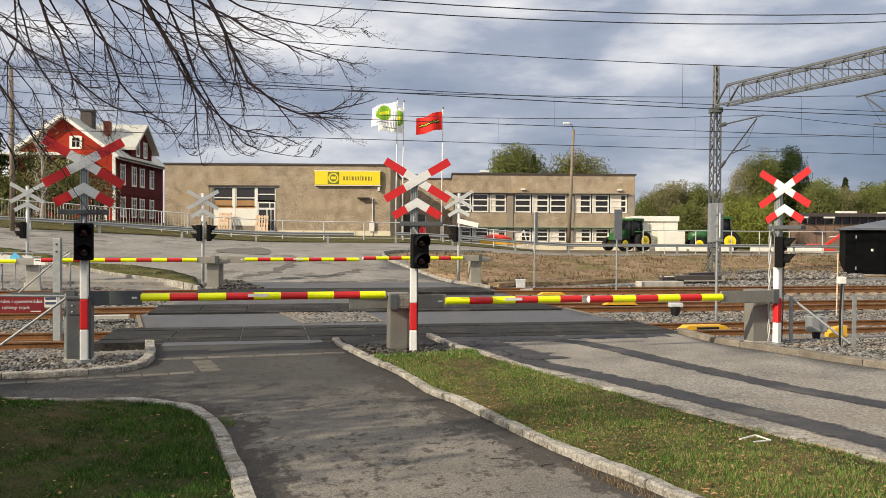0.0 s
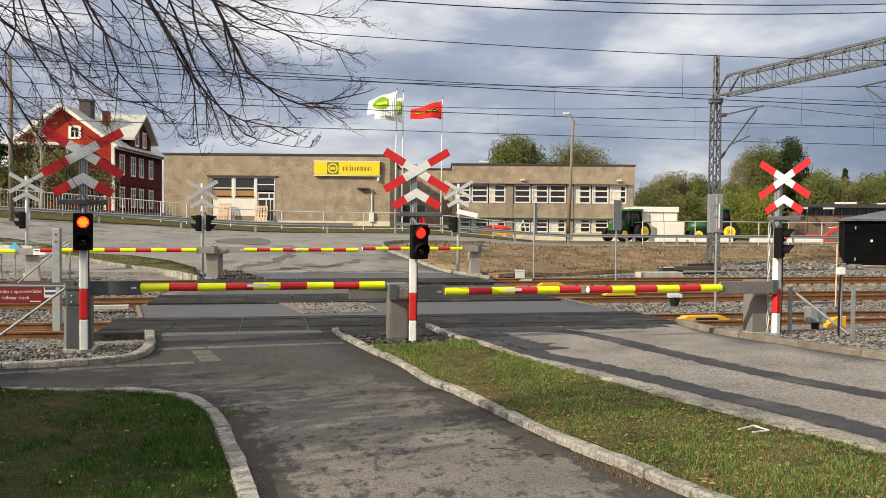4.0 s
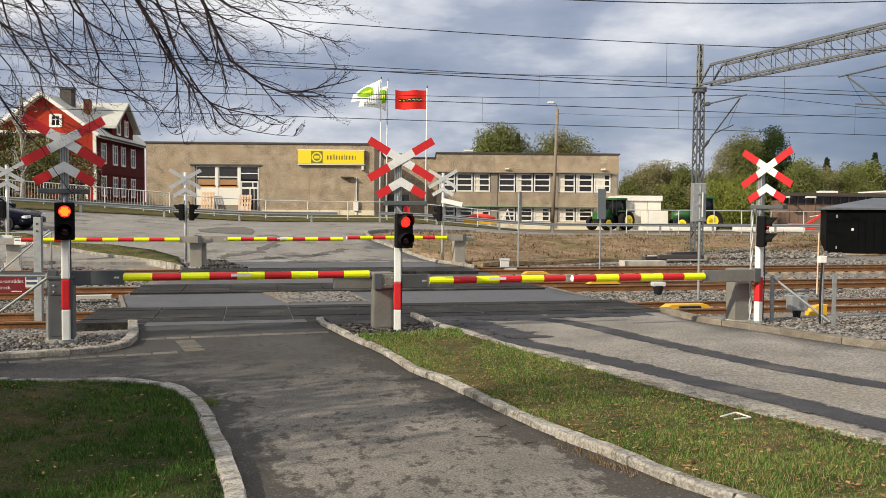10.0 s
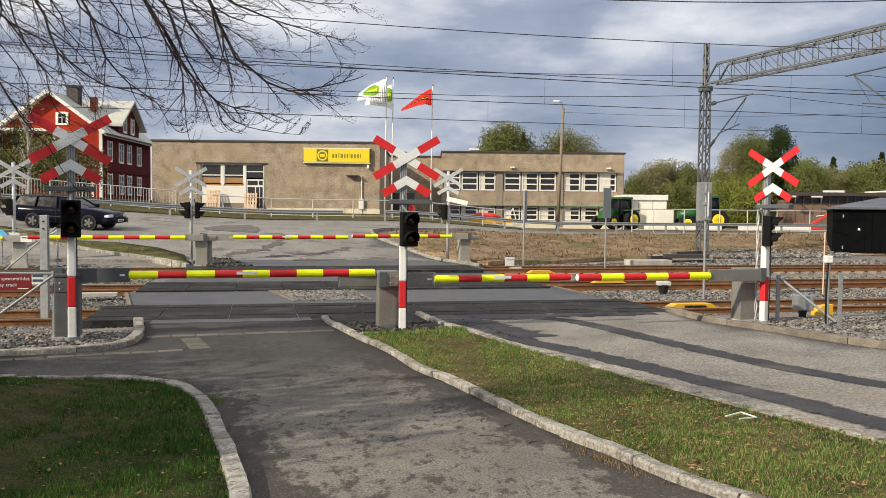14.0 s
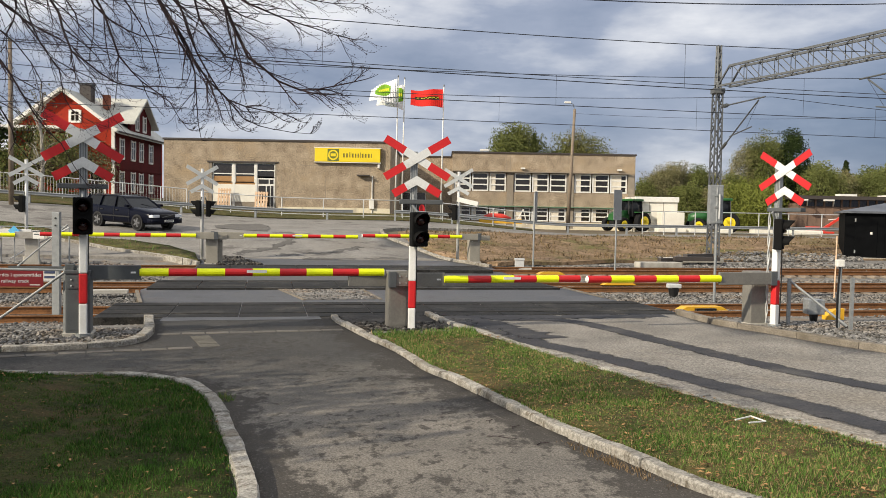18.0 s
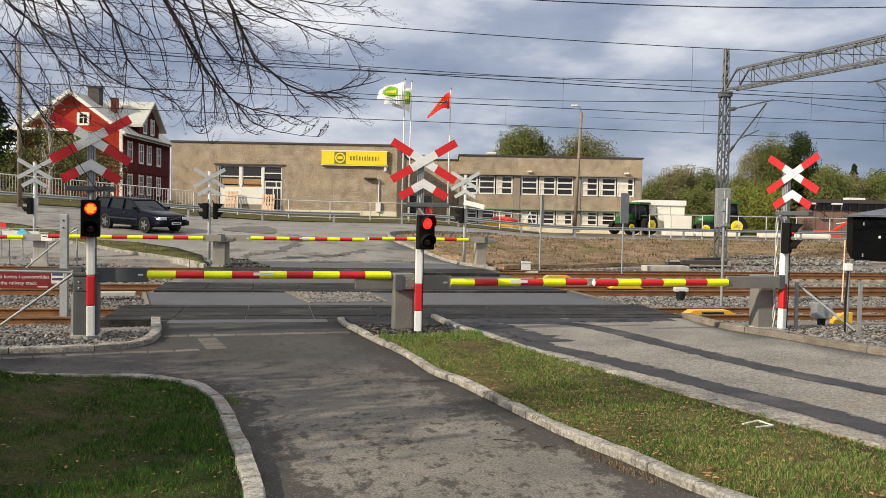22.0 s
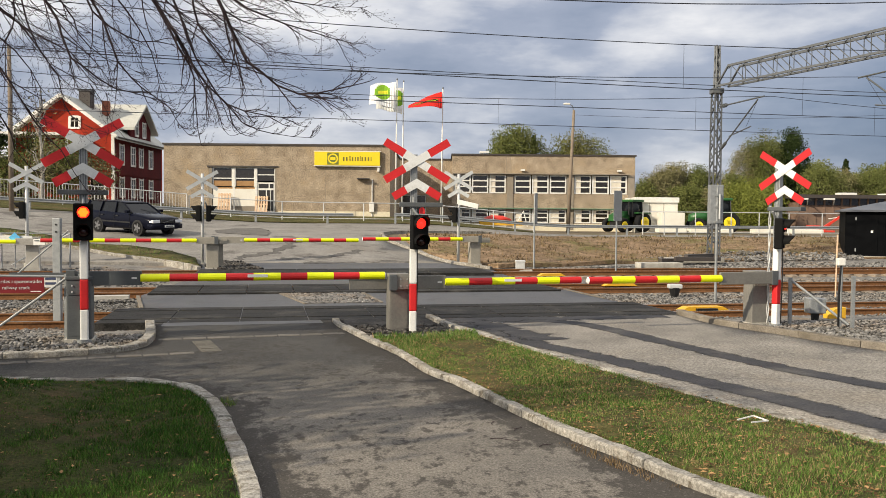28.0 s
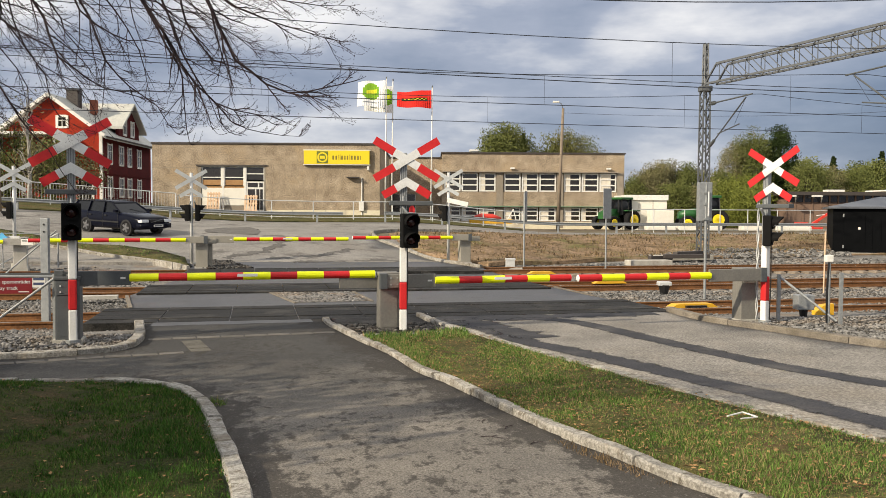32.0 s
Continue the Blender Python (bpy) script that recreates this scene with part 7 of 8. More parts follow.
def leaf_litter():
    rng = np.random.default_rng(11)
    v, f = [], []
    n = 0
    for poly, cnt, lift, ex in ((lawn_poly, 2400, 0.085, island_rise), (med_poly, 6000, 0.093, None)):
        xs, ys = [p[0] for p in poly], [p[1] for p in poly]
        x, y = rng.uniform(min(xs), max(xs), cnt * 3), rng.uniform(min(ys), max(ys), cnt * 3)
        k = inside(x, y, poly)
        for a, b in list(zip(x[k], y[k]))[:cnt]:
            z = ground(a, b) + lift + (ex(a, b) if ex else 0) + rng.uniform(-0.02, 0.015)
            s, r = rng.uniform(0.07, 0.165) ** 2, rng.uniform(0, 6.28)
            for dx, dy, dz in ((-1, 0, 0), (0, -0.6, 0.3), (1, 0, rng.uniform(-0.3, 0.6)), (0, 0.6, 0.2)):
                v.append((a + s * (dx * math.cos(r) - dy * math.sin(r)), b + s * (dx * math.sin(r) + dy * math.cos(r)), z + s * dz))
            f.append((n, n + 1, n + 2, n + 3))
            n += 4
    tagged(new("fallen_leaves", tri_mesh("fallen_leaves", v, f, DEADLEAF)), "dry brown leaves scattered in the grass", "leaves", kind="stuff")


leaf_litter()


def stones(name, polys, density, size, label, seed, lift=-0.02, material=None):
    """Broken ballast stones strewn over plan polygons."""
    rng = np.random.default_rng(seed)
    ico = bmesh.new()
    bmesh.ops.create_icosphere(ico, subdivisions=1, radius=1.0)
    bv = np.array([v.co[:] for v in ico.verts])
    bf = np.array([[v.index for v in f.verts] for f in ico.faces])
    ico.free()
    V, Fs, n = [], [], 0
    for poly, dens in polys:
        xs, ys = [p[0] for p in poly], [p[1] for p in poly]
        cnt = int((max(xs) - min(xs)) * (max(ys) - min(ys)) * density * dens)
        x, y = rng.uniform(min(xs), max(xs), cnt), rng.uniform(min(ys), max(ys), cnt)
        k = inside(x, y, poly)
        x, y = x[k], y[k]
        for a, b in zip(x, y):
            s = size * rng.uniform(0.55, 1.35)
            q = bv * (1 + rng.uniform(-0.3, 0.3, (len(bv), 1))) * (s * np.array((rng.uniform(0.7, 1.3), rng.uniform(0.7, 1.3), rng.uniform(0.5, 0.9))))
            r = rng.uniform(0, 6.28)
            cs, sn = math.cos(r), math.sin(r)
            q = np.stack([q[:, 0] * cs - q[:, 1] * sn, q[:, 0] * sn + q[:, 1] * cs, q[:, 2]], 1)
            V.append(q + (a, b, ground(a, b) - corridor(a, b) + lift))
            Fs.append(bf + n)
            n += len(bv)
    ob = new(name, tri_mesh(name, np.concatenate(V).tolist(), np.concatenate(Fs).tolist(), material or STONE_MIX))
    return tagged(ob, label, "gravel", kind="stuff")


def island_random(m):
    """Make every loose stone of a joined mesh a little lighter or darker than the next."""
    nt = m.node_tree
    p = nt.nodes["Principled BSDF"]
    src = p.inputs["Base Color"].links[0].from_socket
    geo, mr, hs = nt.nodes.new("ShaderNodeNewGeometry"), nt.nodes.new("ShaderNodeMapRange"), nt.nodes.new("ShaderNodeHueSaturation")
    mr.inputs["To Min"].default_value, mr.inputs["To Max"].default_value = 0.22, 1.3
    nt.links.new(geo.outputs["Random Per Island"], mr.inputs["Value"])
    nt.links.new(mr.outputs["Result"], hs.inputs["Value"])
    nt.links.new(src, hs.inputs["Color"])
    nt.links.new(hs.outputs["Color"], p.inputs["Base Color"])
    return m


STONE_MIX = island_random(mat("ballast_stones", (0.27, 0.262, 0.25), (0.13, 0.125, 0.118), 0.9, scale=1.2, fine=30, bump=0.2, c=(0.27, 0.21, 0.155), world_space=True))
STONE_DARK = island_random(mat("dark_gravel", (0.15, 0.143, 0.133), (0.05, 0.048, 0.046), 0.9, scale=9, fine=30, bump=0.2, c=(0.11, 0.085, 0.065), world_space=True))
for mm in (BLADE, LAWN_BLADE, DEADLEAF, DRYBLADE):
    island_random(mm)


def some_withered(m, straw, share):
    """Turn a share of the blades straw-coloured."""
    nt = m.node_tree
    N, L = nt.nodes.new, nt.links.new
    p = nt.nodes["Principled BSDF"]
    src = p.inputs["Base Color"].links[0].from_socket
    geo, k, mx, wn = N("ShaderNodeNewGeometry"), N("ShaderNodeMath"), N("ShaderNodeMixRGB"), N("ShaderNodeTexWhiteNoise")
    wn.noise_dimensions = "1D"
    L(geo.outputs["Random Per Island"], wn.inputs["W"])
    k.operation = "LESS_THAN"
    k.inputs[1].default_value = share
    L(wn.outputs["Value"], k.inputs[0])
    L(k.outputs[0], mx.inputs["Fac"])
    L(src, mx.inputs["Color1"])
    mx.inputs["Color2"].default_value = (*straw, 1)
    L(mx.outputs["Color"], p.inputs["Base Color"])


some_withered(BLADE, (0.36, 0.26, 0.14), 0.16)
some_withered(LAWN_BLADE, (0.25, 0.2, 0.08), 0.06)
near_right = [(5.9, 16.9), (6.45, 16.1), (6.8, 15.2), (7.4, 13.9), (8.6, 11.6), (14, 13.5), (16, 21.5), (5.4, 19.3), (5.3, 18.6)]
near_left = [(-12, 11.1), (-6.6, 12.6), (-5.5, 13.0), (-4.9, 13.6), (-4.9, 14.1), (-5.6, 16.0), (-6.6, 16.6), (-13, 15.2)]
between_r = [(4.2, 21.9), (5.0, 19.9), (18, 22.6), (18, 26.8), (3.5, 24.6)]
between_l = [(-8.1, 22.2), (-7.7, 21.2), (-6.75, 18.6), (-7.2, 18.3), (-16, 16.6), (-16, 21.5)]
beyond_r = [(2.6, 28.8), (3.3, 25.7), (22, 29.6), (22, 33.0)]
far_strip = [(2.2, 31.9), (26, 36.5), (26, 40), (14, 38.4), (3, 33.6)]
far_left = [(-9.2, 29.8), (-8.7, 26), (-24, 23), (-24, 28.5), (-12, 31.0)]
med_stones = [(x + 0.12, y) for x, y in med_l if y >= 14.2] + [(x - 0.12, y) for x, y in med_r[::-1] if y >= 15.0]
isl = [(-4.35, 22.63), (-3.24, 19.95), (-1.52, 20.45), (-2.27, 22.96)]
stones("ballast_stones", [(near_right, 1.0), (near_left, 1.0), (between_r, 0.5), (between_l, 0.5)], 240, 0.034, "grey broken ballast stones", 1)
stones("far_ballast", [(beyond_r, 1.0), (far_strip, 1.0), (far_left, 1.0)], 45, 0.06, "grey broken ballast stones beyond the rails", 2)
stones("gravel", [(isl, 1.0)], 260, 0.036, "pale gravel island between the tracks", 3, lift=0.13)
stones("gravel", [(med_stones, 1.0)], 260, 0.035, "dark gravel round the barrier stand", 4, lift=0.05, material=STONE_DARK)
stones("rubble", [([(9.5, 39.5), (11, 37.6), (20, 40.2), (22, 44.5), (15, 43.8)], 1.0)], 26, 0.075, "pale rubble dumped on the bank", 8, lift=0.03)
patch("gravel_bed", isl, 0.012, BALLAST, "pale gravel island in the crossing", "gravel", 0.8, 0.02)
for a, b in (((-4.42, 22.75), (-3.2, 19.85)), ((-2.2, 23.05), (-1.45, 20.35)), ((3.45, 25.0), (4.2, 21.9)), ((-7.72, 21.45), (-6.63, 18.65))):
    e = thing("edging", pose(0, 0, 0), "pale concrete edging strip in the crossing", "edging", "crossing edgings")
    part("strip", bar((*a, -0.005), (*b, -0.005), 0.08, 0.05), KERBGREY, e)

stones("gravel", [([(-8.5, 32.6), (-7.7, 32.5), (-6.4, 30.3), (-8.0, 29.7), (-8.7, 30.9)], 1.0)], 120, 0.05, "dark gravel round the far barrier stand", 6, lift=0.15, material=STONE_DARK)
patch("asphalt_patch", [(-10.6, 39.8), (-11.4, 42.4), (-11.0, 44.4), (-9.8, 45.6), (-9.0, 43.9), (-8.4, 41.6), (-8.0, 38.8), (-9.2, 38.9)], 0.004, ASPHALT_OLD, "darker patch of newer asphalt in the road", "road", 1.0, 0.0)
for k, line in enumerate((((-6.6, 33.4), (-4.8, 34.2), (-3.4, 36.0)), ((-5.4, 32.6), (-3.2, 33.4), (-1.2, 33.9)), ((-8.2, 33.2), (-7.0, 35.0), (-6.4, 37.6)))):
    FAR_STREAKS.append(line)

sl = thing("edging", pose(0, 0, 0), "pale concrete slab at the corner of the crossing", "edging", "crossing edgings")
part("strip", bar((-9.3, 20.8, 0.0), (-7.85, 21.2, 0.0), 0.34, 0.08), CONCRETE, sl)

# ---- vehicles and machines ----
CARPAINT = mat("navy_paint", (0.005, 0.006, 0.014), (0.004, 0.005, 0.011), 0.16, scale=3, bump=0.0, spec=0.1)
CARGLASS = mat("car_glass", (0.012, 0.014, 0.017), (0.008, 0.009, 0.011), rough=0.08, bump=0.0, spec=0.2)
RUBBER = mat("tyre_rubber", (0.02, 0.02, 0.021), (0.013, 0.013, 0.014), 0.9, scale=8, bump=0.2)
ALLOY = mat("alloy", (0.32, 0.32, 0.33), (0.22, 0.22, 0.23), 0.35, metal=0.8, scale=6, bump=0.0)
LAMPGLASS = mat("headlamp_glass", (0.75, 0.77, 0.8), (0.6, 0.62, 0.66), 0.15, scale=8, bump=0.05)
TRACTORGREEN = mat("tractor_green", (0.02, 0.11, 0.025), (0.014, 0.08, 0.018), 0.4, scale=3, bump=0.05)
TRACTORYELLOW = mat("tractor_yellow", (0.85, 0.68, 0.02), (0.75, 0.58, 0.02), 0.45, scale=3, bump=0.05)
MACHINERED = mat("machine_red", (0.7, 0.05, 0.03), (0.55, 0.035, 0.02), 0.45, scale=3, bump=0.05)


def loft(sections, material_index=None):
    """A skin over cross-sections, each a list of points, closed at both ends."""
    bm = bmesh.new()
    rings = [[bm.verts.new(p) for p in s] for s in sections]
    n = len(rings[0])
    for a, b in zip(rings, rings[1:]):
        for i in range(n):
            bm.faces.new((a[i], a[(i + 1) % n], b[(i + 1) % n], b[i])).smooth = True
    bm.faces.new(rings[0][::-1])
    bm.faces.new(rings[-1])
    return bm


def wheel(parent, x, y, r, w, rim, rim_label, spokes=5, rimr=0.64):
    s = 1 if y > 0 else -1
    bm = bmesh.new()
    seg = 24
    prof = ((rimr * r, -w / 2), (0.93 * r, -w / 2), (r, -w / 2 + 0.035), (r, w / 2 - 0.035), (0.93 * r, w / 2), (rimr * r, w / 2))
    rings = [[bm.verts.new((q * math.cos(2 * math.pi * i / seg), o, q * math.sin(2 * math.pi * i / seg))) for i in range(seg)] for q, o in prof]
    for a, b in zip(rings, rings[1:] + rings[:1]):
        for i in range(seg):
            bm.faces.new((a[i], a[(i + 1) % seg], b[(i + 1) % seg], b[i])).smooth = True
    wh = part("wheel", bm, RUBBER, parent, "black rubber tyre", m=pose(x, y, r))
    bm = bmesh.new()
    rod((0, s * 0.3 * w, 0), (0, s * 0.42 * w, 0), rimr * r * 0.28, seg=12, bm=bm)
    for i in range(spokes):
        a = 2 * math.pi * i / spokes
        bar((0, s * 0.36 * w, 0), (rimr * r * math.cos(a), s * 0.36 * w, rimr * r * math.sin(a)), 0.09 * r / 0.3, 0.075 * r / 0.3, bm)
    part("rim", bm, rim, wh, rim_label)
    part("rim_well", rod((0, -s * 0.1 * w, 0), (0, s * 0.15 * w, 0), rimr * r * 1.01, seg=20), BLACK if spokes < 9 else rim, wh)
    return wh


def estate_car(m, label, paint):
    c = thing("car", m, label, "car")

    def sec(x, hw, zb, zt, crown=0.02):
        half = [(hw * 0.82, zb), (hw * 0.97, zb + 0.08), (hw, zb + 0.25), (hw * 0.995, (zb + zt) / 2 + 0.08), (hw * 0.965, zt - 0.05), (hw * 0.86, zt), (hw * 0.4, zt + crown)]
        return [(x, y, z) for y, z in half] + [(x, -y, z) for y, z in half[::-1]]

    part("body", loft([sec(-2.34, 0.70, 0.42, 0.84), sec(-2.28, 0.82, 0.30, 0.95), sec(-1.9, 0.87, 0.24, 0.98), sec(-1.0, 0.88, 0.22, 0.97), sec(0.2, 0.88, 0.22, 0.95), sec(0.95, 0.88, 0.22, 0.94), sec(1.5, 0.87, 0.22, 0.89), sec(2.05, 0.84, 0.24, 0.80), sec(2.26, 0.79, 0.28, 0.74), sec(2.34, 0.70, 0.34, 0.64)]), paint, c, "dark glossy car body")
    cabin = part("cabin_glass", loft([[(-2.3, 0.76, 0.93), (-2.3, -0.76, 0.93), (-2.02, -0.6, 1.385), (-2.02, 0.6, 1.385)], [(-0.2, 0.8, 0.93), (-0.2, -0.8, 0.93), (-0.2, -0.635, 1.405), (-0.2, 0.635, 1.405)], [(0.98, 0.78, 0.92), (0.98, -0.78, 0.92), (0.22, -0.61, 1.37), (0.22, 0.61, 1.37)]]), CARGLASS, c, "dark tinted car windows")
    for p in cabin.data.polygons:
        p.use_smooth = False
    part("roof", loft([[(-2.1, -0.63, 1.375), (-2.1, 0.63, 1.375), (-2.08, 0.5, 1.41), (-2.08, -0.5, 1.41)], [(-0.4, -0.66, 1.395), (-0.4, 0.66, 1.395), (-0.4, 0.52, 1.44), (-0.4, -0.52, 1.44)], [(0.3, -0.63, 1.35), (0.3, 0.63, 1.35), (0.22, 0.5, 1.40), (0.22, -0.5, 1.40)]]), paint, c, "dark car roof")
    for s in (-1, 1):
        for a, b, w_ in (((1.0, 0.785, 0.93), (0.22, 0.625, 1.37), 0.06), ((-0.1, 0.82, 0.94), (-0.18, 0.65, 1.39), 0.09), ((-1.15, 0.815, 0.94), (-1.12, 0.645, 1.39), 0.08), ((-2.28, 0.77, 0.94), (-2.04, 0.615, 1.38), 0.14)):
            part("pillar", bar((a[0], a[1] * s, a[2]), (b[0], b[1] * s, b[2]), 0.03, w_), paint, c)
        part("side_strip", box(-1.25, 0.95, s * 0.885 - 0.012, s * 0.885 + 0.012, 0.5, 0.56), BLACK, c, "black rubbing strip")
        part("roof_rail", rod((-1.9, s * 0.56, 1.45), (0.0, s * 0.58, 1.46), 0.015), BLACK, c)
        part("mirror", box(0.72, 0.9, s * 0.86 - 0.02 if s > 0 else -1.0, 1.0 if s > 0 else -0.84, 0.95, 1.07, 0.02), paint, c, "door mirror")
        part("headlight", box(2.2, 2.36, s * 0.62 - 0.19, s * 0.62 + 0.19, 0.56, 0.69, 0.02), LAMPGLASS, c, "clear rectangular headlight")
        part("indicator", box(2.14, 2.31, s * 0.81 - 0.02, s * 0.81 + 0.02, 0.57, 0.66), LAMPGLASS, c)
        part("tail_light", box(-2.35, -2.2, s * 0.76 - 0.08, s * 0.76 + 0.08, 0.6, 1.05), RED, c)
        for xx in (0.9, -0.12, -1.14):
            part("door_gap", box(xx - 0.006, xx + 0.006, s * 0.883 - 0.004, s * 0.883 + 0.004, 0.3, 0.93), BLACK, c)
        for xx in (0.0, -1.02):
            part("door_handle", box(xx, xx + 0.16, s * 0.89 - 0.012, s * 0.89 + 0.012, 0.78, 0.82), BLACK, c)
        for x in (1.42, -1.24):
            part("wheel_arch", rod((x, s * 0.70, 0.31), (x, s * 0.884, 0.31), 0.355, seg=24), BLACK, c)
            wheel(c, x, s * 0.79, 0.31, 0.2, ALLOY, "five-spoke alloy rim", 5, 0.66)
    part("grille", box(2.29, 2.37, -0.36, 0.36, 0.56, 0.70, 0.015), BLACK, c, "black slatted grille")
    part("grille_bar", bar((2.375, -0.3, 0.57), (2.375, 0.3, 0.69), 0.01, 0.02), ALLOY, c)
    part("bumper", loft([[(2.05, 0.86, 0.3), (2.05, -0.86, 0.3), (2.05, -0.86, 0.52), (2.05, 0.86, 0.52)], [(2.42, 0.76, 0.31), (2.42, -0.76, 0.31), (2.42, -0.76, 0.52), (2.42, 0.76, 0.52)], [(2.46, 0.5, 0.33), (2.46, -0.5, 0.33), (2.46, -0.5, 0.5), (2.46, 0.5, 0.5)]]), paint, c, "dark front bumper")
    part("number_plate", box(2.46, 2.475, -0.26, 0.26, 0.37, 0.47), FRAME, c, "white plate")
    part("plate_bars", box(2.475, 2.478, -0.2, 0.2, 0.395, 0.445), DARKGREY, c)
    part("windscreen_wiper", bar((0.97, 0.5, 0.955), (0.72, -0.1, 1.08), 0.012, 0.012), BLACK, c)
    return c


CAR = estate_car(pose(-60, 40, 2), "dark navy estate car waiting on the road", CARPAINT)
estate_car(pose(-29.6, 55.8, ground(-29.6, 55.8), 0, 0, 20), "dark maroon car parked beside the red house", mat("maroon_paint", (0.06, 0.01, 0.012), (0.04, 0.008, 0.01), 0.3, metal=0.2, scale=3, bump=0))


def tractor(m, label):
    t = thing("tractor", m, label, "tractor", "tractors")
    part("bonnet", loft([[(0.3, -0.42, 1.0), (0.3, 0.42, 1.0), (0.3, 0.36, 1.85), (0.3, -0.36, 1.85)], [(1.6, -0.4, 0.95), (1.6, 0.4, 0.95), (1.6, 0.33, 1.72), (1.6, -0.33, 1.72)], [(2.25, -0.34, 0.95), (2.25, 0.34, 0.95), (2.2, 0.27, 1.5), (2.2, -0.27, 1.5)]]), TRACTORGREEN, t, "green bonnet")
    part("chassis", box(-1.0, 2.1, -0.3, 0.3, 0.6, 1.05, 0.03), BLACK, t)
    part("cab_glass", loft([[(-1.05, -0.72, 1.3), (-1.05, 0.72, 1.3), (0.35, 0.72, 1.3), (0.35, -0.72, 1.3)], [(-0.95, -0.66, 2.65), (-0.95, 0.66, 2.65), (0.2, 0.66, 2.65), (0.2, -0.66, 2.65)]]), CARGLASS, t, "glazed cab")
    part("cab_roof", box(-1.1, 0.35, -0.75, 0.75, 2.65, 2.85, 0.06), TRACTORGREEN, t, "green cab roof")
    for x, y in ((-1.0, 0.7), (-1.0, -0.7), (0.28, 0.7), (0.28, -0.7)):
        part("cab_pillar", bar((x, y, 1.3), (x * 0.92, y * 0.93, 2.66), 0.07, 0.07), BLACK, t)
    part("exhaust", rod((0.55, 0.5, 1.5), (0.55, 0.5, 2.7), 0.05), BLACK, t)
    for s in (-1, 1):
        part("mudguard", box(-1.5, 0.1, s * 0.95 - 0.28, s * 0.95 + 0.28, 1.62, 1.72, 0.03), TRACTORGREEN, t)
        wheel(t, -0.75, s * 0.95, 0.85, 0.5, TRACTORYELLOW, "yellow rim", 12, 0.55)
        wheel(t, 1.65, s * 0.9, 0.6, 0.4, TRACTORYELLOW, "yellow rim", 12, 0.55)
    return t


def yard_machines():
    tractor(pose(14.8, 67.5, ground(14.8, 67.5), 0, 0, -145) @ Matrix.Scale(0.9, 4), "dark green tractor parked beside the office")
    tractor(pose(21.3, 66, ground(21.3, 66), 0, 0, 176) @ Matrix.Scale(0.95, 4), "green tractor with yellow wheels in the yard")
    g = lambda x, y: ground(x, y)
    r = thing("farm_implement", pose(4.2, 66, g(4.2, 66)) @ Matrix.Scale(0.75, 4), "red and orange farm implement standing in the yard", "farm machine")
    part("drum", loft([[(x, y * w, z * h + 0.55) for y, z in ((-0.7, 0), (0.7, 0), (0.8, 0.5), (0.5, 1), (-0.5, 1), (-0.8, 0.5))] for x, w, h in ((-1.3, 0.7, 0.35), (-0.6, 1, 0.6), (0.6, 1, 0.55), (1.5, 0.5, 0.2))]), MACHINERED, r, "red housing")
    part("frame", box(-1.8, 2.6, -0.9, -0.75, 0.1, 0.55, 0.03), YELLOW_WARM, r, "orange lower frame")
    part("frame", box(-1.8, 2.6, 0.75, 0.9, 0.1, 0.55, 0.03), YELLOW_WARM, r)
    part("cross_beam", box(-1.8, -1.6, -0.75, 0.75, 0.2, 0.45), YELLOW_WARM, r)
    part("cross_beam", box(2.4, 2.6, -0.75, 0.75, 0.2, 0.45), YELLOW_WARM, r)
    part("brace", rod((2.1, -0.8, 0.5), (2.7, -0.8, 1.6), 0.05), FRAME, r)
    part("brace", rod((3.1, -0.8, 0.0), (2.7, -0.8, 1.6), 0.05), FRAME, r)
    l = thing("loader", pose(33.4, 74, g(33.4, 74)) @ Matrix.Scale(0.66, 4), "bright red loader arm standing in the yard", "farm machine")
    part("base", box(-2.4, -0.9, -0.5, 0.5, 0.0, 0.9, 0.05), MACHINERED, l)
    part("arm", bar((-0.6, 0, 0.4), (2.4, 0, 2.4), 0.25, 0.3), MACHINERED, l, "red lifting arm")
    part("arm", bar((1.3, 0, 1.7), (-0.3, 0, 0.2), 0.15, 0.2), MACHINERED, l)
    part("foot", box(-0.9, 1.1, -0.4, 0.4, 0.0, 0.25, 0.04), MACHINERED, l)
    part("ram", rod((0.4, 0.0, 1.8), (1.6, 0, 1.95), 0.06), FRAME, l)
    gw = thing("green_drum", pose(35.2, 74, g(35, 74)), "small green machine part on the ground", "farm machine")
    part("drum", rod((0, -0.3, 0.35), (0, 0.3, 0.35), 0.35, seg=14), TRACTORGREEN, gw)
    for i, (x, n) in enumerate(((17.3, 2.2), (19.3, 1.4), (21.4, 1.0), (24.2, 1.5), (27.5, 2.4))):
        b = thing("wrapped_bale", pose(x, 64.3, g(x, 64.3)), "white wrapped goods stacked behind the fence", "bale", "white goods")
        part("wrapping", box(-n / 2, n / 2, -0.5, 0.5, 0, 0.36 + 0.08 * (i % 2), 0.08), PANELWHITE, b)
    br = thing("shop_banner", pose(-1.4, 57.2, g(-1.4, 57.2)), "small red round sign on a post by the flagpoles", "sign")
    part("post", rod((0, 0, 0), (0, 0, 0.7), 0.03), FRAME, br)
    part("disc", ring_slab([(0.2 * math.cos(a * math.pi / 8), 0.32 * math.sin(a * math.pi / 8)) for a in range(16)], 0.03), RED, br, "red disc", m=pose(0, -0.05, 0.55))
    cam_ = thing("security_camera", pose(0.62, 33.15, ground(0.62, 33.4) + 2.35), "white camera on the far signal post", "camera")
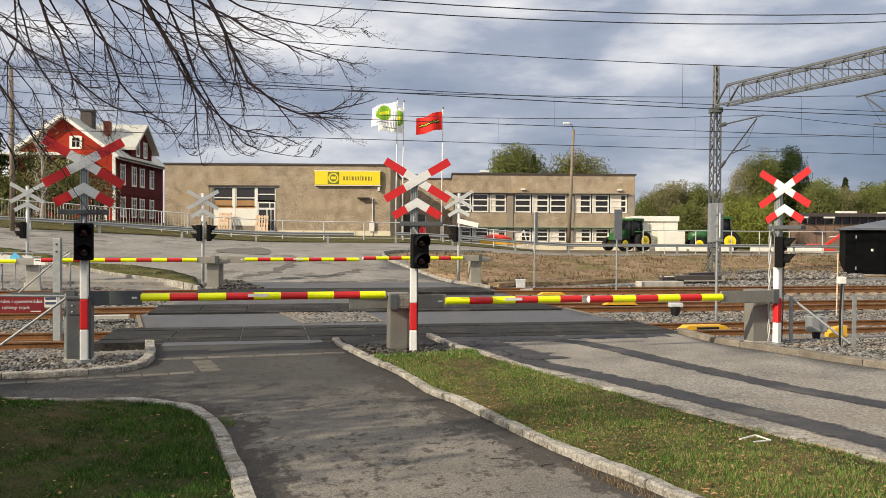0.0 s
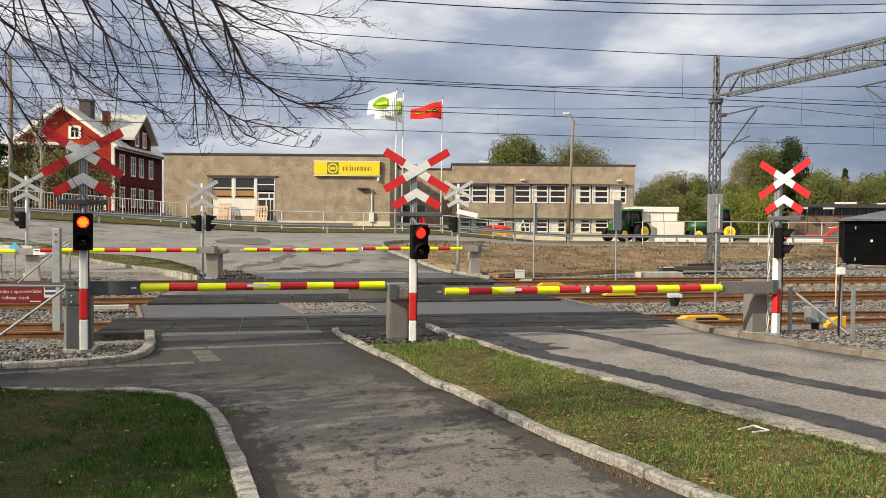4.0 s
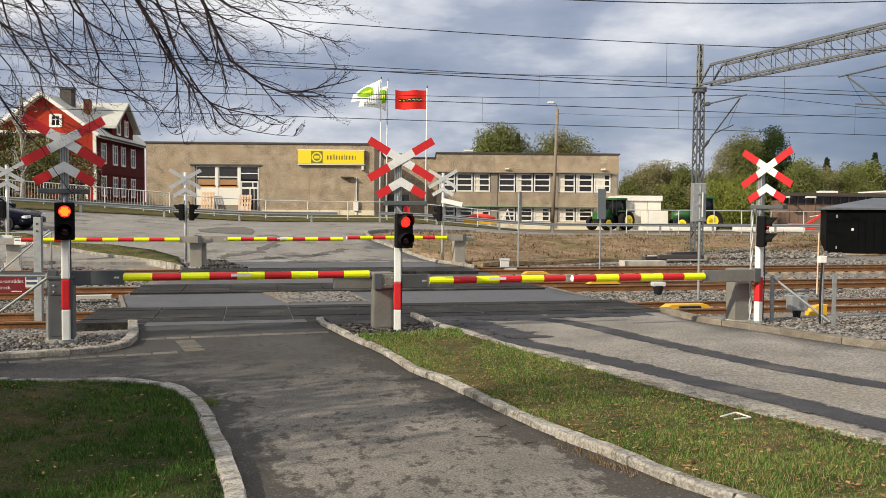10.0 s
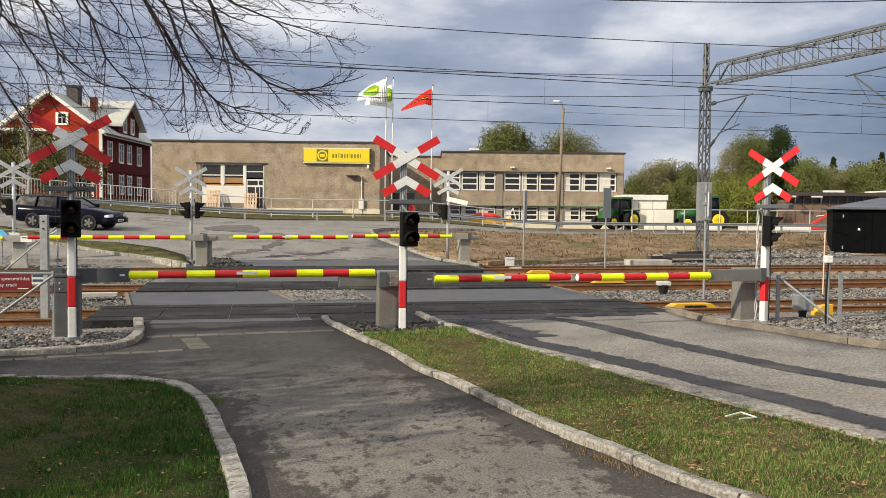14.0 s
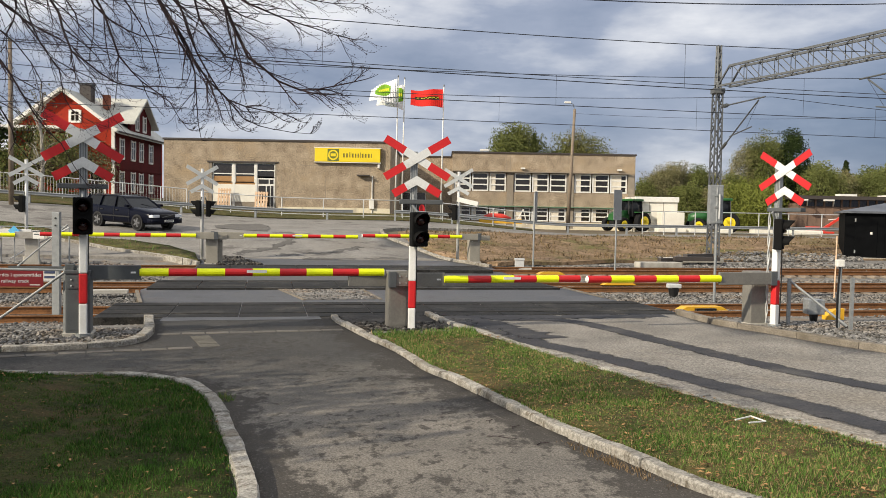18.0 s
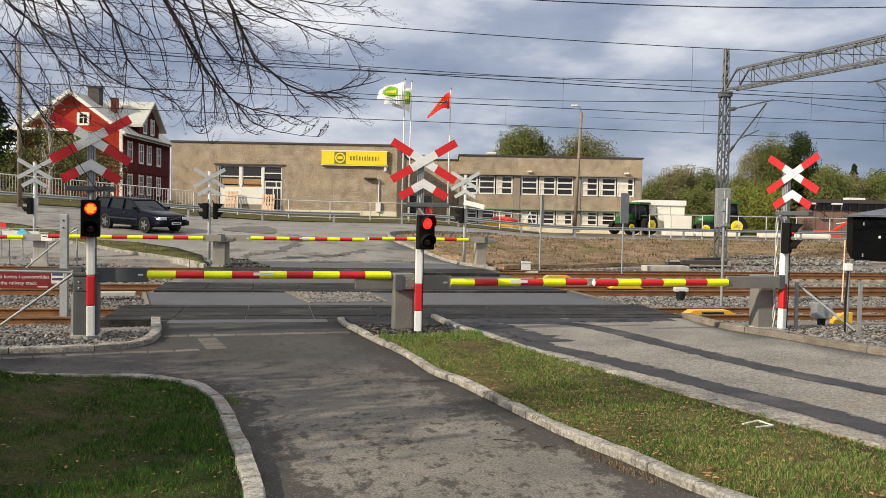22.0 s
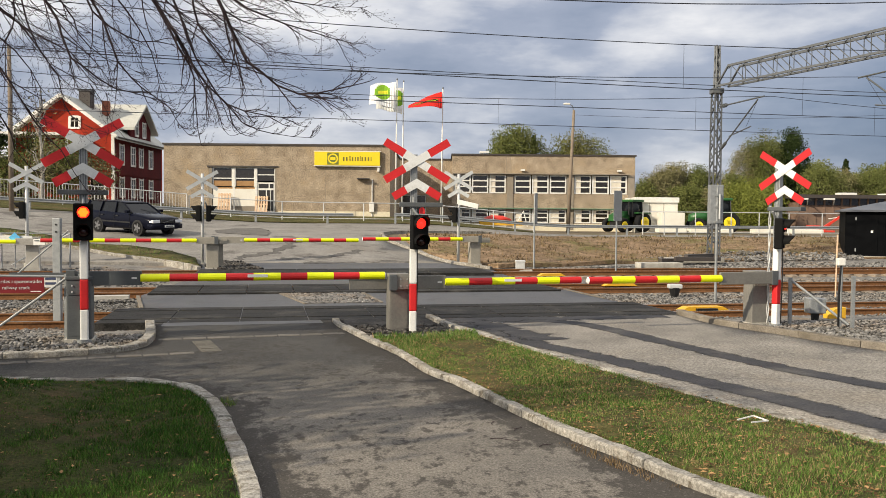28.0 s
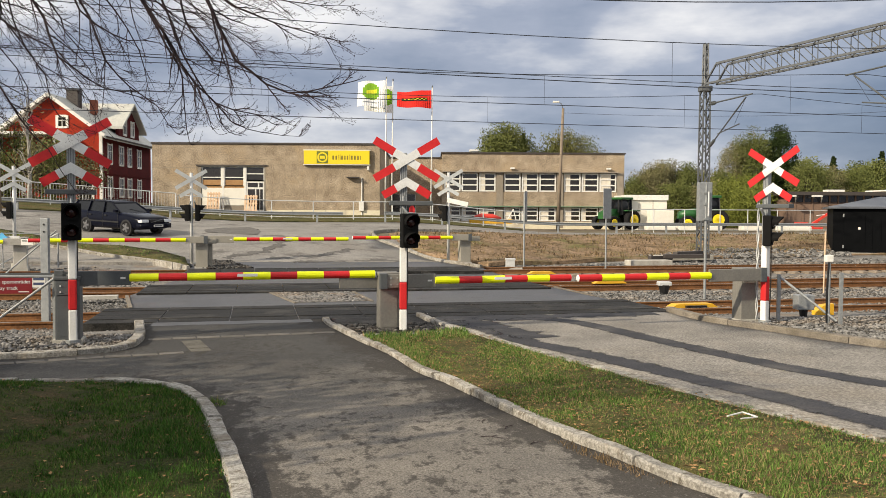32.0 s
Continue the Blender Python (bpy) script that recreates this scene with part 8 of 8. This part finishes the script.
    part("housing", bar((-0.05, -0.1, 0.1), (0.75, -0.25, -0.08), 0.18, 0.18), FRAME, cam_)
    part("bracket", rod((0, 0.2, 0.1), (0, -0.1, 0.1), 0.03), GALV, cam_)


yard_machines()

# flags, each in upright strips that swing on one another
FLAGWHITE = mat("flag_white", (0.8, 0.8, 0.78), (0.72, 0.72, 0.7), 0.8, scale=3, fine=30, bump=0.1)
FLAGGREEN = mat("flag_green", (0.22, 0.42, 0.03), (0.16, 0.33, 0.03), 0.8, scale=3, bump=0.05)
FLAGYELLOW = mat("flag_yellow", (0.72, 0.7, 0.05), (0.62, 0.6, 0.04), 0.8, scale=3, bump=0.05)
FLAGRED = mat("flag_red", (0.68, 0.035, 0.025), (0.58, 0.025, 0.02), 0.8, scale=3, fine=30, bump=0.1)
FLAGDARK = mat("flag_dark", (0.04, 0.03, 0.01), rough=0.8, bump=0)
STRIPS = 16


def flag(x, y, z, n, h, label, cloth, emblem):
    f = thing("flag", pose(x, y, z), label, "flag", "shop flags")
    out = []
    w = n / STRIPS
    for i in range(STRIPS):
        e = (i + 0.5) / STRIPS
        s = part("strip", box(-w - 0.014, 0.0, -0.004, 0.004, -h, 0.0), cloth, f, "strip of flag cloth")
        if emblem != "band":
            q = (e - (0.52 if emblem == "green" else 0.24)) / 0.3
            if abs(q) < 1:
                a = 0.33 * math.sqrt(1 - q * q)
                part("emblem", box(-w - 0.014, 0, -0.009, 0.009, -h * (0.42 + a), -h * (0.42 - a)), FLAGGREEN, s, "green emblem")
                if abs(q) < 0.6:
                    part("emblem_figure", box(-w, 0, -0.012, 0.012, -h * (0.5 + 0.05 * q), -h * (0.36 + 0.06 * q)), FLAGYELLOW, s, "yellow figure")
            if 0.2 < e < 0.8:
                part("text_bar", box(-w - 0.014, 0, -0.009, 0.009, -h * 0.86, -h * 0.82), GALV, s)
        elif 0.14 < e < 0.86:
            part("band", box(-w - 0.014, 0, -0.009, 0.009, -h * 0.6, -h * 0.42), FLAGDARK, s, "dark lettering band")
            part("band_edge", box(-w - 0.014, 0, -0.012, 0.012, -h * (0.5 + 0.04 * (i % 2)), -h * (0.47 + 0.04 * (i % 2))), FLAGYELLOW, s)
        out.append(s)
    return out, w, h


CLOTHS = [flag(FLAGS[0][0], FLAGS[0][1] - 0.02, ground(FLAGS[0][0], 56) + FLAGS[0][2] - 0.12, 1.95, 1.85, "white shop flag with a green emblem flying", FLAGWHITE, "green"),
          flag(FLAGS[1][0], FLAGS[1][1] - 0.02, ground(FLAGS[1][0], 57.5) + FLAGS[1][2] - 0.4, 1.95, 1.85, "white and green shop flag behind another", FLAGWHITE, "green at the hoist"),
          flag(FLAGS[2][0], FLAGS[2][1] - 0.02, ground(FLAGS[2][0], 56) + FLAGS[2][2] - 0.2, 2.3, 1.23, "red shop flag with a dark lettering band", FLAGRED, "band")]

# ---- marks on the roads ----
def road_band(name, line, w, material, label, lift, seed=0, jag=0.12, step=0.35):
    rng = random.Random(seed)
    pts = spline(line, step)
    left, right = [], []
    for i, p in enumerate(pts):
        d = (pts[min(i + 1, len(pts) - 1)] - pts[max(i - 1, 0)]).normalized()
        s = Vector((d.y, -d.x, 0)) * w / 2
        for side, k in ((left, 1), (right, -1)):
            q = (p.x, p.y, 7.0 * k + seed)
            n = noise.noise((q[0] * 1.7, q[1] * 1.7, q[2])) + 0.8 * noise.noise((q[0] * 5, q[1] * 5, q[2])) + 0.5 * noise.noise((q[0] * 17, q[1] * 17, q[2]))
            side.append(p + s * k * max(0.12, 1 + 1.6 * jag * n))
    bm = bmesh.new()
    rows = [[bm.verts.new((q.x, q.y, ground(q.x, q.y) + lift)) for q in (a, a.lerp(b, 0.5), b)] for a, b in zip(left, right)]
    for a, b in zip(rows, rows[1:]):
        for k in (0, 1):
            bm.faces.new((a[k], a[k + 1], b[k + 1], b[k]))
    ob = part(name, bm, material)
    rim = [1.0 if k != 1 or i in (0, len(rows) - 1) else 0.0 for i in range(len(rows)) for k in range(3)]
    ob.data.attributes.new("rim", "FLOAT", "POINT").data.foreach_set("value", rim)
    return tagged(ob, label, "road mark", kind="structure")


road_band("tar_strip_1", [(0.9, 17.0), (1.4, 16.9), (2.2, 17.0), (2.9, 16.3), (3.85, 14.0), (4.3, 12.75), (4.7, 11.6), (5.05, 10.8), (5.3, 10.25), (6.6, 7.6), (9.4, 2), (13, -6)], 0.58, TAR, "dark tar repair strip along the road", 0.004, 1, 0.11, 0.1)
road_band("tar_strip_2", [(0.3, 16.9), (1.04, 15.36), (1.6, 13.88), (2.2, 12.83), (2.61, 12.06), (3.1, 10.91), (3.49, 9.92), (3.82, 9.11), (4.07, 8.35), (4.21, 7.91), (5.5, 4.9), (7.5, 1), (10.9, -6)], 0.62, TAR, "wide dark tar strip beside the kerb", 0.004, 2, 0.11, 0.1)
road_band("tar_fan", [(0.55, 17.05), (0.95, 16.2), (1.4, 15.2), (1.75, 14.3)], 0.85, TAR, "dark worn tar spreading from the crossing", 0.006, 8, 0.45, 0.08)
road_band("tar_edge", [(-0.1, 16.95), (1.5, 17.3), (3.3, 17.7), (4.8, 18.05)], 0.9, TAR, "dark seam of asphalt along the crossing panels", 0.005, 3, 0.35, 0.1)
road_band("dark_seam", [(-5.3, 16.05), (-3.9, 16.35), (-2.4, 16.75)], 0.7, ASPHALT_NEW, "dark seam of asphalt along the crossing panels", 0.004, 4)

for k, line in enumerate(FAR_STREAKS):
    road_band("dark_streak_%d" % (k + 1), line, 0.7, STREAK, "dark streak across the asphalt", 0.004, 20 + k, 0.7, 0.12)

TACTILE = mat("tactile_slab", (0.15, 0.14, 0.12), (0.09, 0.084, 0.072), 0.85, scale=7, fine=30, bump=0.8, depth=0.02, vary=0.15, world_space=True)


def sett_row(name, a, b, n, w, label, material=SETT):
    """A row of flat paving stones across the footway."""
    top = tagged(new(name), label, "paving", kind="structure")
    a, b = Vector((*a, 0)), Vector((*b, 0))
    d = (b - a) / n
    ang = math.degrees(math.atan2(d.y, d.x))
    me = mesh_of(box(0.012, d.length - 0.012, -w / 2, w / 2, -0.1, 0.0, 0.006), "sett", material)
    for i in range(n):
        p = a + d * i
        o = new("sett", me)
        o.parent = top
        o.matrix_basis = pose(p.x, p.y, ground(p.x, p.y) + 0.006 + 0.002 * (i % 3), 0, 0, ang)


sett_row("paving_1", (-4.72, 14.02), (-1.72, 14.98), 8, 0.2, "row of flat paving stones across the footway")
sett_row("paving_2", (-7.8, 10.6), (-5.47, 11.99), 7, 0.18, "row of flat paving stones along the footway")
sett_row("paving_3", (-5.45, 12.0), (-3.72, 12.72), 5, 0.18, "row of flat paving stones along the footway")
sett_row("paving_4", (-3.98, 13.95), (-3.5, 12.85), 4, 0.3, material=TACTILE, label="ribbed paving slabs leading to the crossing")
lit = thing("litter_frame", pose(2.82, 7.67, ground(2.82, 7.67) + 0.11, 0, 0, 35), "bent white plastic strip lying in the grass", "litter")
for p, q in (((-0.14, 0.03, 0.01), (0.08, 0.02, 0.02)), ((0.08, 0.02, 0.02), (0.1, -0.12, 0.0)), ((0.1, -0.12, 0.0), (-0.12, -0.1, 0.01))):
    part("strip", bar(p, q, 0.013, 0.01), FRAME, lit)

for tx, ty, ta, tn in ((0.72, 7.75, 60, 0.2), (0.55, 7.3, -20, 0.26), (0.9, 7.1, 30, 0.16), (0.5, 8.0, 75, 0.13)):
    tw = thing("fallen_twig", pose(tx, ty, ground(tx, ty) + 0.006, 0, 0, ta), "thin dark twig lying on the footway", "twig", "fallen twigs")
    part("stick", pipe([(-tn / 2, 0, 0), (-tn / 6, 0.02, 0.004), (tn / 5, -0.01, 0.006), (tn / 2, 0.03, 0)], 0.004, 5, taper=0.5), BARK, tw)
    part("side_shoot", pipe([(-tn / 6, 0.02, 0.004), (0, 0.07, 0.004)], 0.003, 5, taper=0.5), BARK, tw)

# ---- what moves ----
def motions():
    # the signal lamps flash together
    start, period, lit_for = 0.05, 0.6455, 0.33
    early_late = {(1, 1): 1, (3, 0): -1, (17, 0): 1, (18, 1): -1, (32, 0): -1, (32, 1): 1, (34, 0): -1, (48, 0): 1, (49, 1): -1}
    for ball, at in LAMPS:
        rows = [(0.0, pose(*at, 180))]
        turn, k = 180, 0
        while k < 50:
            for j, t0 in enumerate((start + k * period, start + k * period + lit_for)):
                f0 = round(t0 * FPS) + early_late.get((k, j), 0)
                for i in range(4):
                    t = (f0 - 2 + i) / FPS
                    if t > rows[-1][0] + 0.01:
                        rows.append((t, pose(*at, turn + 60 * i)))
                turn += 180
            k += 1
        if rows[-1][0] < 31.99:
            rows.append((32.0, pose(*at, turn)))
        walk(ball, rows)
    # the car comes down the road and stops before the barrier
    drive = [(0.0, -66.0, 35.2, 6), (3.0, -53.0, 38.4, 8), (6.0, -36.0, 40.6, 3), (8.0, -25.5, 41.0, -3),
             (9.4, -21.06, 39.19, -4), (10.0, -20.19, 39.09, -3), (10.6, -19.43, 39.02, -2), (11.0, -19.06, 38.97, -1), (11.5, -18.65, 38.92, 0), (12.0, -18.22, 38.85, 2), (12.4, -17.86, 38.82, 3), (12.8, -17.54, 38.8, 4), (13.2, -17.25, 38.82, 4), (13.6, -16.99, 39.03, -1), (14.0, -16.72, 39.3, -8), (14.4, -16.42, 39.49, -14), (16.5, -15.05, 39.52, -29), (17.2, -14.37, 39.24, -31),
             (32.0, -14.37, 39.24, -31)]

    def stand(x, y, a):
        """The car's pose on the sloping road."""
        r = radians(a)
        c, s = math.cos(r), math.sin(r)
        zf, zr = ground(x + 1.4 * c, y + 1.4 * s), ground(x - 1.25 * c, y - 1.25 * s)
        zl, zg = ground(x - 0.8 * s, y + 0.8 * c), ground(x + 0.8 * s, y - 0.8 * c)
        return pose(x, y, (zf + zr) / 2 + 0.0, 0, 0, a) @ pose(0, 0, 0, math.degrees(math.atan2(zl - zg, 1.6)), -math.degrees(math.atan2(zf - zr, 2.65)), 0)

    walk(CAR, [(t, stand(0.985 * x, 0.985 * y, a)) for t, x, y, a in drive])
    # how each flag flies: seconds, how far out and how far down its free end is, and how much of its height shows once
    # the strips tilt in depth to fit the camera's view
    fly_white = [(0, 1.55, 0.38, 0.74), (1, 1.73, 0.45, 0.72), (2, 1.77, 0.49, 0.60), (3, 1.77, 0.57, 0.60), (6, 1.73, 0.83, 0.50), (7, 1.66, 0.38, 0.84), (8, 1.85, 1.32, 0.24), (9, 1.70, 0.30, 0.80), (10, 1.73, 0.94, 0.40), (11, 1.43, 0.11, 0.86), (12, 1.81, 0.57, 0.56), (13, 1.85, 0.45, 0.60), (14, 1.70, 0.94, 0.40), (17, 1.77, 0.57, 0.50)]
    fly_white += [(18, 1.66, 0.75, 0.50), (19, 1.81, 0.57, 0.54), (20, 1.36, 1.89, 0.06), (21, 1.47, 1.89, 0.12), (22, 1.62, 0.57, 0.44), (23, 1.62, 1.43, 0.12), (24, 1.77, 0.87, 0.40), (25, 1.40, 1.24, 0.30), (28, 1.66, 0.19, 0.76), (29, 1.77, 0.26, 0.84), (30, 1.77, 0.23, 0.86), (31, 1.77, 0.26, 0.80), (32, 1.77, 0.11, 0.90)]
    fly_red = [(0, 1.66, 0.57, 0.91), (1, 1.58, 0.08, 0.91), (2, 1.96, 1.21, 0.18), (3, 2.04, 0.34, 0.76), (6, 1.89, 1.32, 0.18), (7, 2.07, 1.13, 0.30), (8, 1.40, 1.62, 0.36), (9, 1.66, 0.75, 0.42), (10, 2.00, 0.04, 1.00), (11, 2.30, 0.30, 0.82), (12, 2.07, 1.40, 0.24), (13, 2.22, 0.87, 0.33), (14, 1.92, 1.40, 0.24), (17, 2.00, 0.64, 0.55)]
    fly_red += [(18, 2.07, 0.15, 0.85), (19, 1.89, 1.62, 0.09), (20, 0.98, 2.00, 0.36), (21, 1.62, 1.51, 0.24), (22, 1.40, 1.77, 0.18), (23, 1.73, 1.32, 0.09), (24, 1.81, 1.43, 0.18), (25, 2.00, 1.28, 0.15), (28, 2.15, 0.94, 0.27), (29, 2.15, 0.49, 0.61), (30, 2.11, 0.26, 0.82), (31, 1.96, 0.38, 0.73), (32, 2.22, 0.15, 0.85)]

    def between(rows, t):
        for a, b in zip(rows, rows[1:]):
            if a[0] <= t <= b[0]:
                k = (t - a[0]) / (b[0] - a[0])
                k = k * k * (3 - 2 * k)
                return [p + (q - p) * k for p, q in zip(a[1:], b[1:])]
        return rows[-1][1:]

    for k, (strips, w, h) in enumerate(CLOTHS):
        table = fly_red if k == 2 else fly_white
        rows = [[] for _ in strips]
        n = len(strips)
        for m in range(129):
            t = m * 0.25
            out, down, left = between(table, t)
            x = y = z = 0.0
            for i, s in enumerate(strips):
                f = (i + 1) / n
                wave = math.sin(6.3 * t - 8.0 * f + 1.7 * k)
                dx, dz = out / n, down / n * (0.7 + 0.6 * f) + 0.018 * f * math.cos(6.3 * t - 8.0 * f + 1.7 * k)
                side = math.sqrt(max(0.0, 1 - (dx / w) ** 2 - (dz / w) ** 2)) * w * wave * 0.75
                yaw = math.degrees(math.atan2(side, dx))
                tilt = math.degrees(math.acos(min(1.0, max(0.05, 1 + (left - 1) * f ** 0.8))))
                rows[i].append((t, Matrix.Translation((x, y, z)) @ pose(0, 0, 0, -tilt, 0, 0) @ pose(0, 0, 0, 0, 0, yaw)))
                x -= dx
                y -= side
                z -= dz
        for s, r in zip(strips, rows):
            walk(s, r)


motions()
